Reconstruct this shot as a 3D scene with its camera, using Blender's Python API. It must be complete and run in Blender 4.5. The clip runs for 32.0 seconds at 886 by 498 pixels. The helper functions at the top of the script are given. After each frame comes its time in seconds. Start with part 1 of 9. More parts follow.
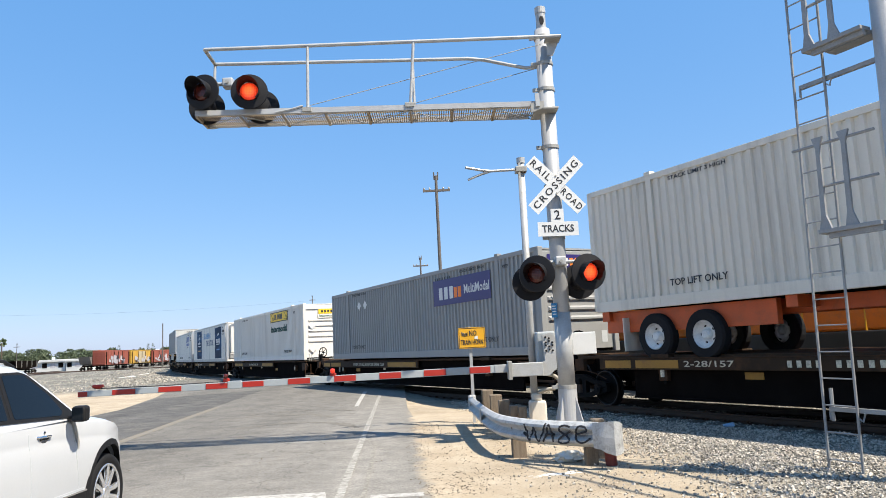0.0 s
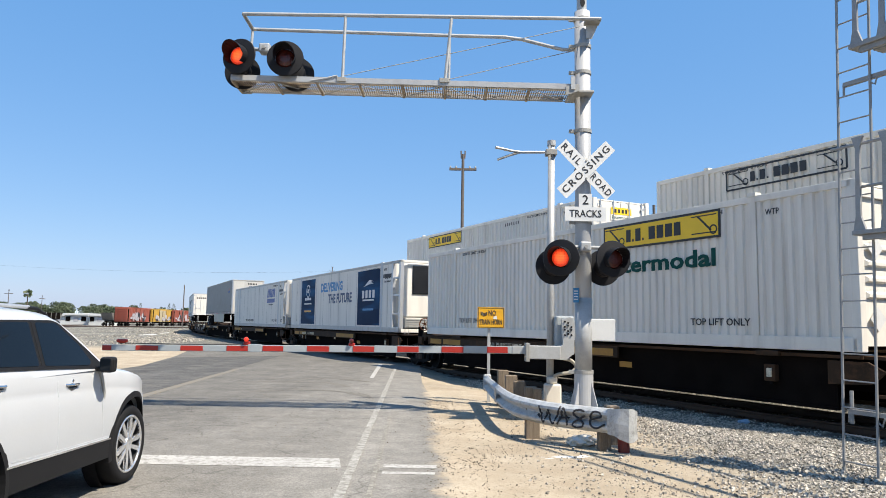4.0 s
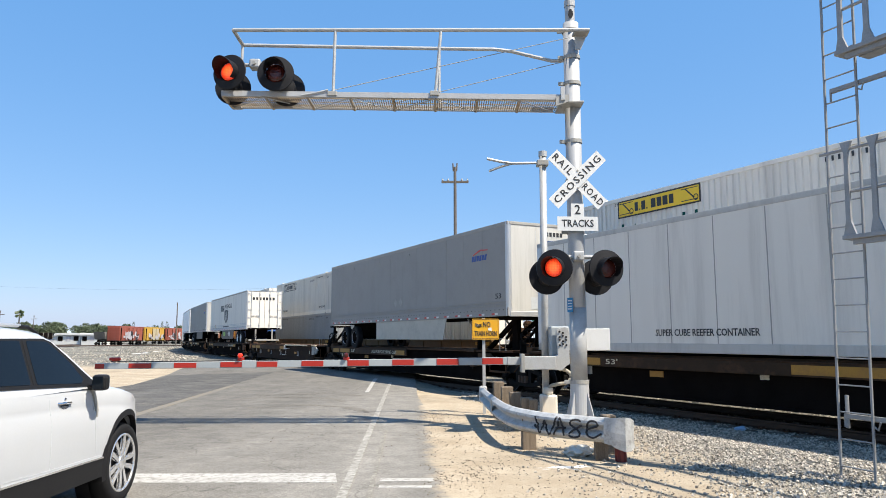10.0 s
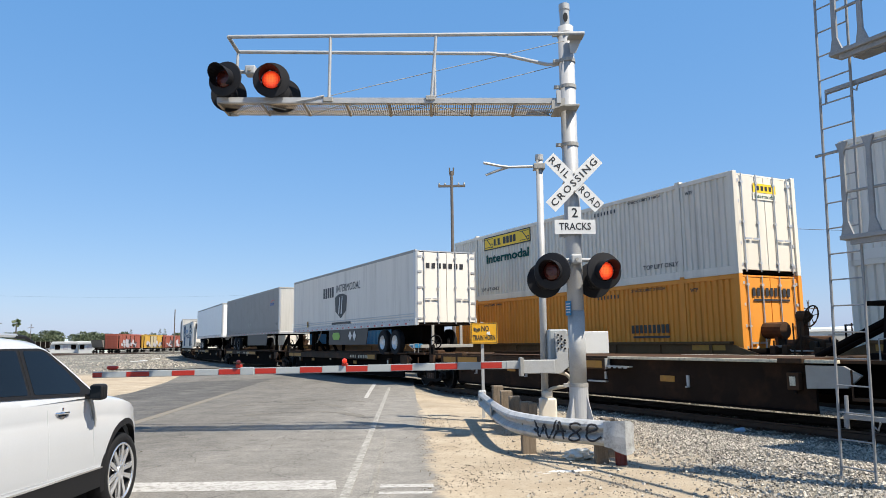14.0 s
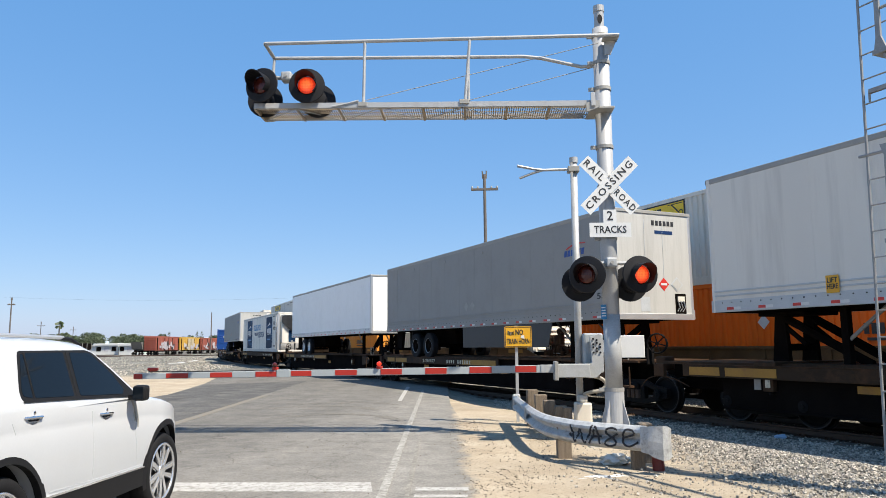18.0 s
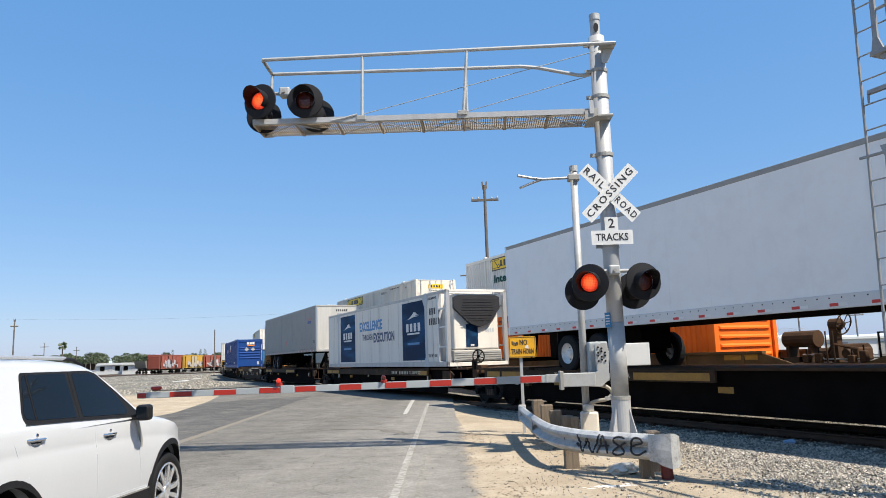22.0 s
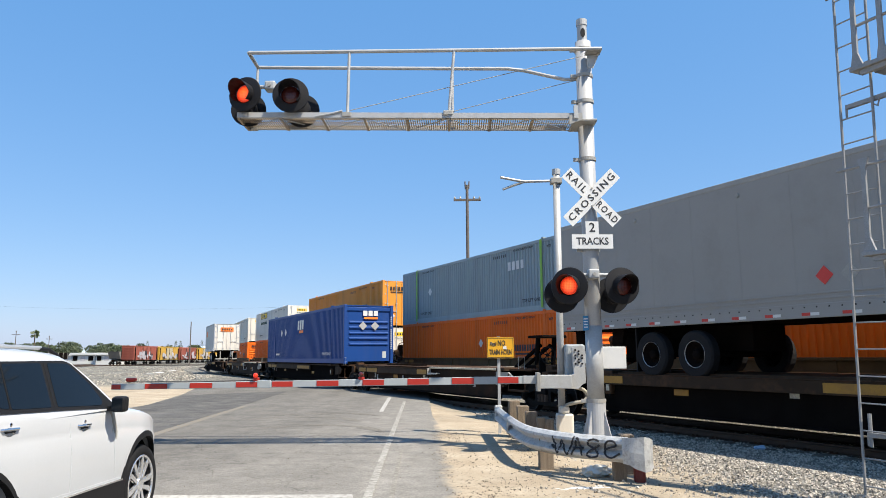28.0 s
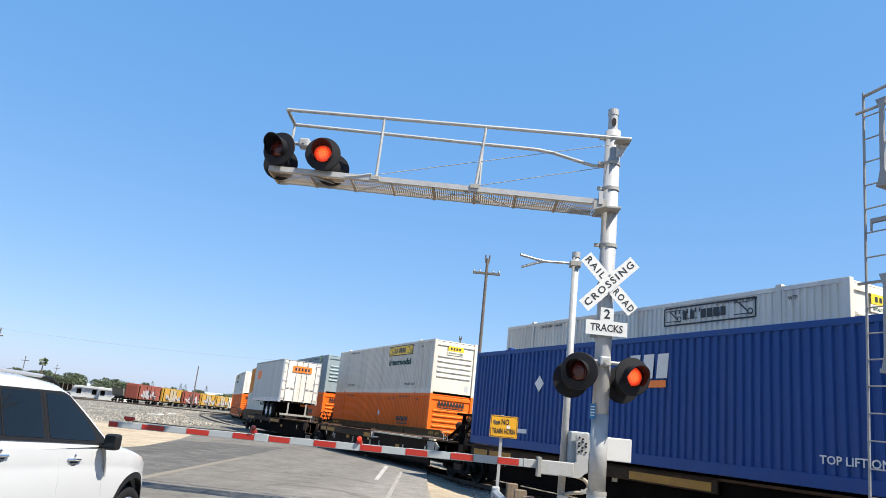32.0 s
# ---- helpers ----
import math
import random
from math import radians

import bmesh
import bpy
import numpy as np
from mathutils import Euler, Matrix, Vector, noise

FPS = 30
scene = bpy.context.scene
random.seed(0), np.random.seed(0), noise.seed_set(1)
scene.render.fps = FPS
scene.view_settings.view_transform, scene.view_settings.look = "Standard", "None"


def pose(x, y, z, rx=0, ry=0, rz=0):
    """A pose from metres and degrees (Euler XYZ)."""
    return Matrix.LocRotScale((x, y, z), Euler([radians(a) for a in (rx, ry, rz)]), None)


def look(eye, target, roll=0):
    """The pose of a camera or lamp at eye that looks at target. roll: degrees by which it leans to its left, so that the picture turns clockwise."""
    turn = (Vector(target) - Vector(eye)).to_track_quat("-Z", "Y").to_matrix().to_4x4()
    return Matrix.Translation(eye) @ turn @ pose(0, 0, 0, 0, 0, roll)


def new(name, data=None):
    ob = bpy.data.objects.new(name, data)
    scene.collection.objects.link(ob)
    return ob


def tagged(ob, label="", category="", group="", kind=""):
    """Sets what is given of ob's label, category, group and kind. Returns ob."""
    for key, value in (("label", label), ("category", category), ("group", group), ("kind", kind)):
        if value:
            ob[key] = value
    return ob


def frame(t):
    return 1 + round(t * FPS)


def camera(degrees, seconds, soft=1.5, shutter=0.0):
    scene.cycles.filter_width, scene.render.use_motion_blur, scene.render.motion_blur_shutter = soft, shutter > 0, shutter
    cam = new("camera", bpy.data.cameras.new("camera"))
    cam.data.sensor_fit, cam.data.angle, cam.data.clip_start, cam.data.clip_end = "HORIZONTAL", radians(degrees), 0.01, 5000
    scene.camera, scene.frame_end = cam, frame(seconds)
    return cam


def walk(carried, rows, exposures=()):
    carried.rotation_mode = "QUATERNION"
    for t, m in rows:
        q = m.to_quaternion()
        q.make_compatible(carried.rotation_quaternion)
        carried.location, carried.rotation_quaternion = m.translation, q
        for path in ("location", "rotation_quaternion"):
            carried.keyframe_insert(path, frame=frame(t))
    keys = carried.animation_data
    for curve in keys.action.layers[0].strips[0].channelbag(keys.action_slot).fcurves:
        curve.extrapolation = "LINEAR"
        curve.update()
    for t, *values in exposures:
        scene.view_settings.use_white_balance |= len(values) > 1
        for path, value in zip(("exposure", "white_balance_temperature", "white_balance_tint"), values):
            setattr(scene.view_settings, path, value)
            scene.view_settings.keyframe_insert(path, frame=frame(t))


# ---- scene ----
cam = camera(63.3, 32.0, soft=0.55)
# seconds, eye, target, roll
PATH = [
    (0, (0.062, 0.015, 1.632), (0.205, 9.925, 2.962), -2.85),
    (0.5, (0.034, -0.009, 1.633), (0.066, 9.908, 2.919), -2.43),
    (1, (0.014, -0.034, 1.618), (-0.047, 9.875, 2.968), -0.41),
    (1.5, (0.007, -0.014, 1.619), (-0.015, 9.889, 3.004), -0.31),
    (2, (-0.002, -0.016, 1.618), (-0.002, 9.898, 2.920), -0.35),
    (2.5, (-0.002, -0.014, 1.612), (-0.125, 9.921, 2.746), 0.24),
    (3, (-0.008, -0.017, 1.602), (-0.211, 9.920, 2.703), 0.36),
    (3.5, (0.002, -0.002, 1.607), (-0.182, 9.942, 2.648), 0.79),
    (5.5, (-0.001, -0.017, 1.598), (-0.055, 9.927, 2.652), 0.57),
    (6, (0.008, -0.021, 1.600), (0.010, 9.927, 2.617), 0.34),
    (6.5, (0.002, -0.011, 1.587), (-0.031, 9.932, 2.652), 0.49),
    (7, (-0.003, -0.025, 1.597), (-0.034, 9.916, 2.685), 0.55),
    (7.5, (0.008, -0.011, 1.601), (-0.049, 9.931, 2.674), 0.65),
    (8, (-0.005, -0.002, 1.599), (0.108, 9.945, 2.628), 0.37),
    (8.5, (-0.008, -0.017, 1.591), (-0.021, 9.922, 2.696), 0.54),
    (9, (-0.002, 0.001, 1.593), (-0.020, 9.939, 2.707), 0.47),
    (9.5, (-0.005, -0.005, 1.599), (-0.074, 9.930, 2.734), 0.37),
    (10, (0.006, 0.001, 1.589), (-0.062, 9.925, 2.812), -0.12),
    (10.5, (-0.003, -0.012, 1.589), (0.021, 9.898, 2.927), 0.24),
    (11, (0.005, 0.005, 1.591), (-0.008, 9.918, 2.906), 0.26),
    (11.5, (0.010, -0.013, 1.597), (0.007, 9.892, 2.970), 0.26),
    (12, (0.000, 0.007, 1.597), (0.062, 9.916, 2.945), 0.44),
    (12.5, (-0.011, 0.003, 1.599), (-0.040, 9.920, 2.877), -0.06),
    (13, (0.003, 0.010, 1.596), (0.003, 9.930, 2.864), -0.30),
    (13.5, (0.001, -0.008, 1.595), (-0.027, 9.913, 2.851), -0.67),
    (14, (0.003, 0.010, 1.598), (-0.028, 9.927, 2.877), -0.78),
    (14.5, (-0.008, -0.003, 1.594), (-0.096, 9.920, 2.826), -0.61),
    (16.5, (-0.025, -0.000, 1.597), (-0.424, 9.906, 2.903), -0.39),
    (17, (-0.023, -0.010, 1.596), (-0.418, 9.891, 2.943), -0.36),
    (17.5, (-0.027, -0.008, 1.599), (-0.500, 9.893, 2.926), -0.43),
    (18, (-0.020, -0.004, 1.598), (-0.504, 9.896, 2.929), -0.54),
    (18.5, (-0.026, -0.008, 1.599), (-0.573, 9.876, 3.015), -0.34),
    (19, (-0.019, 0.003, 1.600), (-0.534, 9.894, 2.980), -1.08),
    (19.5, (-0.017, -0.002, 1.594), (-0.503, 9.901, 2.895), -1.23),
    (20, (-0.020, 0.016, 1.598), (-0.496, 9.918, 2.914), -1.43),
    (20.5, (-0.015, 0.007, 1.601), (-0.513, 9.905, 2.934), -1.37),
    (21, (-0.019, 0.009, 1.600), (-0.430, 9.905, 2.975), -1.06),
    (21.5, (-0.021, 0.013, 1.595), (-0.452, 9.900, 3.031), -1.41),
    (22, (-0.025, 0.026, 1.600), (-0.526, 9.901, 3.092), -1.87),
    (22.5, (-0.019, 0.018, 1.598), (-0.550, 9.892, 3.091), -1.93),
    (23, (-0.017, 0.016, 1.598), (-0.516, 9.891, 3.094), -2.10),
    (23.5, (-0.015, 0.005, 1.600), (-0.532, 9.878, 3.099), -2.02),
    (24, (-0.022, 0.012, 1.603), (-0.498, 9.896, 3.046), -2.07),
    (24.5, (-0.022, 0.001, 1.604), (-0.547, 9.871, 3.125), -2.27),
    (25, (-0.025, 0.006, 1.605), (-0.570, 9.871, 3.150), -2.26),
    (25.5, (-0.025, 0.002, 1.602), (-0.536, 9.866, 3.165), -2.35),
    (27.5, (-0.045, 0.012, 1.612), (-0.343, 9.895, 3.108), 0.07),
    (28, (-0.037, -0.009, 1.608), (-0.270, 9.880, 3.075), -0.40),
    (28.5, (-0.029, 0.025, 1.607), (-0.215, 9.905, 3.136), -1.37),
    (29, (-0.011, -0.009, 1.590), (-0.290, 9.885, 3.013), -1.10),
    (29.5, (-0.015, -0.031, 1.593), (-0.487, 9.876, 2.871), 1.77),
    (30, (-0.007, -0.047, 1.599), (-0.000, 9.847, 3.050), 1.22),
    (30.5, (-0.002, -0.055, 1.599), (-0.164, 9.792, 3.336), 1.82),
    (31, (0.013, -0.079, 1.592), (-0.235, 9.702, 3.656), 2.22),
    (31.5, (0.020, -0.102, 1.599), (-0.549, 9.669, 3.652), 3.70),
    (32, (0.002, -0.020, 1.610), (-0.527, 9.672, 4.017), 5.93),
]
walk(cam, [(t, look(eye, target, roll)) for t, eye, target, roll in PATH], exposures=[
    (0, 0.90), (1, 0.83), (3, 0.80), (6, 0.73), (7, 0.78), (10, 0.86), (11, 0.78), (13, 0.78), (14, 0.72), (17, 0.76), (20, 0.74), (20.6, 0.70),
    (21, 0.54), (21.5, 0.70), (23, 0.70), (24, 0.73), (25, 0.84), (28, 0.80), (29, 0.86), (30, 0.67), (31, 0.82), (32, 0.88)])

# ---- sky and sun ----
SUN_TO = Vector((0.560, -0.386, 1.0)).normalized()
world = bpy.data.worlds.new("sky")
scene.world = world
world.use_nodes = True
wn = world.node_tree.nodes
wl = world.node_tree.links
wn.clear()
sky = wn.new("ShaderNodeTexSky")
sky.sky_type = "NISHITA"
sky.sun_disc = False
sky.sun_elevation = math.asin(SUN_TO.z)
sky.sun_rotation = math.atan2(SUN_TO.x, SUN_TO.y)
sky.altitude = 50
sky.air_density = 1.0
sky.dust_density = 0.6
sky.ozone_density = 2.0
haze = wn.new("ShaderNodeBackground")
haze.inputs["Color"].default_value = (0.027, 0.138, 0.340, 1)
haze.inputs["Strength"].default_value = 1.0
bg = wn.new("ShaderNodeBackground")
bg.inputs["Strength"].default_value = 0.0595
both = wn.new("ShaderNodeAddShader")
wo = wn.new("ShaderNodeOutputWorld")
tint = wn.new("ShaderNodeMix")
tint.data_type, tint.blend_type = "RGBA", "MULTIPLY"
tint.inputs["Factor"].default_value = 1.0
tint.inputs[7].default_value = (0.90, 0.74, 0.58, 1)
wl.new(sky.outputs[0], tint.inputs[6])
wl.new(tint.outputs[2], bg.inputs[0])
wl.new(bg.outputs[0], both.inputs[0])
wl.new(haze.outputs[0], both.inputs[1])
wl.new(both.outputs[0], wo.inputs[0])
sun = new("sun", bpy.data.lights.new("sun", "SUN"))
sun.data.energy = 5.0
sun.data.angle = radians(0.53)
sun.data.color = (1.0, 0.92, 0.79)
sun.matrix_world = look((0, 0, 50), Vector((0, 0, 50)) - SUN_TO)


# ---- materials ----
def mat(name, col, rough=0.6, metal=0.0, var=0.12, scale=3.0, fine=60.0, bump=0.0, dirt=None, dirt_amt=0.0,
        emit=None, emit_strength=0.0, island=0.0, streak=False, spec=0.5, trans=0.0):
    """Painted or raw surface: base colour with large stains and fine grain, optional dirt in streaks, bump."""
    m = bpy.data.materials.new(name)
    m.use_nodes = True
    nt = m.node_tree
    N, L = nt.nodes, nt.links
    b = N["Principled BSDF"]
    b.inputs["Roughness"].default_value = rough
    b.inputs["Metallic"].default_value = metal
    b.inputs["Specular IOR Level"].default_value = spec
    if trans:
        b.inputs["Transmission Weight"].default_value = trans
    tc = N.new("ShaderNodeTexCoord")
    mp = N.new("ShaderNodeMapping")
    if streak:
        mp.inputs["Scale"].default_value = (1, 1, 0.08)
    L.new(tc.outputs["Object"], mp.inputs[0])
    big = N.new("ShaderNodeTexNoise")
    big.inputs["Scale"].default_value = scale
    big.inputs["Detail"].default_value = 6
    L.new(mp.outputs[0], big.inputs["Vector"])
    sm = N.new("ShaderNodeTexNoise")
    sm.inputs["Scale"].default_value = fine
    sm.inputs["Detail"].default_value = 3
    L.new(tc.outputs["Object"], sm.inputs["Vector"])
    add = N.new("ShaderNodeMath")
    add.operation = "ADD"
    L.new(big.outputs[0], add.inputs[0])
    L.new(sm.outputs[0], add.inputs[1])
    mr = N.new("ShaderNodeMapRange")
    mr.inputs[1].default_value, mr.inputs[2].default_value = 0.6, 1.4
    mr.inputs[3].default_value, mr.inputs[4].default_value = 1 - var, 1 + var
    L.new(add.outputs[0], mr.inputs[0])
    val = mr.outputs[0]
    if island:
        oi = N.new("ShaderNodeObjectInfo")
        m2 = N.new("ShaderNodeMapRange")
        m2.inputs[3].default_value, m2.inputs[4].default_value = 1 - island, 1 + island
        L.new(oi.outputs["Random"], m2.inputs[0])
        mu = N.new("ShaderNodeMath")
        mu.operation = "MULTIPLY"
        L.new(val, mu.inputs[0])
        L.new(m2.outputs[0], mu.inputs[1])
        val = mu.outputs[0]
    hsv = N.new("ShaderNodeHueSaturation")
    hsv.inputs["Color"].default_value = (*col, 1)
    L.new(val, hsv.inputs["Value"])
    out = hsv.outputs[0]
    if dirt:
        dn = N.new("ShaderNodeTexNoise")
        dn.inputs["Scale"].default_value = scale * 1.7
        dn.inputs["Detail"].default_value = 8
        dn.inputs["Roughness"].default_value = 0.7
        L.new(mp.outputs[0], dn.inputs["Vector"])
        dr = N.new("ShaderNodeMapRange")
        dr.inputs[1].default_value, dr.inputs[2].default_value = 0.48, 0.75
        dr.inputs[4].default_value = dirt_amt
        L.new(dn.outputs[0], dr.inputs[0])
        mx = N.new("ShaderNodeMix")
        mx.data_type = "RGBA"
        L.new(dr.outputs[0], mx.inputs["Factor"])
        L.new(out, mx.inputs[6])
        mx.inputs[7].default_value = (*dirt, 1)
        out = mx.outputs[2]
    L.new(out, b.inputs["Base Color"])
    if bump:
        bp = N.new("ShaderNodeBump")
        bp.inputs["Strength"].default_value = bump
        bp.inputs["Distance"].default_value = 0.02
        L.new(sm.outputs[0], bp.inputs["Height"])
        L.new(bp.outputs[0], b.inputs["Normal"])
    if emit:
        b.inputs["Emission Color"].default_value = (*emit, 1)
        b.inputs["Emission Strength"].default_value = emit_strength
    return m


def lens_grid(m, strength):
    """Small prisms in the glass: brightness and bump in a fine square grid, hotter near the bulb."""
    nt = m.node_tree
    N, L = nt.nodes, nt.links
    b = N["Principled BSDF"]
    tc = N.new("ShaderNodeTexCoord")
    v = N.new("ShaderNodeTexVoronoi")
    v.inputs["Scale"].default_value = 38
    v.inputs["Randomness"].default_value = 0.15
    L.new(tc.outputs["Object"], v.inputs["Vector"])
    bp = N.new("ShaderNodeBump")
    bp.inputs["Strength"].default_value = 0.5
    bp.inputs["Distance"].default_value = 0.01
    L.new(v.outputs["Distance"], bp.inputs["Height"])
    L.new(bp.outputs[0], b.inputs["Normal"])
    if strength:
        ln = N.new("ShaderNodeVectorMath")
        ln.operation = "LENGTH"
        L.new(tc.outputs["Object"], ln.inputs[0])
        r = N.new("ShaderNodeMapRange")
        r.inputs[1].default_value, r.inputs[2].default_value = 0.03, 0.14
        r.inputs[3].default_value, r.inputs[4].default_value = strength * 1.7, strength * 0.55
        L.new(ln.outputs["Value"], r.inputs[0])
        q = N.new("ShaderNodeMapRange")
        q.inputs[1].default_value, q.inputs[2].default_value = 0.1, 0.7
        q.inputs[3].default_value, q.inputs[4].default_value = 1.35, 0.4
        L.new(v.outputs["Distance"], q.inputs[0])
        mu = N.new("ShaderNodeMath")
        mu.operation = "MULTIPLY"
        L.new(r.outputs[0], mu.inputs[0])
        L.new(q.outputs[0], mu.inputs[1])
        L.new(mu.outputs[0], b.inputs["Emission Strength"])
        hot = N.new("ShaderNodeMapRange")
        hot.inputs[1].default_value, hot.inputs[2].default_value = 0.04, 0.125
        L.new(ln.outputs["Value"], hot.inputs[0])
        hue = N.new("ShaderNodeMix")
        hue.data_type = "RGBA"
        L.new(hot.outputs[0], hue.inputs["Factor"])
        hue.inputs[6].default_value = (1.0, 0.22, 0.045, 1)
        hue.inputs[7].default_value = (1.0, 0.050, 0.014, 1)
        L.new(hue.outputs[2], b.inputs["Emission Color"])
    return m


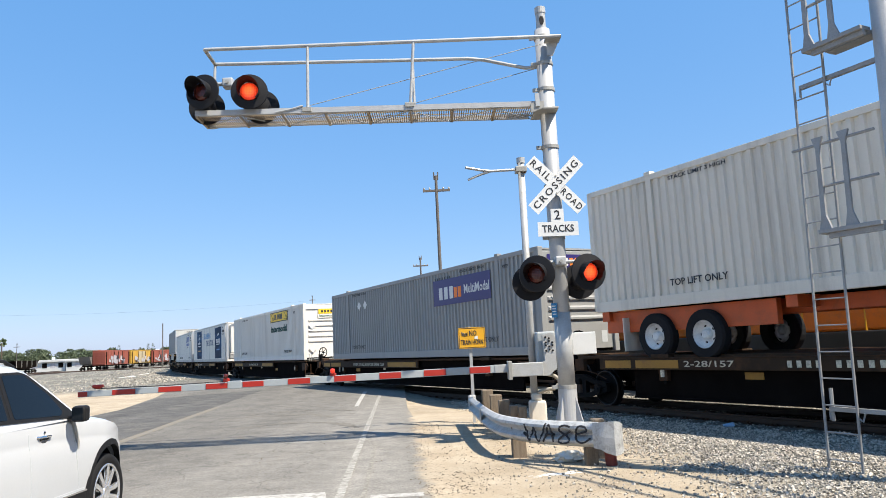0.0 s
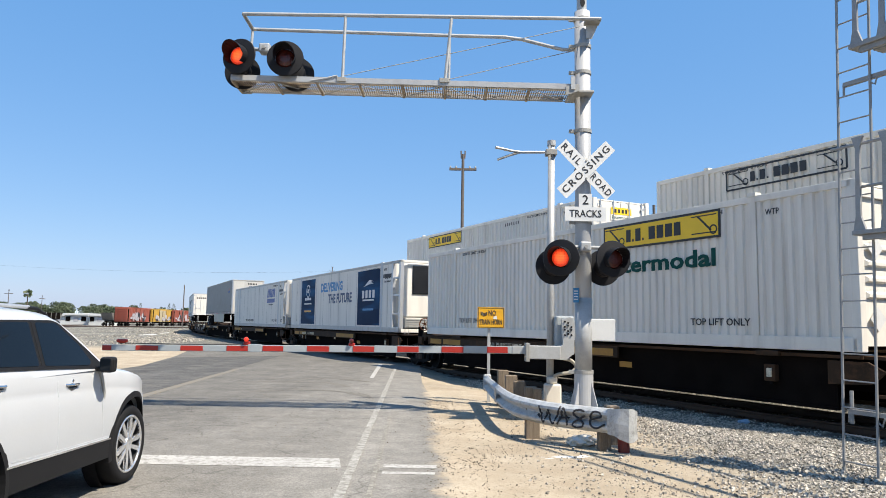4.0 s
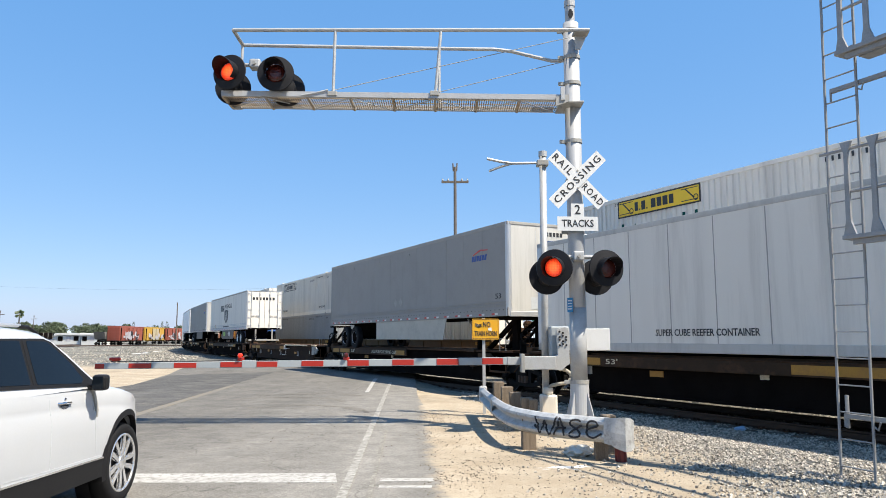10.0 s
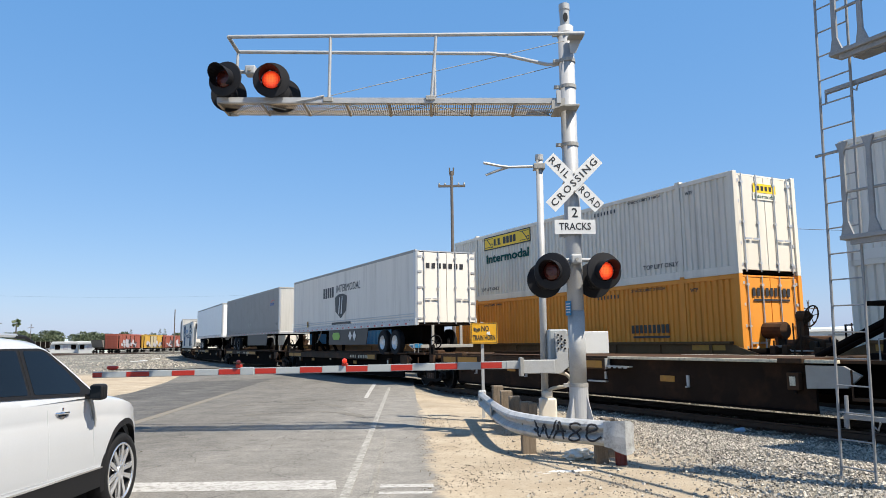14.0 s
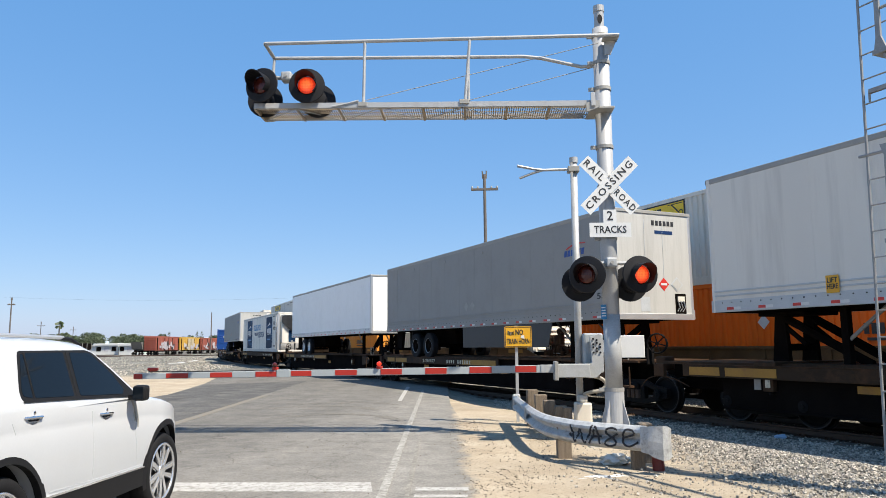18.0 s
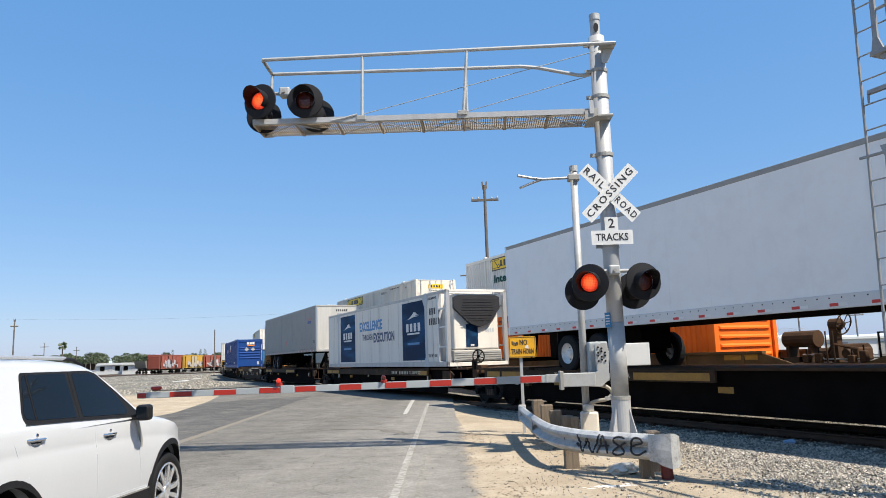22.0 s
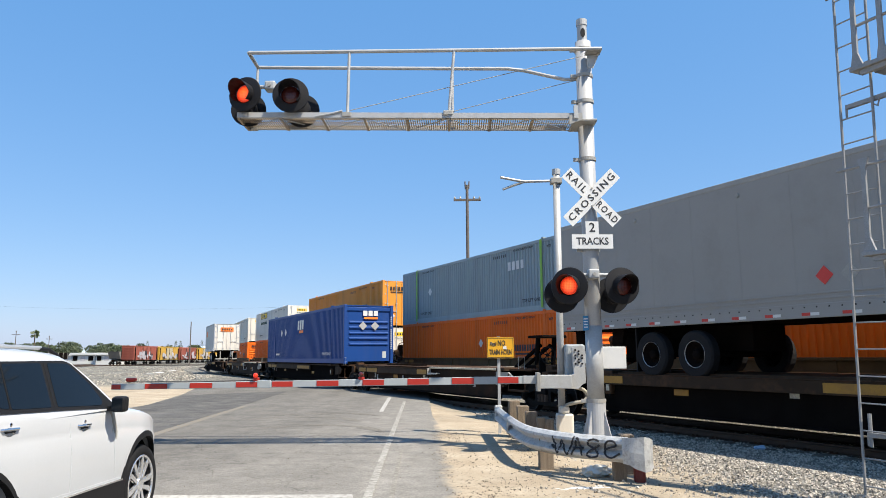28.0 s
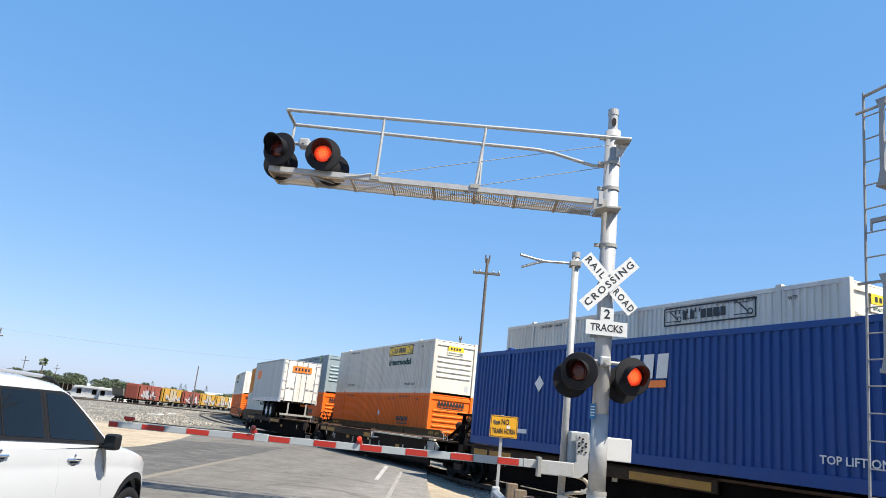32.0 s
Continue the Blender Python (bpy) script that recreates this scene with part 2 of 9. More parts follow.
RUST = (0.16, 0.07, 0.03)
GRIME = (0.12, 0.10, 0.08)
M = {
    "cleanwhite": mat("clean_white_paint", (0.80, 0.795, 0.78), 0.4, dirt=GRIME, dirt_amt=0.08, scale=1.2, var=0.03),
    "deckrust": mat("rusty_deck_steel", (0.062, 0.032, 0.016), 0.85, spec=0.2, var=0.45, scale=2.5, dirt=(0.03, 0.022, 0.016), dirt_amt=0.7),
    "white": mat("white_paint", (0.69, 0.655, 0.59), 0.5, spec=0.3, dirt=GRIME, dirt_amt=0.28, scale=1.2, streak=True, var=0.06),
    "cream": mat("cream_paint", (0.67, 0.62, 0.53), 0.5, dirt=GRIME, dirt_amt=0.36, scale=1.2, streak=True, var=0.08),
    "fedgrey": mat("light_grey_paint", (0.265, 0.268, 0.262), 0.5, dirt=GRIME, dirt_amt=0.25, scale=1.2, streak=True, var=0.06),
    "trailer": mat("trailer_skin", (0.285, 0.278, 0.262), 0.6, spec=0.25, dirt=GRIME, dirt_amt=0.18, scale=0.8, var=0.05),
    "greygreen": mat("blue_grey_paint", (0.25, 0.31, 0.33), 0.5, dirt=GRIME, dirt_amt=0.25, scale=1.2, streak=True),
    "green": mat("green_band", (0.20, 0.42, 0.05), 0.5),
    "orange": mat("orange_paint", (0.80, 0.148, 0.010), 0.5, spec=0.25, dirt=RUST, dirt_amt=0.25, scale=1.2, streak=True, var=0.08),
    "ochre": mat("ochre_paint", (0.70, 0.27, 0.038), 0.5, spec=0.25, dirt=RUST, dirt_amt=0.3, scale=1.2, streak=True, var=0.08),
    "blue": mat("blue_paint", (0.014, 0.072, 0.25), 0.45, dirt=GRIME, dirt_amt=0.2, scale=1.2, streak=True, var=0.08),
    "robin": mat("sky_blue_paint", (0.018, 0.165, 0.34), 0.45, dirt=GRIME, dirt_amt=0.2, scale=1.2, streak=True),
    "yrc": mat("royal_blue_paint", (0.008, 0.050, 0.21), 0.45, spec=0.3, dirt=GRIME, dirt_amt=0.12, scale=1.0, streak=True, var=0.06),
    "navy": mat("navy_decal", (0.005, 0.024, 0.065), 0.6, spec=0.1, var=0.25, scale=0.6),
    "decalgrey": mat("grey_decal", (0.45, 0.47, 0.48), 0.5),
    "deepblue": mat("deep_blue_decal", (0.006, 0.030, 0.105), 0.4),
    "purple": mat("purple_decal", (0.026, 0.019, 0.125), 0.4),
    "jbyellow": mat("yellow_decal", (0.80, 0.52, 0.02), 0.5, var=0.08),
    "black": mat("black_letters", (0.02, 0.02, 0.022), 0.5),
    "jbgreen": mat("dark_green_letters", (0.004, 0.06, 0.05), 0.6, spec=0.15),
    "redtape": mat("red_reflector", (0.55, 0.03, 0.02), 0.4),
    "orangetext": mat("orange_decal", (0.85, 0.20, 0.02), 0.5),
    "alu": mat("worn_aluminium", (0.55, 0.55, 0.55), 0.4, metal=0.6, var=0.1, scale=2, streak=True),
    "galv": mat("galvanised_steel", (0.391, 0.395, 0.391), 0.5, metal=0.15, var=0.14, scale=4, dirt=(0.25, 0.22, 0.18), dirt_amt=0.35),
    "tansteel": mat("tan_weathered_steel", (0.33, 0.265, 0.185), 0.65, var=0.25, scale=5, dirt=RUST, dirt_amt=0.35),
    "galvdark": mat("dull_galvanised", (0.306, 0.297, 0.272), 0.55, metal=0.12, var=0.15, scale=4),
    "laddersteel": mat("weathered_ladder_steel", (0.266, 0.27, 0.27), 0.5, metal=0.15, var=0.18, scale=4, dirt=(0.16, 0.13, 0.10), dirt_amt=0.4),
    "trackbed": mat("dark_track_bed", (0.0975, 0.084, 0.0713), 0.95, var=0.4, scale=1.2, fine=9),
    "polepaint": mat("aluminium_paint", (0.385, 0.39, 0.395), 0.5, metal=0.1, var=0.12, scale=2.5, dirt=(0.20, 0.18, 0.16), dirt_amt=0.3, streak=True),
    "signwhite": mat("sign_white", (0.618, 0.618, 0.603), 0.4, var=0.05, dirt=GRIME, dirt_amt=0.12),
    "signyellow": mat("sign_yellow", (0.66, 0.335, 0.012), 0.4, var=0.06, dirt=GRIME, dirt_amt=0.15),
    "signred": mat("sign_red", (0.37, 0.023, 0.012), 0.4, var=0.08),
    "gategrey": mat("gate_grey_white", (0.33, 0.355, 0.36), 0.45, var=0.08),
    "hood": mat("black_signal_paint", (0.010, 0.010, 0.012), 0.6, var=0.2, spec=0.25),
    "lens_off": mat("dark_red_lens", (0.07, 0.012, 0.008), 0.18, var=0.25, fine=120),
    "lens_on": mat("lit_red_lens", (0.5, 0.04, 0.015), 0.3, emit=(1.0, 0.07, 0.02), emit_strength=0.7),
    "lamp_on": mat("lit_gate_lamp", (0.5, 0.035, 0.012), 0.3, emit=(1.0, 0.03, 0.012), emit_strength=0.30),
    "wood": mat("weathered_wood", (0.20, 0.152, 0.105), 0.85, var=0.35, scale=16, fine=70, bump=0.5, streak=True, dirt=(0.045, 0.035, 0.026), dirt_amt=0.75),
    "graf": mat("black_spray_paint", (0.015, 0.015, 0.018), 0.6),
    "stencil": mat("worn_stencil_paint", (0.60, 0.54, 0.41), 0.8, var=0.3, scale=9, dirt=(0.05, 0.03, 0.02), dirt_amt=0.6, spec=0.2),
    "sill": mat("brown_car_steel", (0.036, 0.021, 0.011), 0.75, spec=0.2, var=0.4, scale=1.5, dirt=RUST, dirt_amt=0.5),
    "rustwheel": mat("rusty_orange_steel", (0.26, 0.085, 0.03), 0.8, var=0.3, scale=4.0, dirt=RUST, dirt_amt=0.4),
    "sillyellow": mat("faded_yellow_steel", (0.36, 0.175, 0.016), 0.6, var=0.25, scale=1.5, dirt=RUST, dirt_amt=0.7),
    "railgalv": mat("stained_galvanised_beam", (0.42, 0.425, 0.42), 0.5, metal=0.15, var=0.2, scale=7, dirt=(0.10, 0.088, 0.072), dirt_amt=0.75),
    "royalblue": mat("royal_blue_decal", (0.007, 0.052, 0.25), 0.4),
    "brightblue": mat("bright_blue_letters", (0.004, 0.17, 0.40), 0.4),
    "endwhite": mat("weathered_white_panel", (0.47, 0.46, 0.43), 0.5, spec=0.3, dirt=GRIME, dirt_amt=0.35, scale=1.6, streak=True, var=0.07),
    "skirt": mat("dented_pale_sheet", (0.42, 0.40, 0.34), 0.5, dirt=GRIME, dirt_amt=0.3, scale=1.6, var=0.08),
    "wellbrown": mat("brown_well_steel", (0.105, 0.060, 0.026), 0.75, spec=0.2, var=0.4, scale=1.5, dirt=RUST, dirt_amt=0.5),
    "tread": mat("worn_wheel_tread", (0.05, 0.047, 0.045), 0.4, metal=0.8, var=0.3, scale=6),
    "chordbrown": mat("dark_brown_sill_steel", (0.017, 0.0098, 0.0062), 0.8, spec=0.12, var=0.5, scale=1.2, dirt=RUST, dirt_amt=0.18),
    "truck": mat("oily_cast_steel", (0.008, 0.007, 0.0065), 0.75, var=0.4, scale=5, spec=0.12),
    # grimy steel, blackened further to carry the shade under the cars
    "under": mat("grimy_shade_black_steel", (0.009, 0.007, 0.006), 1.0, var=0.5, scale=2, spec=0.02),
    "rail": mat("rusty_rail", (0.0595, 0.0357, 0.0238), 0.55, metal=0.4, var=0.2),
    "tie": mat("old_timber", (0.0975, 0.075, 0.0562), 0.85, var=0.3, scale=5, bump=0.3, island=0.2),
    "tyre": mat("tyre_rubber", (0.012, 0.012, 0.013), 0.8, var=0.2, spec=0.2),
    "rim": mat("white_steel_rim", (0.684, 0.684, 0.665), 0.4, var=0.08, dirt=GRIME, dirt_amt=0.4),
    "chassis": mat("red_orange_chassis", (0.50, 0.09, 0.02), 0.55, var=0.2, dirt=RUST, dirt_amt=0.5),
    "reefer": mat("black_grille", (0.02, 0.02, 0.022), 0.5, var=0.3),
    "carpaint": mat("white_car_paint", (0.475, 0.487, 0.50), 0.16, var=0.02),
    "carglass": mat("tinted_glass", (0.006, 0.009, 0.013), 0.05, var=0.1, spec=0.16),
    "chrome": mat("chrome", (0.75, 0.75, 0.76), 0.12, metal=1.0, var=0.03),
    "alloy": mat("alloy_wheel", (0.68, 0.689, 0.705), 0.22, metal=0.8, var=0.05),
    "plastic": mat("black_plastic", (0.012, 0.012, 0.013), 0.6, var=0.15, spec=0.2),
    "concrete": mat("concrete", (0.345, 0.317, 0.262), 0.85, var=0.15, scale=5),
    "boxred": mat("boxcar_red", (0.289, 0.0723, 0.0425), 0.7, var=0.2, scale=0.6, dirt=(0.25, 0.2, 0.18), dirt_amt=0.3, streak=True),
    "boxyellow": mat("boxcar_yellow", (0.52, 0.304, 0.04), 0.7, var=0.2, scale=0.6, dirt=(0.25, 0.2, 0.15), dirt_amt=0.4, streak=True),
    "boxdoor": mat("boxcar_door_cream", (0.44, 0.36, 0.224), 0.7, var=0.2),
    "grafwhite": mat("pale_graffiti", (0.44, 0.416, 0.432), 0.7, var=0.3, scale=1.0),
    "leafy": mat("tree_leaves", (0.062, 0.082, 0.040), 0.7, var=0.5, scale=0.4, fine=3),
    "palmleaf": mat("palm_leaves", (0.05, 0.07, 0.025), 0.6, var=0.3),
    "trunk": mat("bark", (0.112, 0.08, 0.056), 0.85, var=0.3),
    "roofwhite": mat("white_building", (0.576, 0.576, 0.56), 0.6, var=0.1, scale=0.3),
    "roofgrey": mat("dark_roof", (0.16, 0.15, 0.14), 0.7, var=0.2, scale=0.4),
    "polewood": mat("pole_timber", (0.115, 0.10, 0.088), 0.85, var=0.25),
    "wire": mat("black_wire", (0.03, 0.03, 0.03), 0.6),
    "streetgreen": mat("street_sign_green", (0.02, 0.25, 0.16), 0.5),
    "paintsplash": mat("spilt_white_paint", (0.6, 0.584, 0.544), 0.8, var=0.15, scale=9),
    "locoorange": mat("loco_orange", (0.70, 0.17, 0.01), 0.45, dirt=GRIME, dirt_amt=0.35),
    "locoblack": mat("loco_black", (0.02, 0.02, 0.02), 0.5, var=0.3),
}

def streaks(m):
    """Soft slanting light streaks printed into a dark panel."""
    N, L = m.node_tree.nodes, m.node_tree.links
    b = N["Principled BSDF"]
    src = b.inputs["Base Color"].links[0].from_socket
    tc = N.new("ShaderNodeTexCoord")
    mp = N.new("ShaderNodeMapping")
    mp.inputs["Rotation"].default_value = (0, radians(-52), 0)
    mp.inputs["Scale"].default_value = (0.22, 1.0, 1.5)
    L.new(tc.outputs["Object"], mp.inputs[0])
    n = N.new("ShaderNodeTexNoise")
    n.inputs["Scale"].default_value = 1.1
    n.inputs["Detail"].default_value = 3
    L.new(mp.outputs[0], n.inputs["Vector"])
    r = N.new("ShaderNodeMapRange")
    r.inputs[1].default_value, r.inputs[2].default_value = 0.50, 0.78
    r.inputs[4].default_value = 0.9
    L.new(n.outputs[0], r.inputs[0])
    mx = N.new("ShaderNodeMix")
    mx.data_type = "RGBA"
    L.new(r.outputs[0], mx.inputs["Factor"])
    L.new(src, mx.inputs[6])
    mx.inputs[7].default_value = (0.022, 0.115, 0.26, 1)
    L.new(mx.outputs[2], b.inputs["Base Color"])


streaks(M["navy"])
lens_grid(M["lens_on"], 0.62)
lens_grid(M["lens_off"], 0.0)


# ---- mesh helpers ----
def part(name, bm, material, parent=None, label="", smooth=False):
    me = bpy.data.meshes.new(name)
    bm.normal_update()
    bm.to_mesh(me)
    bm.free()
    if smooth:
        for p in me.polygons:
            p.use_smooth = True
    me.materials.append(material)
    ob = new(name, me)
    if parent:
        ob.parent = parent
    if label:
        ob["label"] = label
    return ob


def thing(name, label, category, m=None, group="", kind=""):
    ob = new(name)
    if m is not None:
        ob.matrix_basis = m
    return tagged(ob, label, category, group, kind)


def box(bm, x0, y0, z0, x1, y1, z1, bev=0.0):
    v = [bm.verts.new(p) for p in ((x0, y0, z0), (x1, y0, z0), (x1, y1, z0), (x0, y1, z0), (x0, y0, z1), (x1, y0, z1), (x1, y1, z1), (x0, y1, z1))]
    fs = [bm.faces.new([v[i] for i in f]) for f in ((3, 2, 1, 0), (4, 5, 6, 7), (0, 1, 5, 4), (1, 2, 6, 5), (2, 3, 7, 6), (3, 0, 4, 7))]
    if bev:
        es = list({e for f in fs for e in f.edges})
        bmesh.ops.bevel(bm, geom=es, offset=bev, segments=2, affect="EDGES", profile=0.5)
    return bm


def B(*a, bev=0.0):
    return box(bmesh.new(), *a, bev=bev)


def tube(bm, pts, r, seg=8, r1=None, cap=True):
    """A round bar along points; radius r to r1."""
    pts = [Vector(p) for p in pts]
    rings = []
    for i, p in enumerate(pts):
        d = (pts[min(i + 1, len(pts) - 1)] - pts[max(i - 1, 0)]).normalized()
        a = d.orthogonal().normalized() if abs(d.z) > 0.9 else d.cross(Vector((0, 0, 1))).normalized()
        b = d.cross(a)
        rr = r if r1 is None else r + (r1 - r) * i / (len(pts) - 1)
        rings.append([bm.verts.new(p + rr * (math.cos(q) * a + math.sin(q) * b)) for q in (2 * math.pi * k / seg for k in range(seg))])
    for g, h in zip(rings, rings[1:]):
        for k in range(seg):
            bm.faces.new((g[k], g[(k + 1) % seg], h[(k + 1) % seg], h[k]))
    if cap:
        bm.faces.new(rings[0][::-1])
        bm.faces.new(rings[-1])
    return bm


def T(pts, r, seg=8, r1=None):
    return tube(bmesh.new(), pts, r, seg, r1)


def lathe(bm, prof, m, seg=24):
    """Turn a profile of (radius, height) about the local z of m."""
    rings = []
    for r, h in prof:
        if r < 1e-5:
            rings.append([bm.verts.new(m @ Vector((0, 0, h)))])
        else:
            rings.append([bm.verts.new(m @ Vector((r * math.cos(q), r * math.sin(q), h))) for q in (2 * math.pi * k / seg for k in range(seg))])
    for g, h in zip(rings, rings[1:]):
        for k in range(seg):
            if len(g) == 1 and len(h) == 1:
                continue
            if len(g) == 1:
                bm.faces.new((g[0], h[(k + 1) % seg], h[k]))
            elif len(h) == 1:
                bm.faces.new((g[k], g[(k + 1) % seg], h[0]))
            else:
                bm.faces.new((g[k], g[(k + 1) % seg], h[(k + 1) % seg], h[k]))
    return bm


def prism(bm, poly, m, h):
    """A flat outline (x, y) under m, thick by h along its z."""
    a = [bm.verts.new(m @ Vector((x, y, 0))) for x, y in poly]
    b = [bm.verts.new(m @ Vector((x, y, h))) for x, y in poly]
    bm.faces.new(a[::-1])
    bm.faces.new(b)
    n = len(poly)
    for i in range(n):
        bm.faces.new((a[i], a[(i + 1) % n], b[(i + 1) % n], b[i]))
    return bm


def words(text, size, m, material, parent, name="lettering", width=None, depth=0.002, spread=1.0, bold=0.015, slant=0.0):
    """Raised lettering in the built-in font, centred, in the x-y plane of m; width squeezes it."""
    cu = bpy.data.curves.new(name, "FONT")
    cu.body = text
    cu.size = size
    cu.align_x, cu.align_y = "CENTER", "CENTER"
    cu.extrude = depth
    cu.offset = size * bold
    cu.space_character = spread
    cu.resolution_u = 2
    tmp = bpy.data.objects.new(name, cu)
    me = bpy.data.meshes.new_from_object(tmp)
    bpy.data.objects.remove(tmp)
    if width and len(me.vertices):
        xs = [v.co.x for v in me.vertices]
        k = width / max(max(xs) - min(xs), 1e-6)
        for v in me.vertices:
            v.co.x *= k
    for v in me.vertices:
        v.co.x += slant * v.co.y
    me.materials.clear()
    me.materials.append(material)
    ob = new(name, me)
    ob.parent = parent
    ob.matrix_basis = m
    return ob


# ---- the two tracks: straight, then an easy and a tighter curve to the right ----
TRK_A = radians(27.83)
TRK_D, TRK_GAP = 12.764, 4.875
SC1, R1, SC2, R2, SC3 = 53.4, 500.0, 110.0, 150.0, 330.0
RAIL_Z = 0.0


def track_at(s, far=0.0):
    """Place and heading (degrees, +y turned left) at s metres along the near centre line, far metres beyond it."""
    a = TRK_A
    n = Vector((math.cos(a), math.sin(a)))
    u = Vector((-math.sin(a), math.cos(a)))
    p = n * TRK_D + u * min(s, SC1)
    for s0, s1, r in ((SC1, SC2, R1), (SC2, SC3, R2)):
        if s > s0:
            th = (min(s, s1) - s0) / r
            c = p + n * r
            a -= th
            n = Vector((math.cos(a), math.sin(a)))
            u = Vector((-math.sin(a), math.cos(a)))
            p = c - n * r
    if s > SC3:
        p = p + u * (s - SC3)
    p = p + n * far
    return p, math.degrees(a)


def on_track(s0, s1, z, far):
    """The pose of a thing that spans s0 to s1: +x along the track away, +y to the road side."""
    a, _ = track_at(s0, far)
    b, _ = track_at(s1, far)
    c, d = (a + b) / 2, b - a
    return pose(c.x, c.y, z, 0, 0, math.degrees(math.atan2(d.y, d.x)))


def shift_near(t):
    k = t - 16
    return -(7.2452 * k + 0.00105 * k * k)


def shift_far(t):
    k = t - 16
    return 7.9755 * k + 0.00805 * k * k


MOVING = []


# ---- ground, road, tracks ----
def smooth_rows(rows, n):
    """Catmull-Rom between rows of numbers, n steps a span."""
    out = []
    for i in range(len(rows) - 1):
        p = [rows[max(0, i - 1)], rows[i], rows[i + 1], rows[min(len(rows) - 1, i + 2)]]
        for k in range(n):
            u = k / n
            out.append([0.5 * (2 * b + (c - a) * u + (2 * a - 5 * b + 4 * c - d) * u * u + (3 * b - a - 3 * c + d) * u ** 3) for a, b, c, d in zip(*p)])
    return out + [list(rows[-1])]


def ground_height(x, y):
    """Level ground, a little lower along the tracks."""
    a = TRK_A
    d = x * math.cos(a) + y * math.sin(a) - TRK_D
    k = max(0.0, min(1.0, (d + 4.2) / 1.8))
    k = k * k * (3 - 2 * k)
    road = max(0.0, min(1.0, (-x * 1.0 - 0.25) / 1.2))
    # the strip between the two tracks is filled nearly to the rail head
    fill = max(0.0, min(1.0, (d - 1.0) / 0.4, (3.9 - d) / 0.4))
    beyond = max(0.0, min(1.0, (y - 60.0) / 20.0))
    return min((-0.17 + 0.11 * fill) * k * (1 - road), -0.15 * beyond)


def noise_node(N, L, tc, scale, detail=5, rough=0.6):
    n = N.new("ShaderNodeTexNoise")
    n.inputs["Scale"].default_value = scale
    n.inputs["Detail"].default_value = detail
    n.inputs["Roughness"].default_value = rough
    L.new(tc.outputs["Object"], n.inputs["Vector"])
    return n.outputs[0]


def ramp_node(N, L, v, a, b, stops):
    mr = N.new("ShaderNodeMapRange")
    mr.inputs[1].default_value, mr.inputs[2].default_value = a, b
    L.new(v, mr.inputs[0])
    r = N.new("ShaderNodeValToRGB")
    r.color_ramp.elements[0].color = (*stops[0], 1)
    r.color_ramp.elements[1].color = (*stops[1], 1)
    L.new(mr.outputs[0], r.inputs[0])
    return r.outputs[0]


def mix_node(N, L, a, b, factor, blend="MIX"):
    mx = N.new("ShaderNodeMix")
    mx.data_type, mx.blend_type = "RGBA", blend
    if isinstance(factor, float):
        mx.inputs["Factor"].default_value = factor
    else:
        L.new(factor, mx.inputs["Factor"])
    L.new(a, mx.inputs[6])
    L.new(b, mx.inputs[7])
    return mx.outputs[2]


def cells_node(N, L, tc, scale):
    v = N.new("ShaderNodeTexVoronoi")
    v.inputs["Scale"].default_value = scale
    L.new(tc.outputs["Object"], v.inputs["Vector"])
    sep = N.new("ShaderNodeSeparateColor")
    L.new(v.outputs["Color"], sep.inputs[0])
    return sep.outputs[0], v.outputs["Distance"]


def sand_colour(N, L, tc):
    """Trodden pale sand: broad stains, grains, and small dark and pale chips."""
    sand = ramp_node(N, L, noise_node(N, L, tc, 1.3, 8), 0.3, 0.7, ((0.345, 0.28, 0.200), (0.492, 0.423, 0.325)))
    patch = ramp_node(N, L, noise_node(N, L, tc, 0.22, 9, 0.7), 0.32, 0.68, ((0.76, 0.75, 0.73), (1.08, 1.07, 1.05)))
    sand = mix_node(N, L, sand, patch, 1.0, "MULTIPLY")
    grain = ramp_node(N, L, noise_node(N, L, tc, 70, 3, 0.8), 0.3, 0.7, ((0.72, 0.70, 0.68), (1.14, 1.14, 1.14)))
    sand = mix_node(N, L, sand, grain, 0.8, "MULTIPLY")
    chip, _ = cells_node(N, L, tc, 42)
    chips = ramp_node(N, L, chip, 0.84, 0.93, ((1, 1, 1), (0.50, 0.47, 0.43)))
    clump = ramp_node(N, L, noise_node(N, L, tc, 2.6, 6, 0.7), 0.42, 0.62, ((0, 0, 0), (1, 1, 1)))
    chips2 = mix_node(N, L, sand, chips, clump, "MULTIPLY")
    return chips2


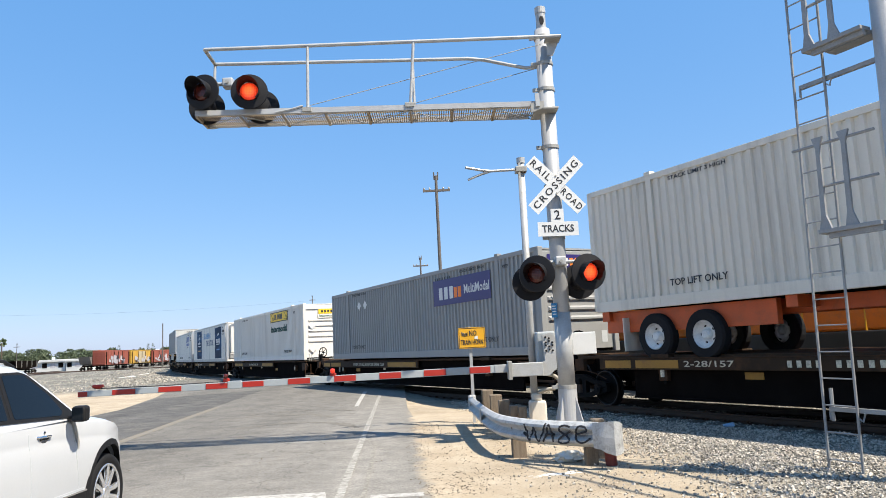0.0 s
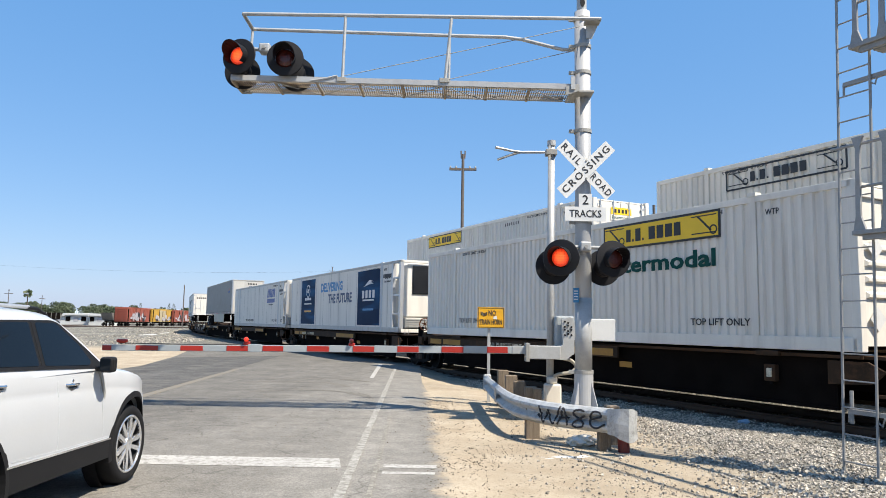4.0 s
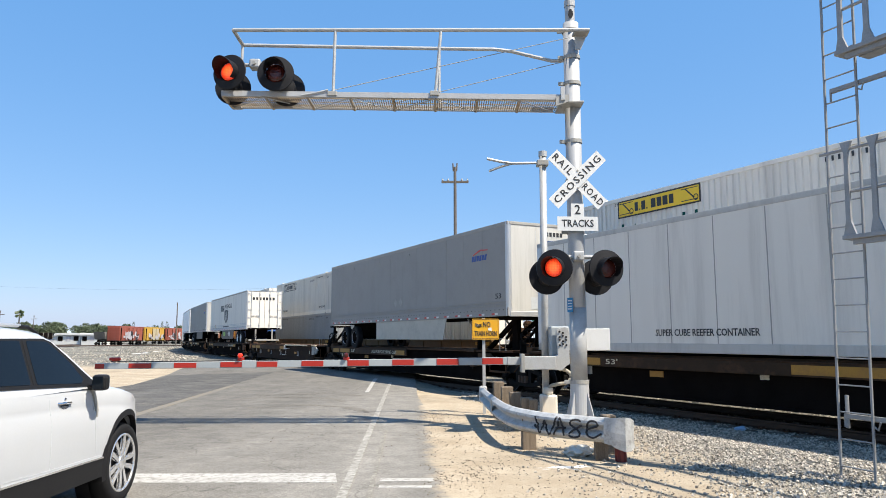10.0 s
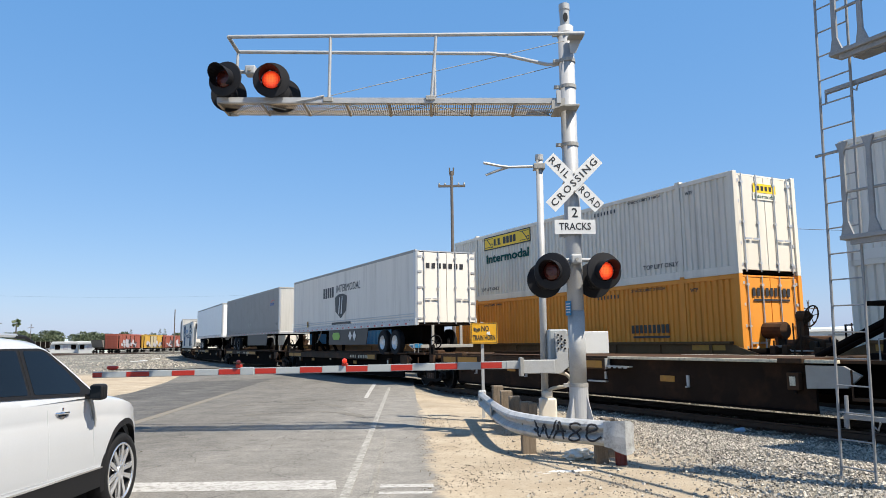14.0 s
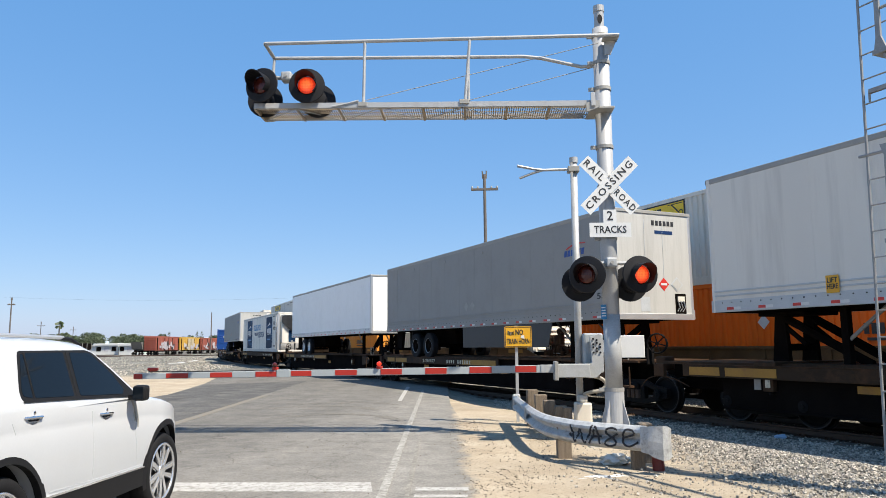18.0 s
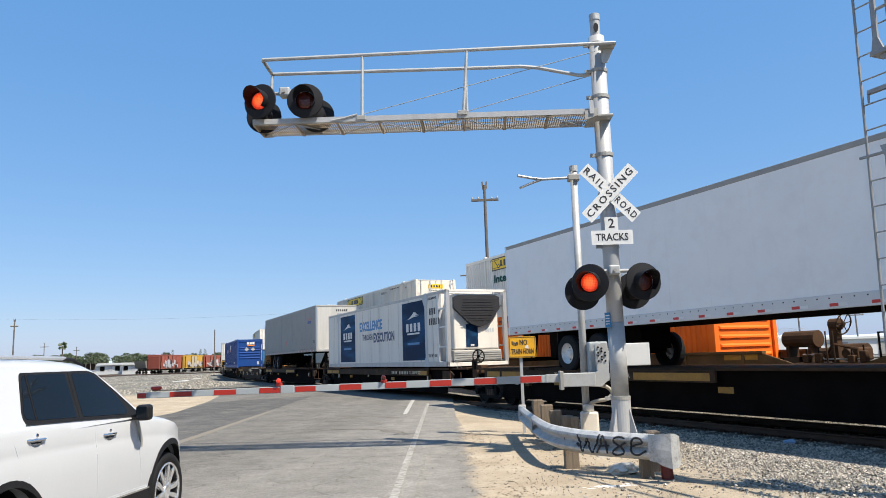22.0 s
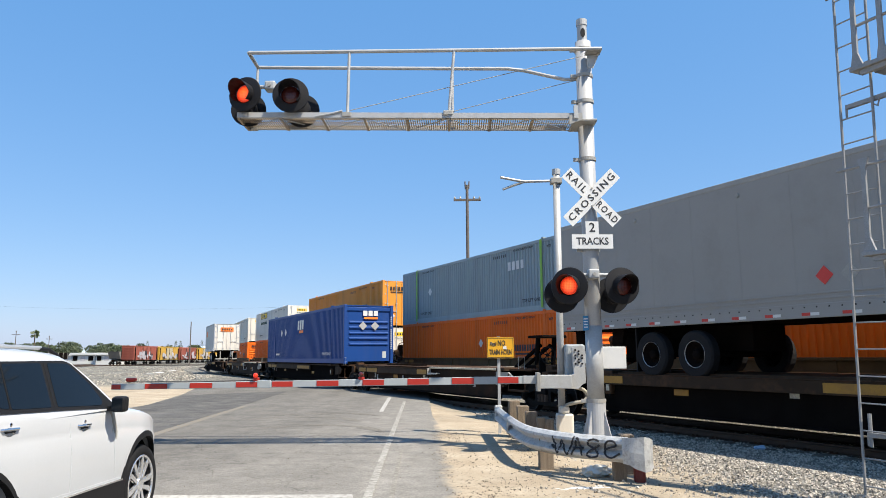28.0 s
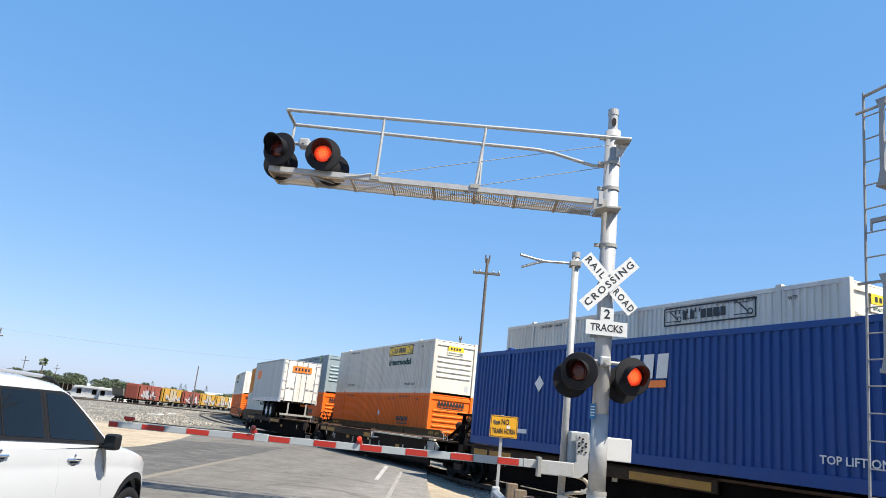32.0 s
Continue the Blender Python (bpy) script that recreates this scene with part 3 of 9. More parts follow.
def ground_mat():
    """Pale sandy dirt that turns to grey crushed stone along the tracks."""
    m = bpy.data.materials.new("dirt_and_ballast")
    m.use_nodes = True
    nt = m.node_tree
    N, L = nt.nodes, nt.links
    b = N["Principled BSDF"]
    b.inputs["Roughness"].default_value = 0.95
    b.inputs["Specular IOR Level"].default_value = 0.2
    tc = N.new("ShaderNodeTexCoord")
    sand = sand_colour(N, L, tc)
    cell, dist = cells_node(N, L, tc, 22)
    stone = ramp_node(N, L, cell, 0.0, 1.0, ((0.066, 0.062, 0.056), (0.385, 0.365, 0.325)))
    clump = ramp_node(N, L, noise_node(N, L, tc, 1.1, 9, 0.85), 0.40, 0.60, ((0.60, 0.65, 0.63), (1.14, 1.13, 1.11)))
    stone = mix_node(N, L, stone, clump, 1.0, "MULTIPLY")
    broad = ramp_node(N, L, noise_node(N, L, tc, 0.10, 8, 0.7), 0.35, 0.65, ((0.58, 0.57, 0.55), (1.10, 1.09, 1.07)))
    stone = mix_node(N, L, stone, broad, 1.0, "MULTIPLY")
    # distance across the tracks
    sx = N.new("ShaderNodeSeparateXYZ")
    L.new(tc.outputs["Object"], sx.inputs[0])
    dot = N.new("ShaderNodeVectorMath")
    dot.operation = "DOT_PRODUCT"
    dot.inputs[1].default_value = (math.cos(TRK_A), math.sin(TRK_A), 0)
    L.new(tc.outputs["Object"], dot.inputs[0])

    def past(v, a, b2, wob, scale):
        """1 past b2, 0 before a, with an uneven border."""
        w2 = N.new("ShaderNodeMath")
        w2.operation = "MULTIPLY_ADD"
        w2.inputs[1].default_value = wob
        L.new(noise_node(N, L, tc, scale, 6, 0.75), w2.inputs[0])
        L.new(v, w2.inputs[2])
        e2 = N.new("ShaderNodeMapRange")
        e2.inputs[1].default_value, e2.inputs[2].default_value = a, b2
        L.new(w2.outputs[0], e2.inputs[0])
        return e2.outputs[0]

    def most(a, b2):
        q = N.new("ShaderNodeMath")
        q.operation = "MAXIMUM"
        L.new(a, q.inputs[0])
        L.new(b2, q.inputs[1])
        return q.outputs[0]

    edge = past(dot.outputs["Value"], TRK_D - 0.9, TRK_D + 0.6, 3.0, 0.9)
    gravel = most(most(edge, past(sx.outputs["X"], 3.9, 5.4, 2.4, 0.8)), past(sx.outputs["Y"], 40.0, 46.0, 2.4, 0.8))
    L.new(mix_node(N, L, sand, stone, gravel), b.inputs["Base Color"])
    fine = noise_node(N, L, tc, 26, 6, 0.7)
    hm = N.new("ShaderNodeMix")
    L.new(gravel, hm.inputs["Factor"])
    L.new(fine, hm.inputs[2])
    L.new(dist, hm.inputs[3])
    bp = N.new("ShaderNodeBump")
    bp.inputs["Strength"].default_value = 0.6
    bp.inputs["Distance"].default_value = 0.03
    L.new(hm.outputs[0], bp.inputs["Height"])
    L.new(bp.outputs[0], b.inputs["Normal"])
    return m


def asphalt_mat(name, col):
    m = mat(name, col, 0.95, var=0.22, scale=0.7, fine=48, bump=0.5, dirt=(0.235, 0.215, 0.182), dirt_amt=0.5, spec=0.2)
    nt = m.node_tree
    N, L = nt.nodes, nt.links
    b = N["Principled BSDF"]
    src = b.inputs["Base Color"].links[0].from_socket
    # tyre-worn darker bands along the lane and fine cracks
    tc = N.new("ShaderNodeTexCoord")
    mp = N.new("ShaderNodeMapping")
    mp.inputs["Scale"].default_value = (1.0, 0.06, 1)
    mp.inputs["Rotation"].default_value = (0, 0, radians(3))
    L.new(tc.outputs["Object"], mp.inputs[0])
    n1 = N.new("ShaderNodeTexNoise")
    n1.inputs["Scale"].default_value = 0.7
    n1.inputs["Detail"].default_value = 4
    L.new(mp.outputs[0], n1.inputs["Vector"])
    r1 = N.new("ShaderNodeMapRange")
    r1.inputs[1].default_value, r1.inputs[2].default_value = 0.35, 0.65
    r1.inputs[3].default_value, r1.inputs[4].default_value = 0.84, 1.08
    L.new(n1.outputs[0], r1.inputs[0])
    v = N.new("ShaderNodeTexVoronoi")
    v.feature = "DISTANCE_TO_EDGE"
    v.inputs["Scale"].default_value = 0.55
    nw = N.new("ShaderNodeTexNoise")
    nw.inputs["Scale"].default_value = 1.6
    nw.inputs["Detail"].default_value = 6
    L.new(tc.outputs["Object"], nw.inputs["Vector"])
    av = N.new("ShaderNodeVectorMath")
    L.new(tc.outputs["Object"], av.inputs[0])
    L.new(nw.outputs["Color"], av.inputs[1])
    L.new(av.outputs[0], v.inputs["Vector"])
    r2 = N.new("ShaderNodeMapRange")
    r2.inputs[1].default_value, r2.inputs[2].default_value = 0.0, 0.012
    r2.inputs[3].default_value, r2.inputs[4].default_value = 0.66, 1.0
    L.new(v.outputs["Distance"], r2.inputs[0])
    mu = N.new("ShaderNodeMath")
    mu.operation = "MULTIPLY"
    L.new(r1.outputs[0], mu.inputs[0])
    L.new(r2.outputs[0], mu.inputs[1])
    g1 = N.new("ShaderNodeTexVoronoi")
    g1.inputs["Scale"].default_value = 55
    L.new(tc.outputs["Object"], g1.inputs["Vector"])
    gs = N.new("ShaderNodeSeparateColor")
    L.new(g1.outputs["Color"], gs.inputs[0])
    gr = N.new("ShaderNodeMapRange")
    gr.inputs[3].default_value, gr.inputs[4].default_value = 0.82, 1.18
    L.new(gs.outputs[0], gr.inputs[0])
    n3 = N.new("ShaderNodeTexNoise")
    n3.inputs["Scale"].default_value = 3.2
    n3.inputs["Detail"].default_value = 8
    n3.inputs["Roughness"].default_value = 0.72
    mp3 = N.new("ShaderNodeMapping")
    mp3.inputs["Scale"].default_value = (0.7, 0.8, 1)
    L.new(tc.outputs["Object"], mp3.inputs[0])
    L.new(mp3.outputs[0], n3.inputs["Vector"])
    r3 = N.new("ShaderNodeMapRange")
    r3.inputs[1].default_value, r3.inputs[2].default_value = 0.33, 0.66
    r3.inputs[3].default_value, r3.inputs[4].default_value = 0.82, 1.12
    L.new(n3.outputs[0], r3.inputs[0])
    for extra in (gr.outputs[0], r3.outputs[0]):
        m4 = N.new("ShaderNodeMath")
        m4.operation = "MULTIPLY"
        L.new(mu.outputs[0], m4.inputs[0])
        L.new(extra, m4.inputs[1])
        mu = m4
    # pale dust blown over the shoulder side
    sp = N.new("ShaderNodeSeparateXYZ")
    L.new(tc.outputs["Object"], sp.inputs[0])
    wd = N.new("ShaderNodeMath")
    wd.operation = "MULTIPLY_ADD"
    wd.inputs[1].default_value = 2.2
    L.new(n3.outputs[0], wd.inputs[0])
    L.new(sp.outputs["X"], wd.inputs[2])
    du = N.new("ShaderNodeMapRange")
    du.inputs[1].default_value, du.inputs[2].default_value = -4.2, 1.6
    du.inputs[4].default_value = 0.75
    L.new(wd.outputs[0], du.inputs[0])
    dm = N.new("ShaderNodeMix")
    dm.data_type = "RGBA"
    L.new(du.outputs[0], dm.inputs["Factor"])
    L.new(src, dm.inputs[6])
    dm.inputs[7].default_value = (0.262, 0.246, 0.219, 1)
    src = dm.outputs[2]
    h = N.new("ShaderNodeHueSaturation")
    L.new(src, h.inputs["Color"])
    L.new(mu.outputs[0], h.inputs["Value"])
    # sand lies over the crumbling margin
    off = N.new("ShaderNodeVectorMath")
    off.operation = "DOT_PRODUCT"
    off.inputs[1].default_value = (1.0, 0.054, 0.0)
    L.new(tc.outputs["Object"], off.inputs[0])
    wv = N.new("ShaderNodeMath")
    wv.operation = "MULTIPLY_ADD"
    wv.inputs[1].default_value = 0.75
    L.new(noise_node(N, L, tc, 2.2, 9, 0.75), wv.inputs[0])
    L.new(off.outputs["Value"], wv.inputs[2])
    lie = N.new("ShaderNodeMapRange")
    lie.inputs[1].default_value, lie.inputs[2].default_value = 0.60, 0.78
    L.new(wv.outputs[0], lie.inputs[0])
    L.new(mix_node(N, L, h.outputs[0], sand_colour(N, L, tc), lie.outputs[0]), b.inputs["Base Color"])
    return m


def worn_paint(name, col, amount):
    m = mat(name, col, 0.95, var=0.15, scale=2, fine=30, spec=0.08)
    nt = m.node_tree
    N, L = nt.nodes, nt.links
    b = N["Principled BSDF"]
    src = b.inputs["Base Color"].links[0].from_socket
    tc = N.new("ShaderNodeTexCoord")
    n = N.new("ShaderNodeTexNoise")
    n.inputs["Scale"].default_value = 11
    n.inputs["Detail"].default_value = 9
    n.inputs["Roughness"].default_value = 0.75
    L.new(tc.outputs["Object"], n.inputs["Vector"])
    r = N.new("ShaderNodeMapRange")
    r.inputs[1].default_value, r.inputs[2].default_value = amount - 0.10, amount + 0.10
    L.new(n.outputs[0], r.inputs[0])
    mx = N.new("ShaderNodeMix")
    mx.data_type = "RGBA"
    L.new(r.outputs[0], mx.inputs["Factor"])
    L.new(src, mx.inputs[6])
    mx.inputs[7].default_value = (0.185, 0.172, 0.150, 1)
    L.new(mx.outputs[2], b.inputs["Base Color"])
    return m


def build_ground():
    bm = bmesh.new()
    xs = [-3000, -800, -300, -120, -60, -35] + [-25 + 0.5 * i for i in range(91)] + [24, 32, 60, 150, 400, 1200, 3000]
    ys = [-3000, -600, -100, -30, -10] + [-4 + 0.5 * i for i in range(100)] + [50, 55, 60, 70, 80, 100, 120, 200, 400, 900, 3000]
    grid = [[bm.verts.new((x, y, ground_height(x, y))) for x in xs] for y in ys]
    for a, b in zip(grid, grid[1:]):
        for i in range(len(xs) - 1):
            bm.faces.new((a[i], a[i + 1], b[i + 1], b[i]))
    g = part("ground", bm, ground_mat(), smooth=True)
    tagged(g, "pale sandy ground turning to grey ballast stone", "ground", kind="structure")


def road_right(y):
    return -0.12 - 0.054 * (y - 6.8)


def build_road():
    bm = bmesh.new()
    left = [(-11.0, -30), (-11.0, 5), (-10.7, 20), (-10.8, 25), (-12.3, 32), (-14.5, 40), (-17, 48), (-18, 75)]
    right = [(road_right(y) + (0.6 if y < 15 else 0.0), y) for y in (-30, 5, 20, 25, 32, 40, 48, 75)]
    rows = []
    for (lx, y0), (rx, y1) in zip(left, right):
        rows.append([bm.verts.new((lx + (rx - lx) * k / 8, y0 + (y1 - y0) * k / 8, 0.008)) for k in range(9)])
    for a, b in zip(rows, rows[1:]):
        for k in range(8):
            bm.faces.new((a[k], a[k + 1], b[k + 1], b[k]))
    r = part("road", bm, asphalt_mat("worn_asphalt", (0.148, 0.138, 0.122)))
    tagged(r, "worn grey asphalt road with cracks and dust", "road", kind="structure")
    # the other lane was laid later and is darker
    bm = bmesh.new()
    prism(bm, [(-10.95, -30), (-3.4, -30), (-5.70, 3.0), (-7.30, 24.0), (-8.1, 34.0), (-11.9, 31.0), (-10.7, 24.5), (-10.62, 20.0), (-10.95, 5.0)], Matrix.Translation((0, 0, 0.0065)), 0.005)
    tagged(part("road", bm, asphalt_mat("newer_asphalt", (0.098, 0.094, 0.088))), "darker asphalt of the opposite lane", "road", kind="structure")
    white = worn_paint("worn_white_paint", (0.401, 0.387, 0.36), 0.57)
    thin = worn_paint("thin_white_paint", (0.347, 0.334, 0.303), 0.515)
    faint = worn_paint("faded_white_paint", (0.311, 0.294, 0.258), 0.46)
    yellow = worn_paint("faded_yellow_paint", (0.25, 0.178, 0.085), 0.40)

    def strip(name, pts, label, m):
        bm2 = bmesh.new()
        prism(bm2, pts, Matrix.Translation((0, 0, 0.0095)), 0.0032 if name != "edge_line" else 0.0058)
        tagged(part(name, bm2, m), label, "road marking", kind="structure")

    strip("stop_line", [(-6.2, 8.14), (-1.22, 8.14), (-1.32, 8.68), (-6.2, 8.66)], "broad worn white stop line across the lane", white)
    strip("stop_line", [(-0.76, 8.2), (-0.16, 8.2), (-0.16, 8.38), (-0.76, 8.38)], "short worn white bar on the shoulder", white)
    strip("stop_line", [(-0.74, 7.86), (-0.17, 7.86), (-0.17, 7.98), (-0.74, 7.98)], "short worn white bar on the shoulder", white)
    strip("edge_line", [(-0.72, 0), (-0.62, 0), (-2.0, 26), (-2.1, 26)], "worn white edge line along the lane", thin)
    strip("edge_line", [(-0.74, 6), (-0.69, 6), (-1.05, 12.6), (-1.10, 12.6)], "faint second white line on the shoulder", faint)
    strip("edge_line", [(-2.42, 21.2), (-2.30, 21.2), (-2.75, 28.4), (-2.89, 28.4)], "short white line before the rails", white)
    strip("centre_line", [(-5.66, 3), (-5.44, 3), (-7.06, 24), (-7.28, 24)], "faded yellow centre line", yellow)


def tyre_marks():
    """Dark rubber arcs left by turning lorries."""
    m = worn_paint("rubber_smear", (0.102, 0.0926, 0.0801), 0.44)
    for k, pts in enumerate((((-5.6, 18.9), (-4.6, 19.6), (-3.4, 19.4), (-2.6, 18.2)), ((-4.6, 16.6), (-3.5, 17.3), (-2.4, 16.8), (-1.7, 15.6)), ((-5.2, 20.2), (-4.2, 20.7), (-3.0, 20.6), (-2.3, 19.9)))):
        bm = bmesh.new()
        rows = smooth_rows(pts, 8)
        edge = []
        for i, (x, y) in enumerate(rows):
            a, b = rows[max(0, i - 1)], rows[min(len(rows) - 1, i + 1)]
            n = Vector((-(b[1] - a[1]), b[0] - a[0], 0)).normalized() * (0.11 + 0.05 * math.sin(i * 0.7 + k))
            p = Vector((x, y, 0.012 + 0.0005 * k))
            edge.append((bm.verts.new(p - n), bm.verts.new(p + n)))
        for p, q in zip(edge, edge[1:]):
            bm.faces.new((p[0], q[0], q[1], p[1]))
        tagged(part("tyre_mark", bm, m), "dark curved tyre mark on the asphalt", "tyre mark", kind="structure")


def build_tracks():
    prof = [(-0.065, -0.17), (0.065, -0.17), (0.065, -0.155), (0.012, -0.13), (0.012, -0.045), (0.036, -0.03), (0.036, 0), (-0.036, 0), (-0.036, -0.03), (-0.012, -0.045), (-0.012, -0.13), (-0.065, -0.155)]
    tie_me = plate_me = None
    for far, nm in ((0.0, "near"), (TRK_GAP, "far")):
        tr = thing("railway_track", "rusty steel rails on old timber sleepers", "railway track", kind="structure")
        for side in (0.7525, -0.7525):
            bm = bmesh.new()
            rings = []
            s = -60.0
            while s < 262:
                p, h = track_at(s, far)
                a = radians(h)
                n = Vector((math.cos(a), math.sin(a), 0))
                base = Vector((p.x, p.y, RAIL_Z)) + n * side
                rings.append([bm.verts.new(base + n * x + Vector((0, 0, z))) for x, z in prof])
                s += 4.0 if s > 48 else 12.0
            for g, k in zip(rings, rings[1:]):
                for i in range(len(prof)):
                    j = (i + 1) % len(prof)
                    bm.faces.new((g[i], g[j], k[j], k[i]))
            part("rail", bm, M["rail"], tr)
        # sleepers; the nearest as parts
        rest = bmesh.new()
        s = -20.0
        while s < 235:
            p, h = track_at(s, far)
            if far == 0 and -4 < s < 48:
                if tie_me is None:
                    bm = B(-1.3, -0.11, -0.16, 1.3, 0.11, 0.0, bev=0.012)
                    ob = part("sleeper", bm, M["tie"], tr)
                    tie_me = ob.data
                else:
                    ob = new("sleeper", tie_me)
                    ob.parent = tr
                ob.matrix_basis = pose(p.x, p.y, RAIL_Z - 0.150 + 0.006 * math.sin(s * 3.1), 0, 0, h + 1.2 * math.sin(s * 7.7))
                if plate_me is None:
                    bm = B(-0.17, -0.09, 0.0, 0.17, 0.09, 0.016, bev=0.004)
                    for px, py in ((-0.10, -0.05), (-0.10, 0.05), (0.10, 0.05)):
                        box(bm, px - 0.016, py - 0.016, 0.0, px + 0.016, py + 0.016, 0.05)
                    pl = part("tie_plate", bm, M["deckrust"], tr)
                    plate_me = pl.data
                else:
                    pl = new("tie_plate", plate_me)
                    pl.parent = tr
                a = radians(h)
                pl.matrix_basis = pose(p.x - 0.7525 * math.cos(a), p.y - 0.7525 * math.sin(a), RAIL_Z - 0.158, 0, 0, h)
            else:
                prism(rest, [(-1.3, -0.11), (1.3, -0.11), (1.3, 0.11), (-1.3, 0.11)], pose(p.x, p.y, RAIL_Z - 0.30, 0, 0, h), 0.13)
            s += 0.54
        part("sleepers", rest, M["tie"], tr)["kind"] = "stuff"
    # crushed stone beside the near track
    rnd = random.Random(9)
    base = [Vector(v) for v in ((-0.8, -0.5, -0.5), (0.7, -0.65, -0.4), (0.85, 0.5, -0.55), (-0.6, 0.7, -0.4), (-0.55, -0.65, 0.45), (0.5, -0.4, 0.65), (0.65, 0.6, 0.4), (-0.75, 0.35, 0.55))]
    fc = ((3, 2, 1, 0), (4, 5, 6, 7), (0, 1, 5, 4), (1, 2, 6, 5), (2, 3, 7, 6), (3, 0, 4, 7))

    def scatter(count, x0, x1, y0, y1, keep, r0, r1):
        verts, faces = [], []
        ca, sa = math.cos(TRK_A), math.sin(TRK_A)
        n = 0
        while n < count:
            n += 1
            x, y = rnd.uniform(x0, x1), y0 + (y1 - y0) * rnd.random() ** 1.3
            if rnd.random() > keep(x, y, x * ca + y * sa - TRK_D):
                continue
            r = r0 + (r1 - r0) * rnd.random() ** 2
            q = Euler((rnd.uniform(0, 6), rnd.uniform(0, 6), rnd.uniform(0, 6))).to_matrix() * r
            over = 0.008 if y < 20 and x < road_right(y) + 0.6 else 0.0
            c = Vector((x, y, ground_height(x, y) + over + 0.3 * r))
            k = len(verts)
            verts += [(c + q @ v)[:] for v in base]
            faces += [tuple(k + i for i in f) for f in fc]
        return verts, faces

    def ramp(v, a, b):
        return max(0.0, min(1.0, (v - a) / (b - a)))

    def stone_here(x, y, d):
        w = 1.1 * noise.noise(Vector((x * 0.8, y * 0.8, 0.0)))
        k = max(ramp(x + w, 2.5, 3.9) * ramp(y, 3.5, 6.0), ramp(d + w, -2.8, -1.5))
        if d > 2.2 or (x < 0.4 and y < 26):
            return 0.0
        if d > -1.4:
            k *= 0.35
        return max(k, 0.05 * ramp(x, 0.6, 1.6))

    verts, faces = scatter(200000, 0.3, 12.5, 4.0, 24.0, stone_here, 0.009, 0.027)
    me = bpy.data.meshes.new("ballast_stones")
    me.from_pydata(verts, [], faces)
    st = mat("crushed_stone", (0.356, 0.322, 0.271), 0.95, var=0.3, scale=8)
    nt = st.node_tree
    geo = nt.nodes.new("ShaderNodeNewGeometry")
    hs = [n for n in nt.nodes if n.type == "HUE_SAT"][0]
    mr = nt.nodes.new("ShaderNodeMapRange")
    mr.inputs[3].default_value, mr.inputs[4].default_value = 0.35, 1.5
    nt.links.new(geo.outputs["Random Per Island"], mr.inputs[0])
    nt.links.new(mr.outputs[0], hs.inputs["Value"])
    me.materials.append(st)
    tagged(new("ballast_stones", me), "loose grey crushed stones beside the rails", "gravel", kind="stuff")
    # rubble on the open ground beside the far stretch of the track
    verts, faces = [], []
    while len(faces) < 6 * 9000:
        p, h = track_at(48 + 110 * rnd.random() ** 1.4)
        d = 3.0 + 40 * rnd.random() ** 1.6
        x, y = p.x - d * math.cos(radians(h)), p.y - d * math.sin(radians(h))
        if (y < 75 and x > -19.5) or noise.noise(Vector((x * 0.16, y * 0.07, 2.0))) + 0.5 * noise.noise(Vector((x * 0.5, y * 0.3, 4.0))) < rnd.uniform(-0.4, 0.45):
            continue
        r = 0.025 + 0.065 * rnd.random() ** 2.5
        q = Euler((rnd.uniform(0, 6), rnd.uniform(0, 6), rnd.uniform(0, 6))).to_matrix() * r
        c = Vector((x, y, ground_height(x, y) + 0.3 * r))
        k = len(verts)
        verts += [(c + q @ v)[:] for v in base]
        faces += [tuple(k + i for i in f) for f in fc]
    me = bpy.data.meshes.new("rubble")
    me.from_pydata(verts, [], faces)
    me.materials.append(st)
    tagged(new("rubble", me), "scattered grey rubble on the open ground by the curve", "rubble", kind="stuff")
    # small pebbles on the sand, thicker along the crumbled road margin and in drifts

    def strewn(x, y, d):
        e = x - road_right(y)
        if e < -0.12:
            return 0.008
        drift = noise.noise(Vector((x * 1.3, y * 0.9, 5.0)))
        margin = 0.9 * math.exp(-((e - 0.1) / 0.14) ** 2) * ramp(noise.noise(Vector((x * 2.0, y * 1.6, 9.0))), -0.25, 0.3)
        return max(0.14 + 0.5 * ramp(drift, 0.05, 0.45), margin)

    verts, faces = scatter(60000, -5.0, 4.2, 3.5, 16.0, strewn, 0.003, 0.012)
    me = bpy.data.meshes.new("pebbles")
    me.from_pydata(verts, [], faces)
    me.materials.append(mat("dark_pebbles", (0.151, 0.125, 0.0961), 0.95, var=0.6, scale=30))
    tagged(new("pebbles", me), "small dark pebbles strewn over pale sand", "pebbles", kind="stuff")
    # spilt paint and a rag by the guardrail
    bm = bmesh.new()
    for cx, cy, w, h in ((1.45, 9.12, 0.20, 0.07), (1.66, 9.24, 0.06, 0.035), (1.20, 9.0, 0.05, 0.02), (1.74, 9.14, 0.03, 0.015), (1.12, 9.08, 0.03, 0.012), (1.54, 8.98, 0.035, 0.014)):
        ring = []
        for i in range(40):
            q = 6.2832 * i / 40
            k = 1 + 0.75 * noise.noise(Vector((math.cos(q) * 2.6 + cx * 7, math.sin(q) * 2.6, 1.7)))
            ring.append((cx + w * k * math.cos(q) + 0.35 * h * k * math.sin(q), cy + h * k * math.sin(q)))
        prism(bm, ring, Matrix.Translation((0, 0, ground_height(cx, cy) - 0.002)), 0.004)
    tagged(part("paint_splash", bm, M["paintsplash"]), "splash of spilt white paint on the sand", "stain", kind="structure")
    bm = bmesh.new()
    bmesh.ops.create_icosphere(bm, subdivisions=3, radius=0.14)
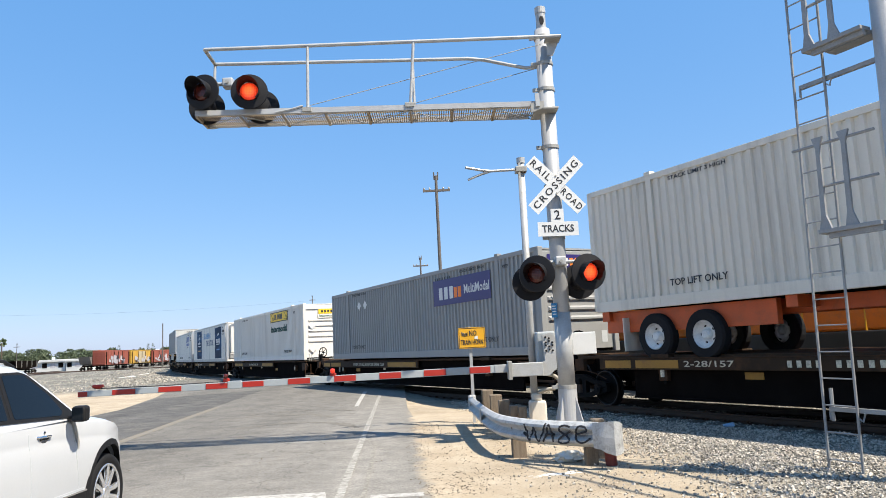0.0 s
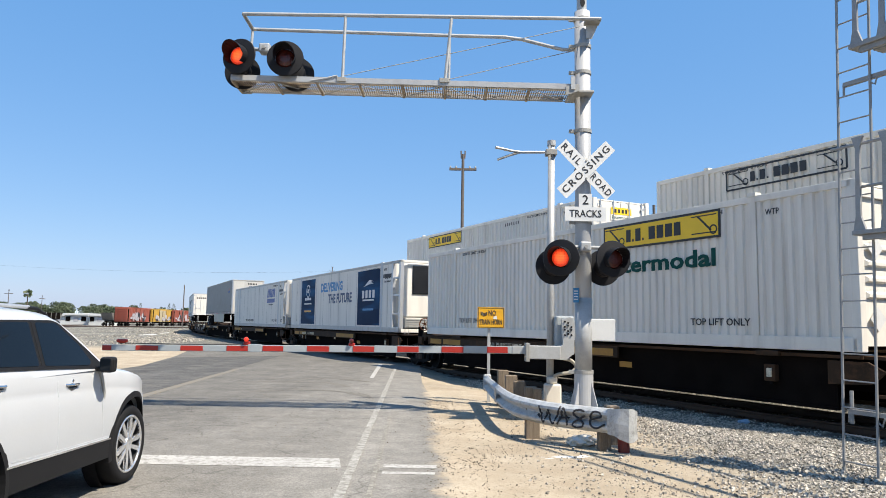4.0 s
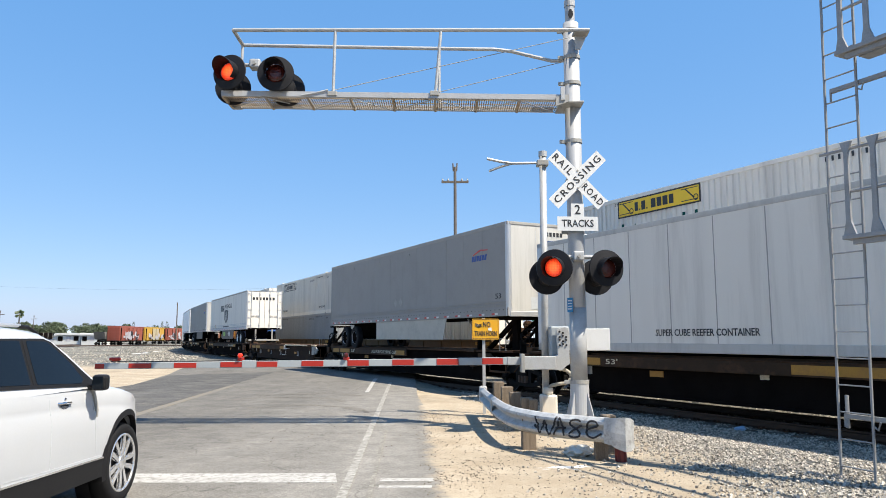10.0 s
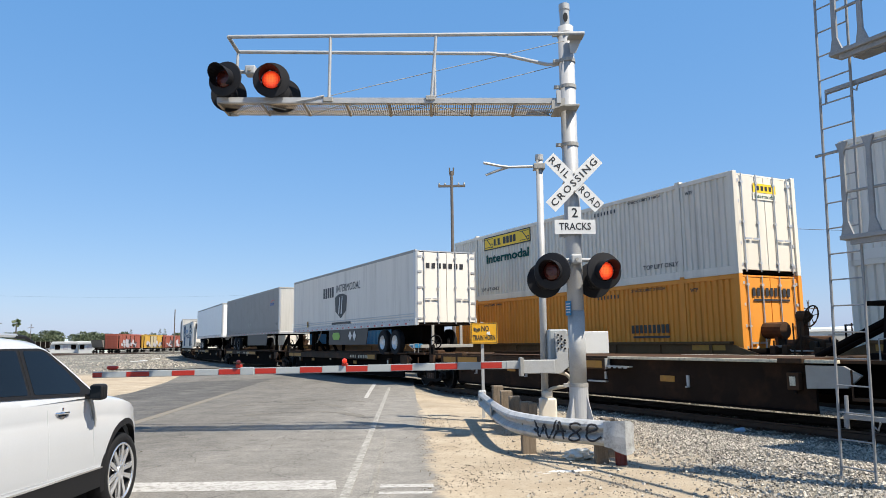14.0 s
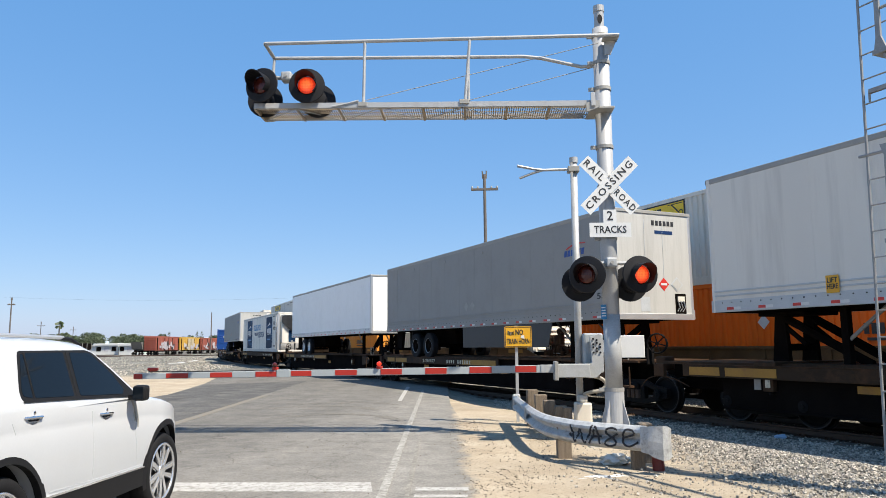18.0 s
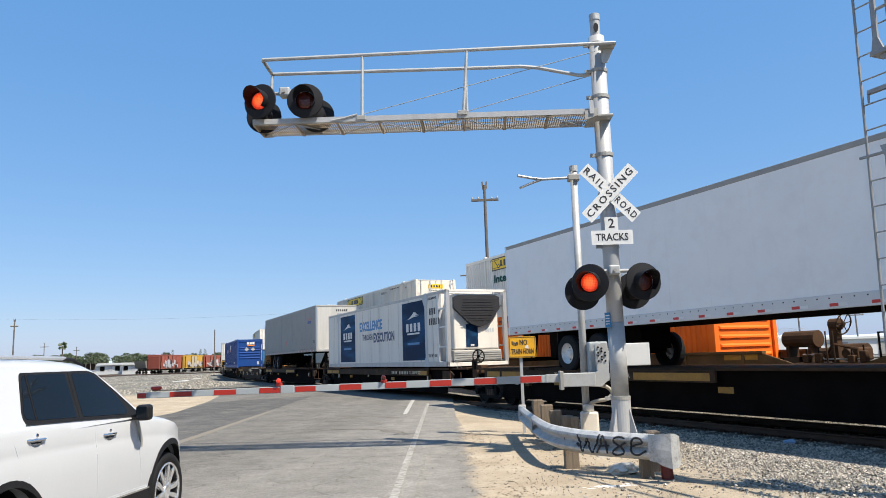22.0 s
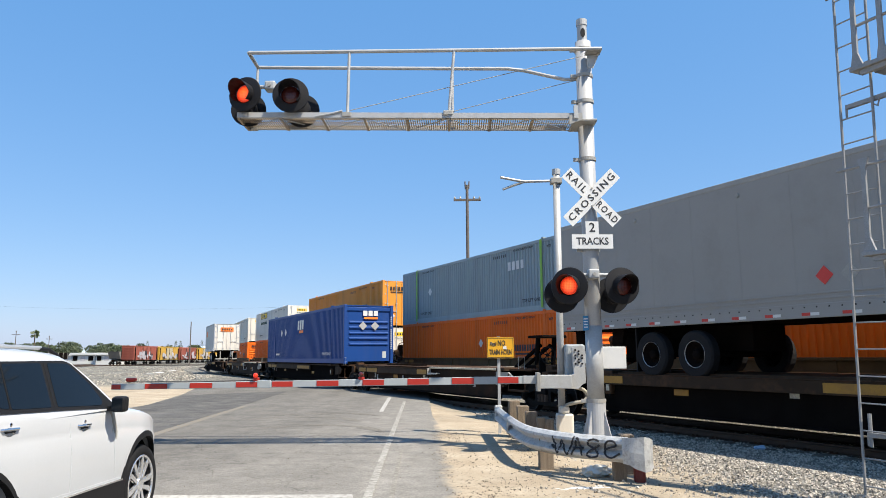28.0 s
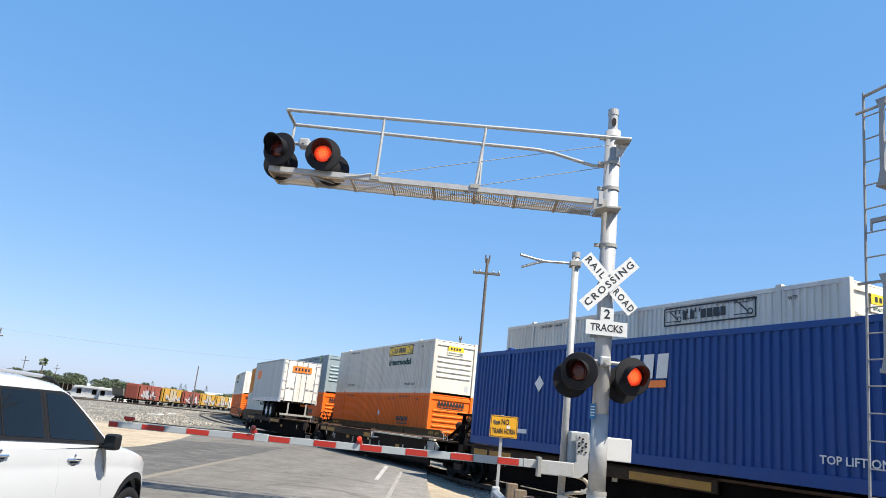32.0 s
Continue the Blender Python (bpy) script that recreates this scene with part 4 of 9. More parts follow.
    for v in bm.verts:
        k = 1 + 0.55 * noise.noise(v.co * 14) + 0.3 * noise.noise(v.co * 33)
        v.co = Vector((v.co.x * 1.3 * k, v.co.y * k, v.co.z * 0.62 * k)) + Vector((1.78, 10.02, 0.055))
    tagged(part("rag", bm, M["cream"]), "crumpled pale rag under the guardrail", "litter")
    bm = bmesh.new()
    bmesh.ops.create_icosphere(bm, subdivisions=2, radius=0.075)
    for v in bm.verts:
        k = 1 + 0.5 * noise.noise(v.co * 22)
        v.co = Vector((v.co.x * 1.5 * k, v.co.y * k, v.co.z * 0.6 * k)) + Vector((5.53, 13.94, -0.13))
    tagged(part("plastic_bag", bm, mat("pale_blue_plastic", (0.30, 0.45, 0.62), 0.35, var=0.15)), "crumpled pale blue plastic bag on the ballast", "litter")
    # broken white pipes on the far gravel
    for a, b in (((-34.9, 80.0), (-33.3, 80.8)), ((-37.6, 92.0), (-36.9, 93.4)), ((-35.6, 84.0), (-34.6, 83.2))):
        tagged(part("pipe", T([(a[0], a[1], -0.13), (b[0], b[1], -0.05)], 0.045, 8), M["signwhite"]), "broken white pipe lying on the gravel", "pipe", group="loose pipes")


build_ground()
build_road()
tyre_marks()
build_tracks()


# ---- train loads; +x runs along the track away from the camera, +y faces the road ----
CL, CW, CH = 16.15, 2.60, 2.90


def side_m(q, z, off=0.0, length=CL, w=CW):
    """A frame on the road side, q metres from its far end: x towards the near end, y up, z out."""
    m = Matrix(((-1, 0, 0, length / 2 - q), (0, 0, 1, w / 2 + off), (0, 1, 0, z), (0, 0, 0, 1)))
    return m


def end_m(y, z, off=0.0, length=CL):
    """A frame on the near end: x to the right seen from outside, y up, z out."""
    return Matrix(((0, 0, -1, -length / 2 - off), (-1, 0, 0, y), (0, 1, 0, z), (0, 0, 0, 1)))


def plate(parent, m, w, h, material, name="decal", label="", t=0.004):
    bm = bmesh.new()
    prism(bm, [(-w / 2, -h / 2), (w / 2, -h / 2), (w / 2, h / 2), (-w / 2, h / 2)], m, t)
    return part(name, bm, material, parent, label)


def corrugated(x0, x1, z0, z1, y, sign, pitch=0.215, deep=0.045):
    """A vertical panel in the x-z plane with trapezoid ribs; sign is its outward y."""
    bm = bmesh.new()
    n = max(1, round((x1 - x0) / pitch))
    p = (x1 - x0) / n
    line = []
    for i in range(n):
        a = x0 + i * p
        line += [(a, 0), (a + p * 0.38, 0), (a + p * 0.5, -deep), (a + p * 0.88, -deep)]
    line.append((x1, 0))
    lo = [bm.verts.new((x, y + sign * d, z0)) for x, d in line]
    hi = [bm.verts.new((x, y + sign * d, z1)) for x, d in line]
    for i in range(len(line) - 1):
        f = (lo[i], lo[i + 1], hi[i + 1], hi[i])
        bm.faces.new(f if sign < 0 else f[::-1])
    return bm


def end_ribs(parent, col, x, sign, zs, half=1.0, h=0.13, d=0.05):
    for z in zs:
        bm = bmesh.new()
        a = [(-half, -h / 2, 0), (half, -h / 2, 0), (half, h / 2, 0), (-half, h / 2, 0)]
        b = [(-half + 0.05, -h / 2 + 0.03, d), (half - 0.05, -h / 2 + 0.03, d), (half - 0.05, h / 2 - 0.05, d), (-half + 0.05, h / 2 - 0.05, d)]
        f = lambda p: Vector((x + sign * p[2], p[0], z + p[1]))
        va, vb = [bm.verts.new(f(p)) for p in a], [bm.verts.new(f(p)) for p in b]
        bm.faces.new(vb if sign < 0 else vb[::-1])
        for i in range(4):
            j = (i + 1) % 4
            q = (va[i], va[j], vb[j], vb[i])
            bm.faces.new(q)
        bmesh.ops.recalc_face_normals(bm, faces=bm.faces)
        part("end_rib", bm, col, parent)


def doors(parent, col, length, w, z0, z1, rods=True, hinge=True):
    x = -length / 2
    for sg in (1, -1):
        bm = B(x - 0.03, min(sg * 0.01, sg * (w / 2 - 0.08)), z0 + 0.10, x + 0.02, max(sg * 0.01, sg * (w / 2 - 0.08)), z1 - 0.10, bev=0.01)
        d = part("door", bm, col, parent)
        if rods:
            for k in (0.28, 0.78):
                y = sg * (k * (w / 2 - 0.1) + 0.03)
                part("lock_rod", T([(x - 0.065, y, z0 + 0.04), (x - 0.065, y, z1 - 0.04)], 0.02, 6), M["alu"], d)
                bm = bmesh.new()
                for z in (z0 + 0.3, (z0 + z1) / 2, z1 - 0.3):
                    box(bm, x - 0.085, y - 0.05, z - 0.03, x - 0.03, y + 0.05, z + 0.03)
                part("rod_bracket", bm, M["alu"], d)
                part("handle", B(x - 0.09, y - 0.02, z0 + 0.95, x - 0.07, y + 0.26 * (1 if k < 0.5 else -1) * sg, z0 + 1.0), M["alu"], d)
        if hinge:
            bm = bmesh.new()
            for i in range(5):
                z = z0 + 0.25 + i * (z1 - z0 - 0.5) / 4
                box(bm, x - 0.05, sg * (w / 2 - 0.16) - 0.08, z - 0.04, x - 0.03, sg * (w / 2 - 0.16) + 0.08, z + 0.04)
            part("hinge", bm, M["alu"], d)


def yellow_sign(parent, q, z, big=True, w=3.6, h=0.55, length=CL, pale=False, outline=False):
    """A company panel as plain shapes: a field, a border and dark bars."""
    if outline:
        for (cx, cz, a, b) in ((0, h / 2, w, 0.05), (0, -h / 2, w, 0.05), (-w / 2, 0, 0.05, h), (w / 2, 0, 0.05, h)):
            plate(parent, side_m(q - 0 + cx, z + cz, 0.006), a, b, M["black"], "logo_border")
    else:
        p = plate(parent, side_m(q, z, 0.006), w, h, M["black" if big else "jbyellow"], "logo_panel")
        if big:
            plate(parent, side_m(q, z, 0.011), w - 0.12, h - 0.10, M["jbyellow"], "logo_panel", "yellow company panel with black border")
    x = -0.98
    for wd, hh in ((0.15, 0.5), (0.05, 0.1), (0.17, 0.5), (0.05, 0.1), (0.20, 0.5), (0.20, 0.5), (0.21, 0.5), (0.19, 0.5)):
        plate(parent, side_m(q + (x + wd / 2) * min(1.0, w / 3.6), z - (0.5 - hh) * h / 2, 0.017), wd * min(1.0, w / 3.6), h * hh, M["black"], "logo_bar")
        x += wd + (0.16 if hh < 0.5 and wd < 0.1 and x > -0.6 else 0.055)
    # ruled lines and a loop at both ends
    for sg in (-1, 1):
        bm = bmesh.new()
        qe = q + sg * (w / 2 - 0.42)
        for i in range(2):
            prism(bm, [(-0.34, -0.012), (0.30, -0.012), (0.34, 0.012), (-0.34, 0.012)], side_m(qe, z + (0.33 - 0.62 * i) * h, 0.017), 0.004)
        prism(bm, [(-0.20, 0.33 * h), (-0.14, 0.33 * h), (0.20, -0.2 * h), (0.15, -0.22 * h)], side_m(qe, z, 0.017), 0.004)
        lathe(bm, [(0.07, 0), (0.07, 0.004), (0.10, 0.004), (0.10, 0)], side_m(qe + 0.24, z - 0.20 * h, 0.017), 16)
        part("logo_swoosh", bm, M["black"], parent)


def placard(parent, m, s=0.24, material=None):
    bm = bmesh.new()
    prism(bm, [(0, -s), (s, 0), (0, s), (-s, 0)], m, 0.006)
    return part("placard", bm, material or M["signwhite"], parent, "white diamond placard")


def container(name, label, col, near_end="ribs", ribbed=True, posts=True, marks=True, m_post=None):
    """A 53-foot box: frame, ribbed sides, near end of ribs or doors."""
    c = thing(name, label, "shipping container", group="containers")
    hl, hw = CL / 2, CW / 2
    mp = m_post or col
    for sg in (1, -1):
        if ribbed:
            part("side_panel", corrugated(-hl + 0.08, hl - 0.08, 0.16, CH - 0.12, sg * (hw - 0.005), sg), col, c)
        else:
            part("side_panel", B(-hl + 0.08, sg * (hw - 0.03) - 0.025, 0.16, hl - 0.08, sg * (hw - 0.03) + 0.025, CH - 0.12), col, c)
        part("top_rail", B(-hl, sg * (hw - 0.04) - 0.05, CH - 0.13, hl, sg * (hw - 0.04) + 0.05, CH, bev=0.012), mp, c)
        part("bottom_rail", B(-hl, sg * (hw - 0.04) - 0.05, 0.0, hl, sg * (hw - 0.04) + 0.05, 0.24 if ribbed else 0.17, bev=0.012), mp, c)
        for sx in (1, -1):
            part("corner_post", B(sx * hl - 0.08, sg * (hw - 0.07) - 0.08, 0, sx * hl + 0.08, sg * (hw - 0.07) + 0.08, CH, bev=0.015), mp, c)
            if posts:
                x = sx * 6.096
                part("stacking_post", B(x - 0.07, sg * (hw - 0.04) - 0.055, 0, x + 0.07, sg * (hw - 0.04) + 0.055, CH + 0.04, bev=0.01), mp, c)
                part("corner_casting", B(x - 0.09, sg * (hw - 0.05) - 0.08, CH - 0.02, x + 0.09, sg * (hw - 0.05) + 0.08, CH + 0.06, bev=0.01), mp, c)
    part("roof", B(-hl + 0.05, -hw + 0.05, CH - 0.07, hl - 0.05, hw - 0.05, CH - 0.02), mp, c)
    part("floor", B(-hl + 0.05, -hw + 0.05, 0.04, hl - 0.05, hw - 0.05, 0.12), M["under"], c)
    part("far_end", B(hl - 0.06, -hw + 0.1, 0.1, hl - 0.02, hw - 0.1, CH - 0.1), col, c)
    if near_end == "ribs":
        part("near_end", B(-hl + 0.0, -hw + 0.1, 0.1, -hl + 0.04, hw - 0.1, CH - 0.1), col, c)
        end_ribs(c, col, -hl, -1, [0.95, 1.22, 1.49, 1.76, 2.03], 1.05)
        part("header", B(-hl - 0.05, -hw + 0.1, CH - 0.3, -hl, hw - 0.1, CH - 0.13, bev=0.01), col, c)
        plate(c, end_m(-0.85, 0.42, 0.002), 0.2, 0.32, M["decalgrey"], "document_box", "small grey document box")
    else:
        doors(c, col, CL, CW, 0.02, CH)
    if marks:
        words("TOP LIFT ONLY", 0.2, side_m(13.3, 0.48, 0.003), M["black"], c, width=1.5)
        words("STACK LIMIT 3 HIGH", 0.12, side_m(12.7, CH - 0.22, 0.003), M["black"], c, width=1.5)
        words("WTP", 0.16, side_m(14.6, CH - 0.36, 0.003), M["black"], c, width=0.3)
        words("TOP LIFT ONLY", 0.2, side_m(3.1, 0.48, 0.003), M["black"], c, width=1.5)
        words("STACK LIMIT 3 HIGH", 0.12, side_m(3.3, CH - 0.22, 0.003), M["black"], c, width=1.5)
        for k in range(7):
            plate(c, side_m(11.3 - 0.17 * k, CH - 0.34, 0.003), 0.06, 0.13, M["black"], "number_bar")
    return c


def intermodal(c, q, z, size=0.5, w=3.3):
    words("Intermodal", size, side_m(q, z, 0.005), M["jbgreen"], c, width=w, bold=0.03)


def small_end_sign(c, y=0.0, z=None):
    z = CH - 0.42 if z is None else z
    plate(c, end_m(y, z, 0.055), 0.95, 0.26, M["jbyellow"], "logo_panel", "small yellow company panel")
    for k in range(4):
        plate(c, end_m(y + 0.28 - 0.17 * k, z, 0.061), 0.10, 0.13, M["black"], "logo_bar")
    words("Intermodal", 0.17, end_m(y, z - 0.24, 0.055), M["jbgreen"], c, width=0.85)
    plate(c, end_m(y, z - 0.24, 0.045), 1.0, 0.2, c.children[0].data.materials[0], "letter_backing", t=0.009)


def tyre_pair(parent, x, y0, r=0.5, z=0.5, rim="rim"):
    """One wheel: a tyre with a dished rim, its outer face to +y or -y by the sign of y0."""
    sg = 1 if y0 > 0 else -1
    m = Matrix.Translation((x, y0, z)) @ Matrix.Rotation(radians(-90 * sg), 4, "X")
    bm = bmesh.new()
    lathe(bm, [(r * 0.58, -0.25), (r * 0.92, -0.25), (r, -0.21), (r, -0.04), (r * 0.92, 0), (r * 0.58, 0), (r * 0.56, -0.03), (r * 0.56, -0.24), (r * 0.58, -0.25)], m, 28)
    w = part("wheel", bm, M["tyre"], parent)
    bm = bmesh.new()
    lathe(bm, [(r * 0.57, -0.02), (r * 0.54, -0.015), (r * 0.50, -0.06), (r * 0.34, -0.14), (r * 0.22, -0.14), (r * 0.20, -0.05), (r * 0.14, -0.02), (0, -0.02)], m, 24)
    part("rim", bm, M[rim], w)
    bm = bmesh.new()
    lathe(bm, [(r * 0.575, -0.012), (r * 0.56, -0.002), (r * 0.545, -0.012)], m, 28)
    part("rim_edge", bm, M["alu"], w, "bright rim edge")
    for k in range(5):
        a = k * 2 * math.pi / 5
        bm = bmesh.new()
        lathe(bm, [(0.0, 0.001), (r * 0.06, 0.001), (r * 0.06, -0.01)], m @ Matrix.Translation((r * 0.36 * math.cos(a), r * 0.36 * math.sin(a), -0.125)), 8)
        part("hub_hole", bm, M["under"], w)


def trailer(name, label, col, length=CL, skirt=None, reflect=True, near="plain", rims="rim", dark_skirt=False, tail_near=False, axles=(2.0, 3.25), rail=None, end_col=None):
    """A road trailer box on its landing gear and tandem axles; z = 0 is the deck."""
    c = thing(name, label, "semi-trailer", group="trailers")
    hl, hw = length / 2, CW / 2
    z0, z1 = 1.12, 3.95
    part("side_panel", B(-hl + 0.05, hw - 0.05, z0 + 0.22, hl - 0.05, hw, z1 - 0.08), col, c)
    part("side_panel", B(-hl + 0.05, -hw, z0 + 0.22, hl - 0.05, -hw + 0.05, z1 - 0.08), col, c)
    for sg in (1, -1):
        part("bottom_rail", B(-hl, sg * (hw - 0.02) - 0.035, z0, hl, sg * (hw - 0.02) + 0.035, z0 + 0.25, bev=0.01), rail or M["alu"], c)
        if rail:
            for z in (z0 + 0.32, z0 + 0.41):
                part("rub_rail", B(-hl + 0.1, sg * (hw + 0.006) - 0.012, z, hl - 0.1, sg * (hw + 0.006) + 0.012, z + 0.035, bev=0.005), rail, c)
        part("top_rail", B(-hl, sg * (hw - 0.03) - 0.04, z1 - 0.12, hl, sg * (hw - 0.03) + 0.04, z1, bev=0.02), M["galvdark"], c)
        for sx in (1, -1):
            bm = bmesh.new()
            lathe(bm, [(0.10, z0), (0.10, z1 - 0.02), (0.0, z1 - 0.02)], Matrix.Translation((sx * (hl - 0.08), sg * (hw - 0.08), 0)), 12)
            part("corner_post", bm, M["alu"] if sx < 0 else col, c)
    part("roof", B(-hl + 0.05, -hw + 0.04, z1 - 0.06, hl - 0.05, hw - 0.04, z1 - 0.02), M["alu"], c)
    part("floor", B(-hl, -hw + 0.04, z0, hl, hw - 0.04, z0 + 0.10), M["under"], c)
    part("far_end", B(hl - 0.04, -hw + 0.1, z0, hl + 0.01, hw - 0.1, z1 - 0.05), col, c)
    if near == "doors":
        doors(c, M["white"], length, CW, z0, z1)
        bumper = thing_part("underride_guard", c)
        part("bar", B(-hl - 0.05, -1.1, 0.28, -hl + 0.05, 1.1, 0.40, bev=0.01), M["galvdark"], bumper)
        for y in (-0.6, 0.6):
            part("upright", B(-hl - 0.03, y - 0.05, 0.3, -hl + 0.03, y + 0.05, z0), M["galvdark"], bumper)
    else:
        part("near_end", B(-hl - 0.01, -hw + 0.09, z0, -hl + 0.04, hw - 0.09, z1 - 0.05), end_col or M["endwhite"], c)
        part("end_header", B(-hl - 0.03, -hw + 0.05, z1 - 0.10, -hl + 0.03, hw - 0.05, z1 - 0.01, bev=0.01), M["galvdark"], c)
        part("end_rail", B(-hl - 0.03, -hw + 0.05, z0 - 0.02, -hl + 0.03, hw - 0.05, z0 + 0.14, bev=0.01), M["alu"], c)
    # joints of the side sheets with their rivet lines
    bm = bmesh.new()
    q = 1.25
    while q < length - 0.4:
        prism(bm, [(-0.022, z0 + 0.26), (0.022, z0 + 0.26), (0.022, z1 - 0.14), (-0.022, z1 - 0.14)], side_m(q, 0, 0.0, length), 0.003)
        q += 1.22
    part("sheet_joints", bm, col, c)["kind"] = "stuff"
    # rivets and reflectors along the rail
    bm = bmesh.new()
    q = 0.3
    while q < length:
        prism(bm, [(-0.012, -0.012), (0.012, -0.012), (0.012, 0.012), (-0.012, 0.012)], side_m(q, z0 + 0.19, 0.016, length), 0.006)
        q += 0.24
    part("rivets", bm, M["under"], c)["kind"] = "stuff"
    if reflect:
        q = 0.5
        while q < length - 0.3:
            plate(c, side_m(q, z0 + 0.07, 0.017, length), 0.17, 0.055, M["redtape"], "reflector")
            plate(c, side_m(q + 0.175, z0 + 0.07, 0.017, length), 0.17, 0.055, M["signwhite"], "reflector")
            q += 0.78
    # wheels under the far half, landing gear near the other end
    ax = (-1, 1) if tail_near else (1, -1)
    s0 = -1 if tail_near else 1
    for x in (s0 * (hl - axles[0]), s0 * (hl - axles[1])):
        for y in (hw - 0.02, -hw + 0.02):
            tyre_pair(c, x, y, 0.5, 0.5, rims)
        part("axle", T([(x, -hw + 0.3, 0.5), (x, hw - 0.3, 0.5)], 0.07, 8), M["under"], c)
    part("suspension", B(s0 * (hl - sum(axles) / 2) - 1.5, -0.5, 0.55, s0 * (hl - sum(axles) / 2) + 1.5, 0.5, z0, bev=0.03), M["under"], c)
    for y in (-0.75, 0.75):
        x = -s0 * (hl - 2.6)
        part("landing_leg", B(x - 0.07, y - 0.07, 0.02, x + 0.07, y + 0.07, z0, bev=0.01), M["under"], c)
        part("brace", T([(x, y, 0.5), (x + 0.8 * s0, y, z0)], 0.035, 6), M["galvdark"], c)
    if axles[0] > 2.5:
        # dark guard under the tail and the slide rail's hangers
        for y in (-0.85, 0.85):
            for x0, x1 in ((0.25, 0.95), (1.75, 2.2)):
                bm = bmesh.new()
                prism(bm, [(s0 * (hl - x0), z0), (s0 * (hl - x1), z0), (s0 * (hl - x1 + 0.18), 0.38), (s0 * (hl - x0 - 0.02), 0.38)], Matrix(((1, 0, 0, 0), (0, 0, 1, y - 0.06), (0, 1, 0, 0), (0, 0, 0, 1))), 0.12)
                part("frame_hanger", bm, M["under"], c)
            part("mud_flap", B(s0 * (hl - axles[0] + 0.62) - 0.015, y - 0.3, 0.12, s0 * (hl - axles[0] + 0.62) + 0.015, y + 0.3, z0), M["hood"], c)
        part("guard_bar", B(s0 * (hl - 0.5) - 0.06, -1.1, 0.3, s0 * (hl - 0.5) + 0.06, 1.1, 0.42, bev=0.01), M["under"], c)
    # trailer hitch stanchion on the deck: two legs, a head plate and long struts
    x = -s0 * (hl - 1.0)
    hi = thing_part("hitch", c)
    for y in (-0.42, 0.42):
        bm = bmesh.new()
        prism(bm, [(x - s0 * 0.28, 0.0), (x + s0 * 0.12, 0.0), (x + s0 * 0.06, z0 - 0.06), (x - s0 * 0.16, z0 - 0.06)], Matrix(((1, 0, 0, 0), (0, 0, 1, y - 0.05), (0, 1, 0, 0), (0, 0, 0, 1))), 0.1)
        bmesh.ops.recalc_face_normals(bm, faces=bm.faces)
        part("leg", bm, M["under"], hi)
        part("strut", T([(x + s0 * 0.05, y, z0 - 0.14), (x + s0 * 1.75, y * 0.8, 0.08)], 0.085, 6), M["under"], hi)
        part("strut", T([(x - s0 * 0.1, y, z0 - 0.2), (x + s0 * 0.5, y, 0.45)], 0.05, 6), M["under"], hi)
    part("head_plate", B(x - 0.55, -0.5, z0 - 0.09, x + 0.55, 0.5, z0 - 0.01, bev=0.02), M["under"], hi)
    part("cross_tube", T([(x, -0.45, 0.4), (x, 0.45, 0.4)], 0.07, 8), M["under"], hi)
    if skirt:
        a, b = skirt
        bm = bmesh.new()
        prism(bm, [(a, 0.42), (b - 0.25, 0.42), (b, z0 + 0.02), (a, z0 + 0.02)], Matrix(((-1, 0, 0, length / 2), (0, 0, 1, hw - 0.03), (0, 1, 0, 0), (0, 0, 0, 1))), 0.02)
        part("side_skirt", bm, M["black"] if dark_skirt else M["skirt"], c, "dark side skirt" if dark_skirt else "dented pale side skirt")
    return c


def thing_part(name, parent):
    o = new(name)
    o.parent = parent
    return o


def carrier_logo(c, q0, q1, z, h, material, n=4, slant=0.12):
    """A company word mark as slanted plain bars."""
    w = (q1 - q0) / n
    bm = bmesh.new()
    for k in range(n):
        a = q0 + k * w
        prism(bm, [(a, 0), (a + w * 0.74, 0), (a + w * 0.74 + slant, h), (a + slant, h)], side_m(0, z - h / 2, 0.004), 0.004)
    return part("logo_mark", bm, material, c)


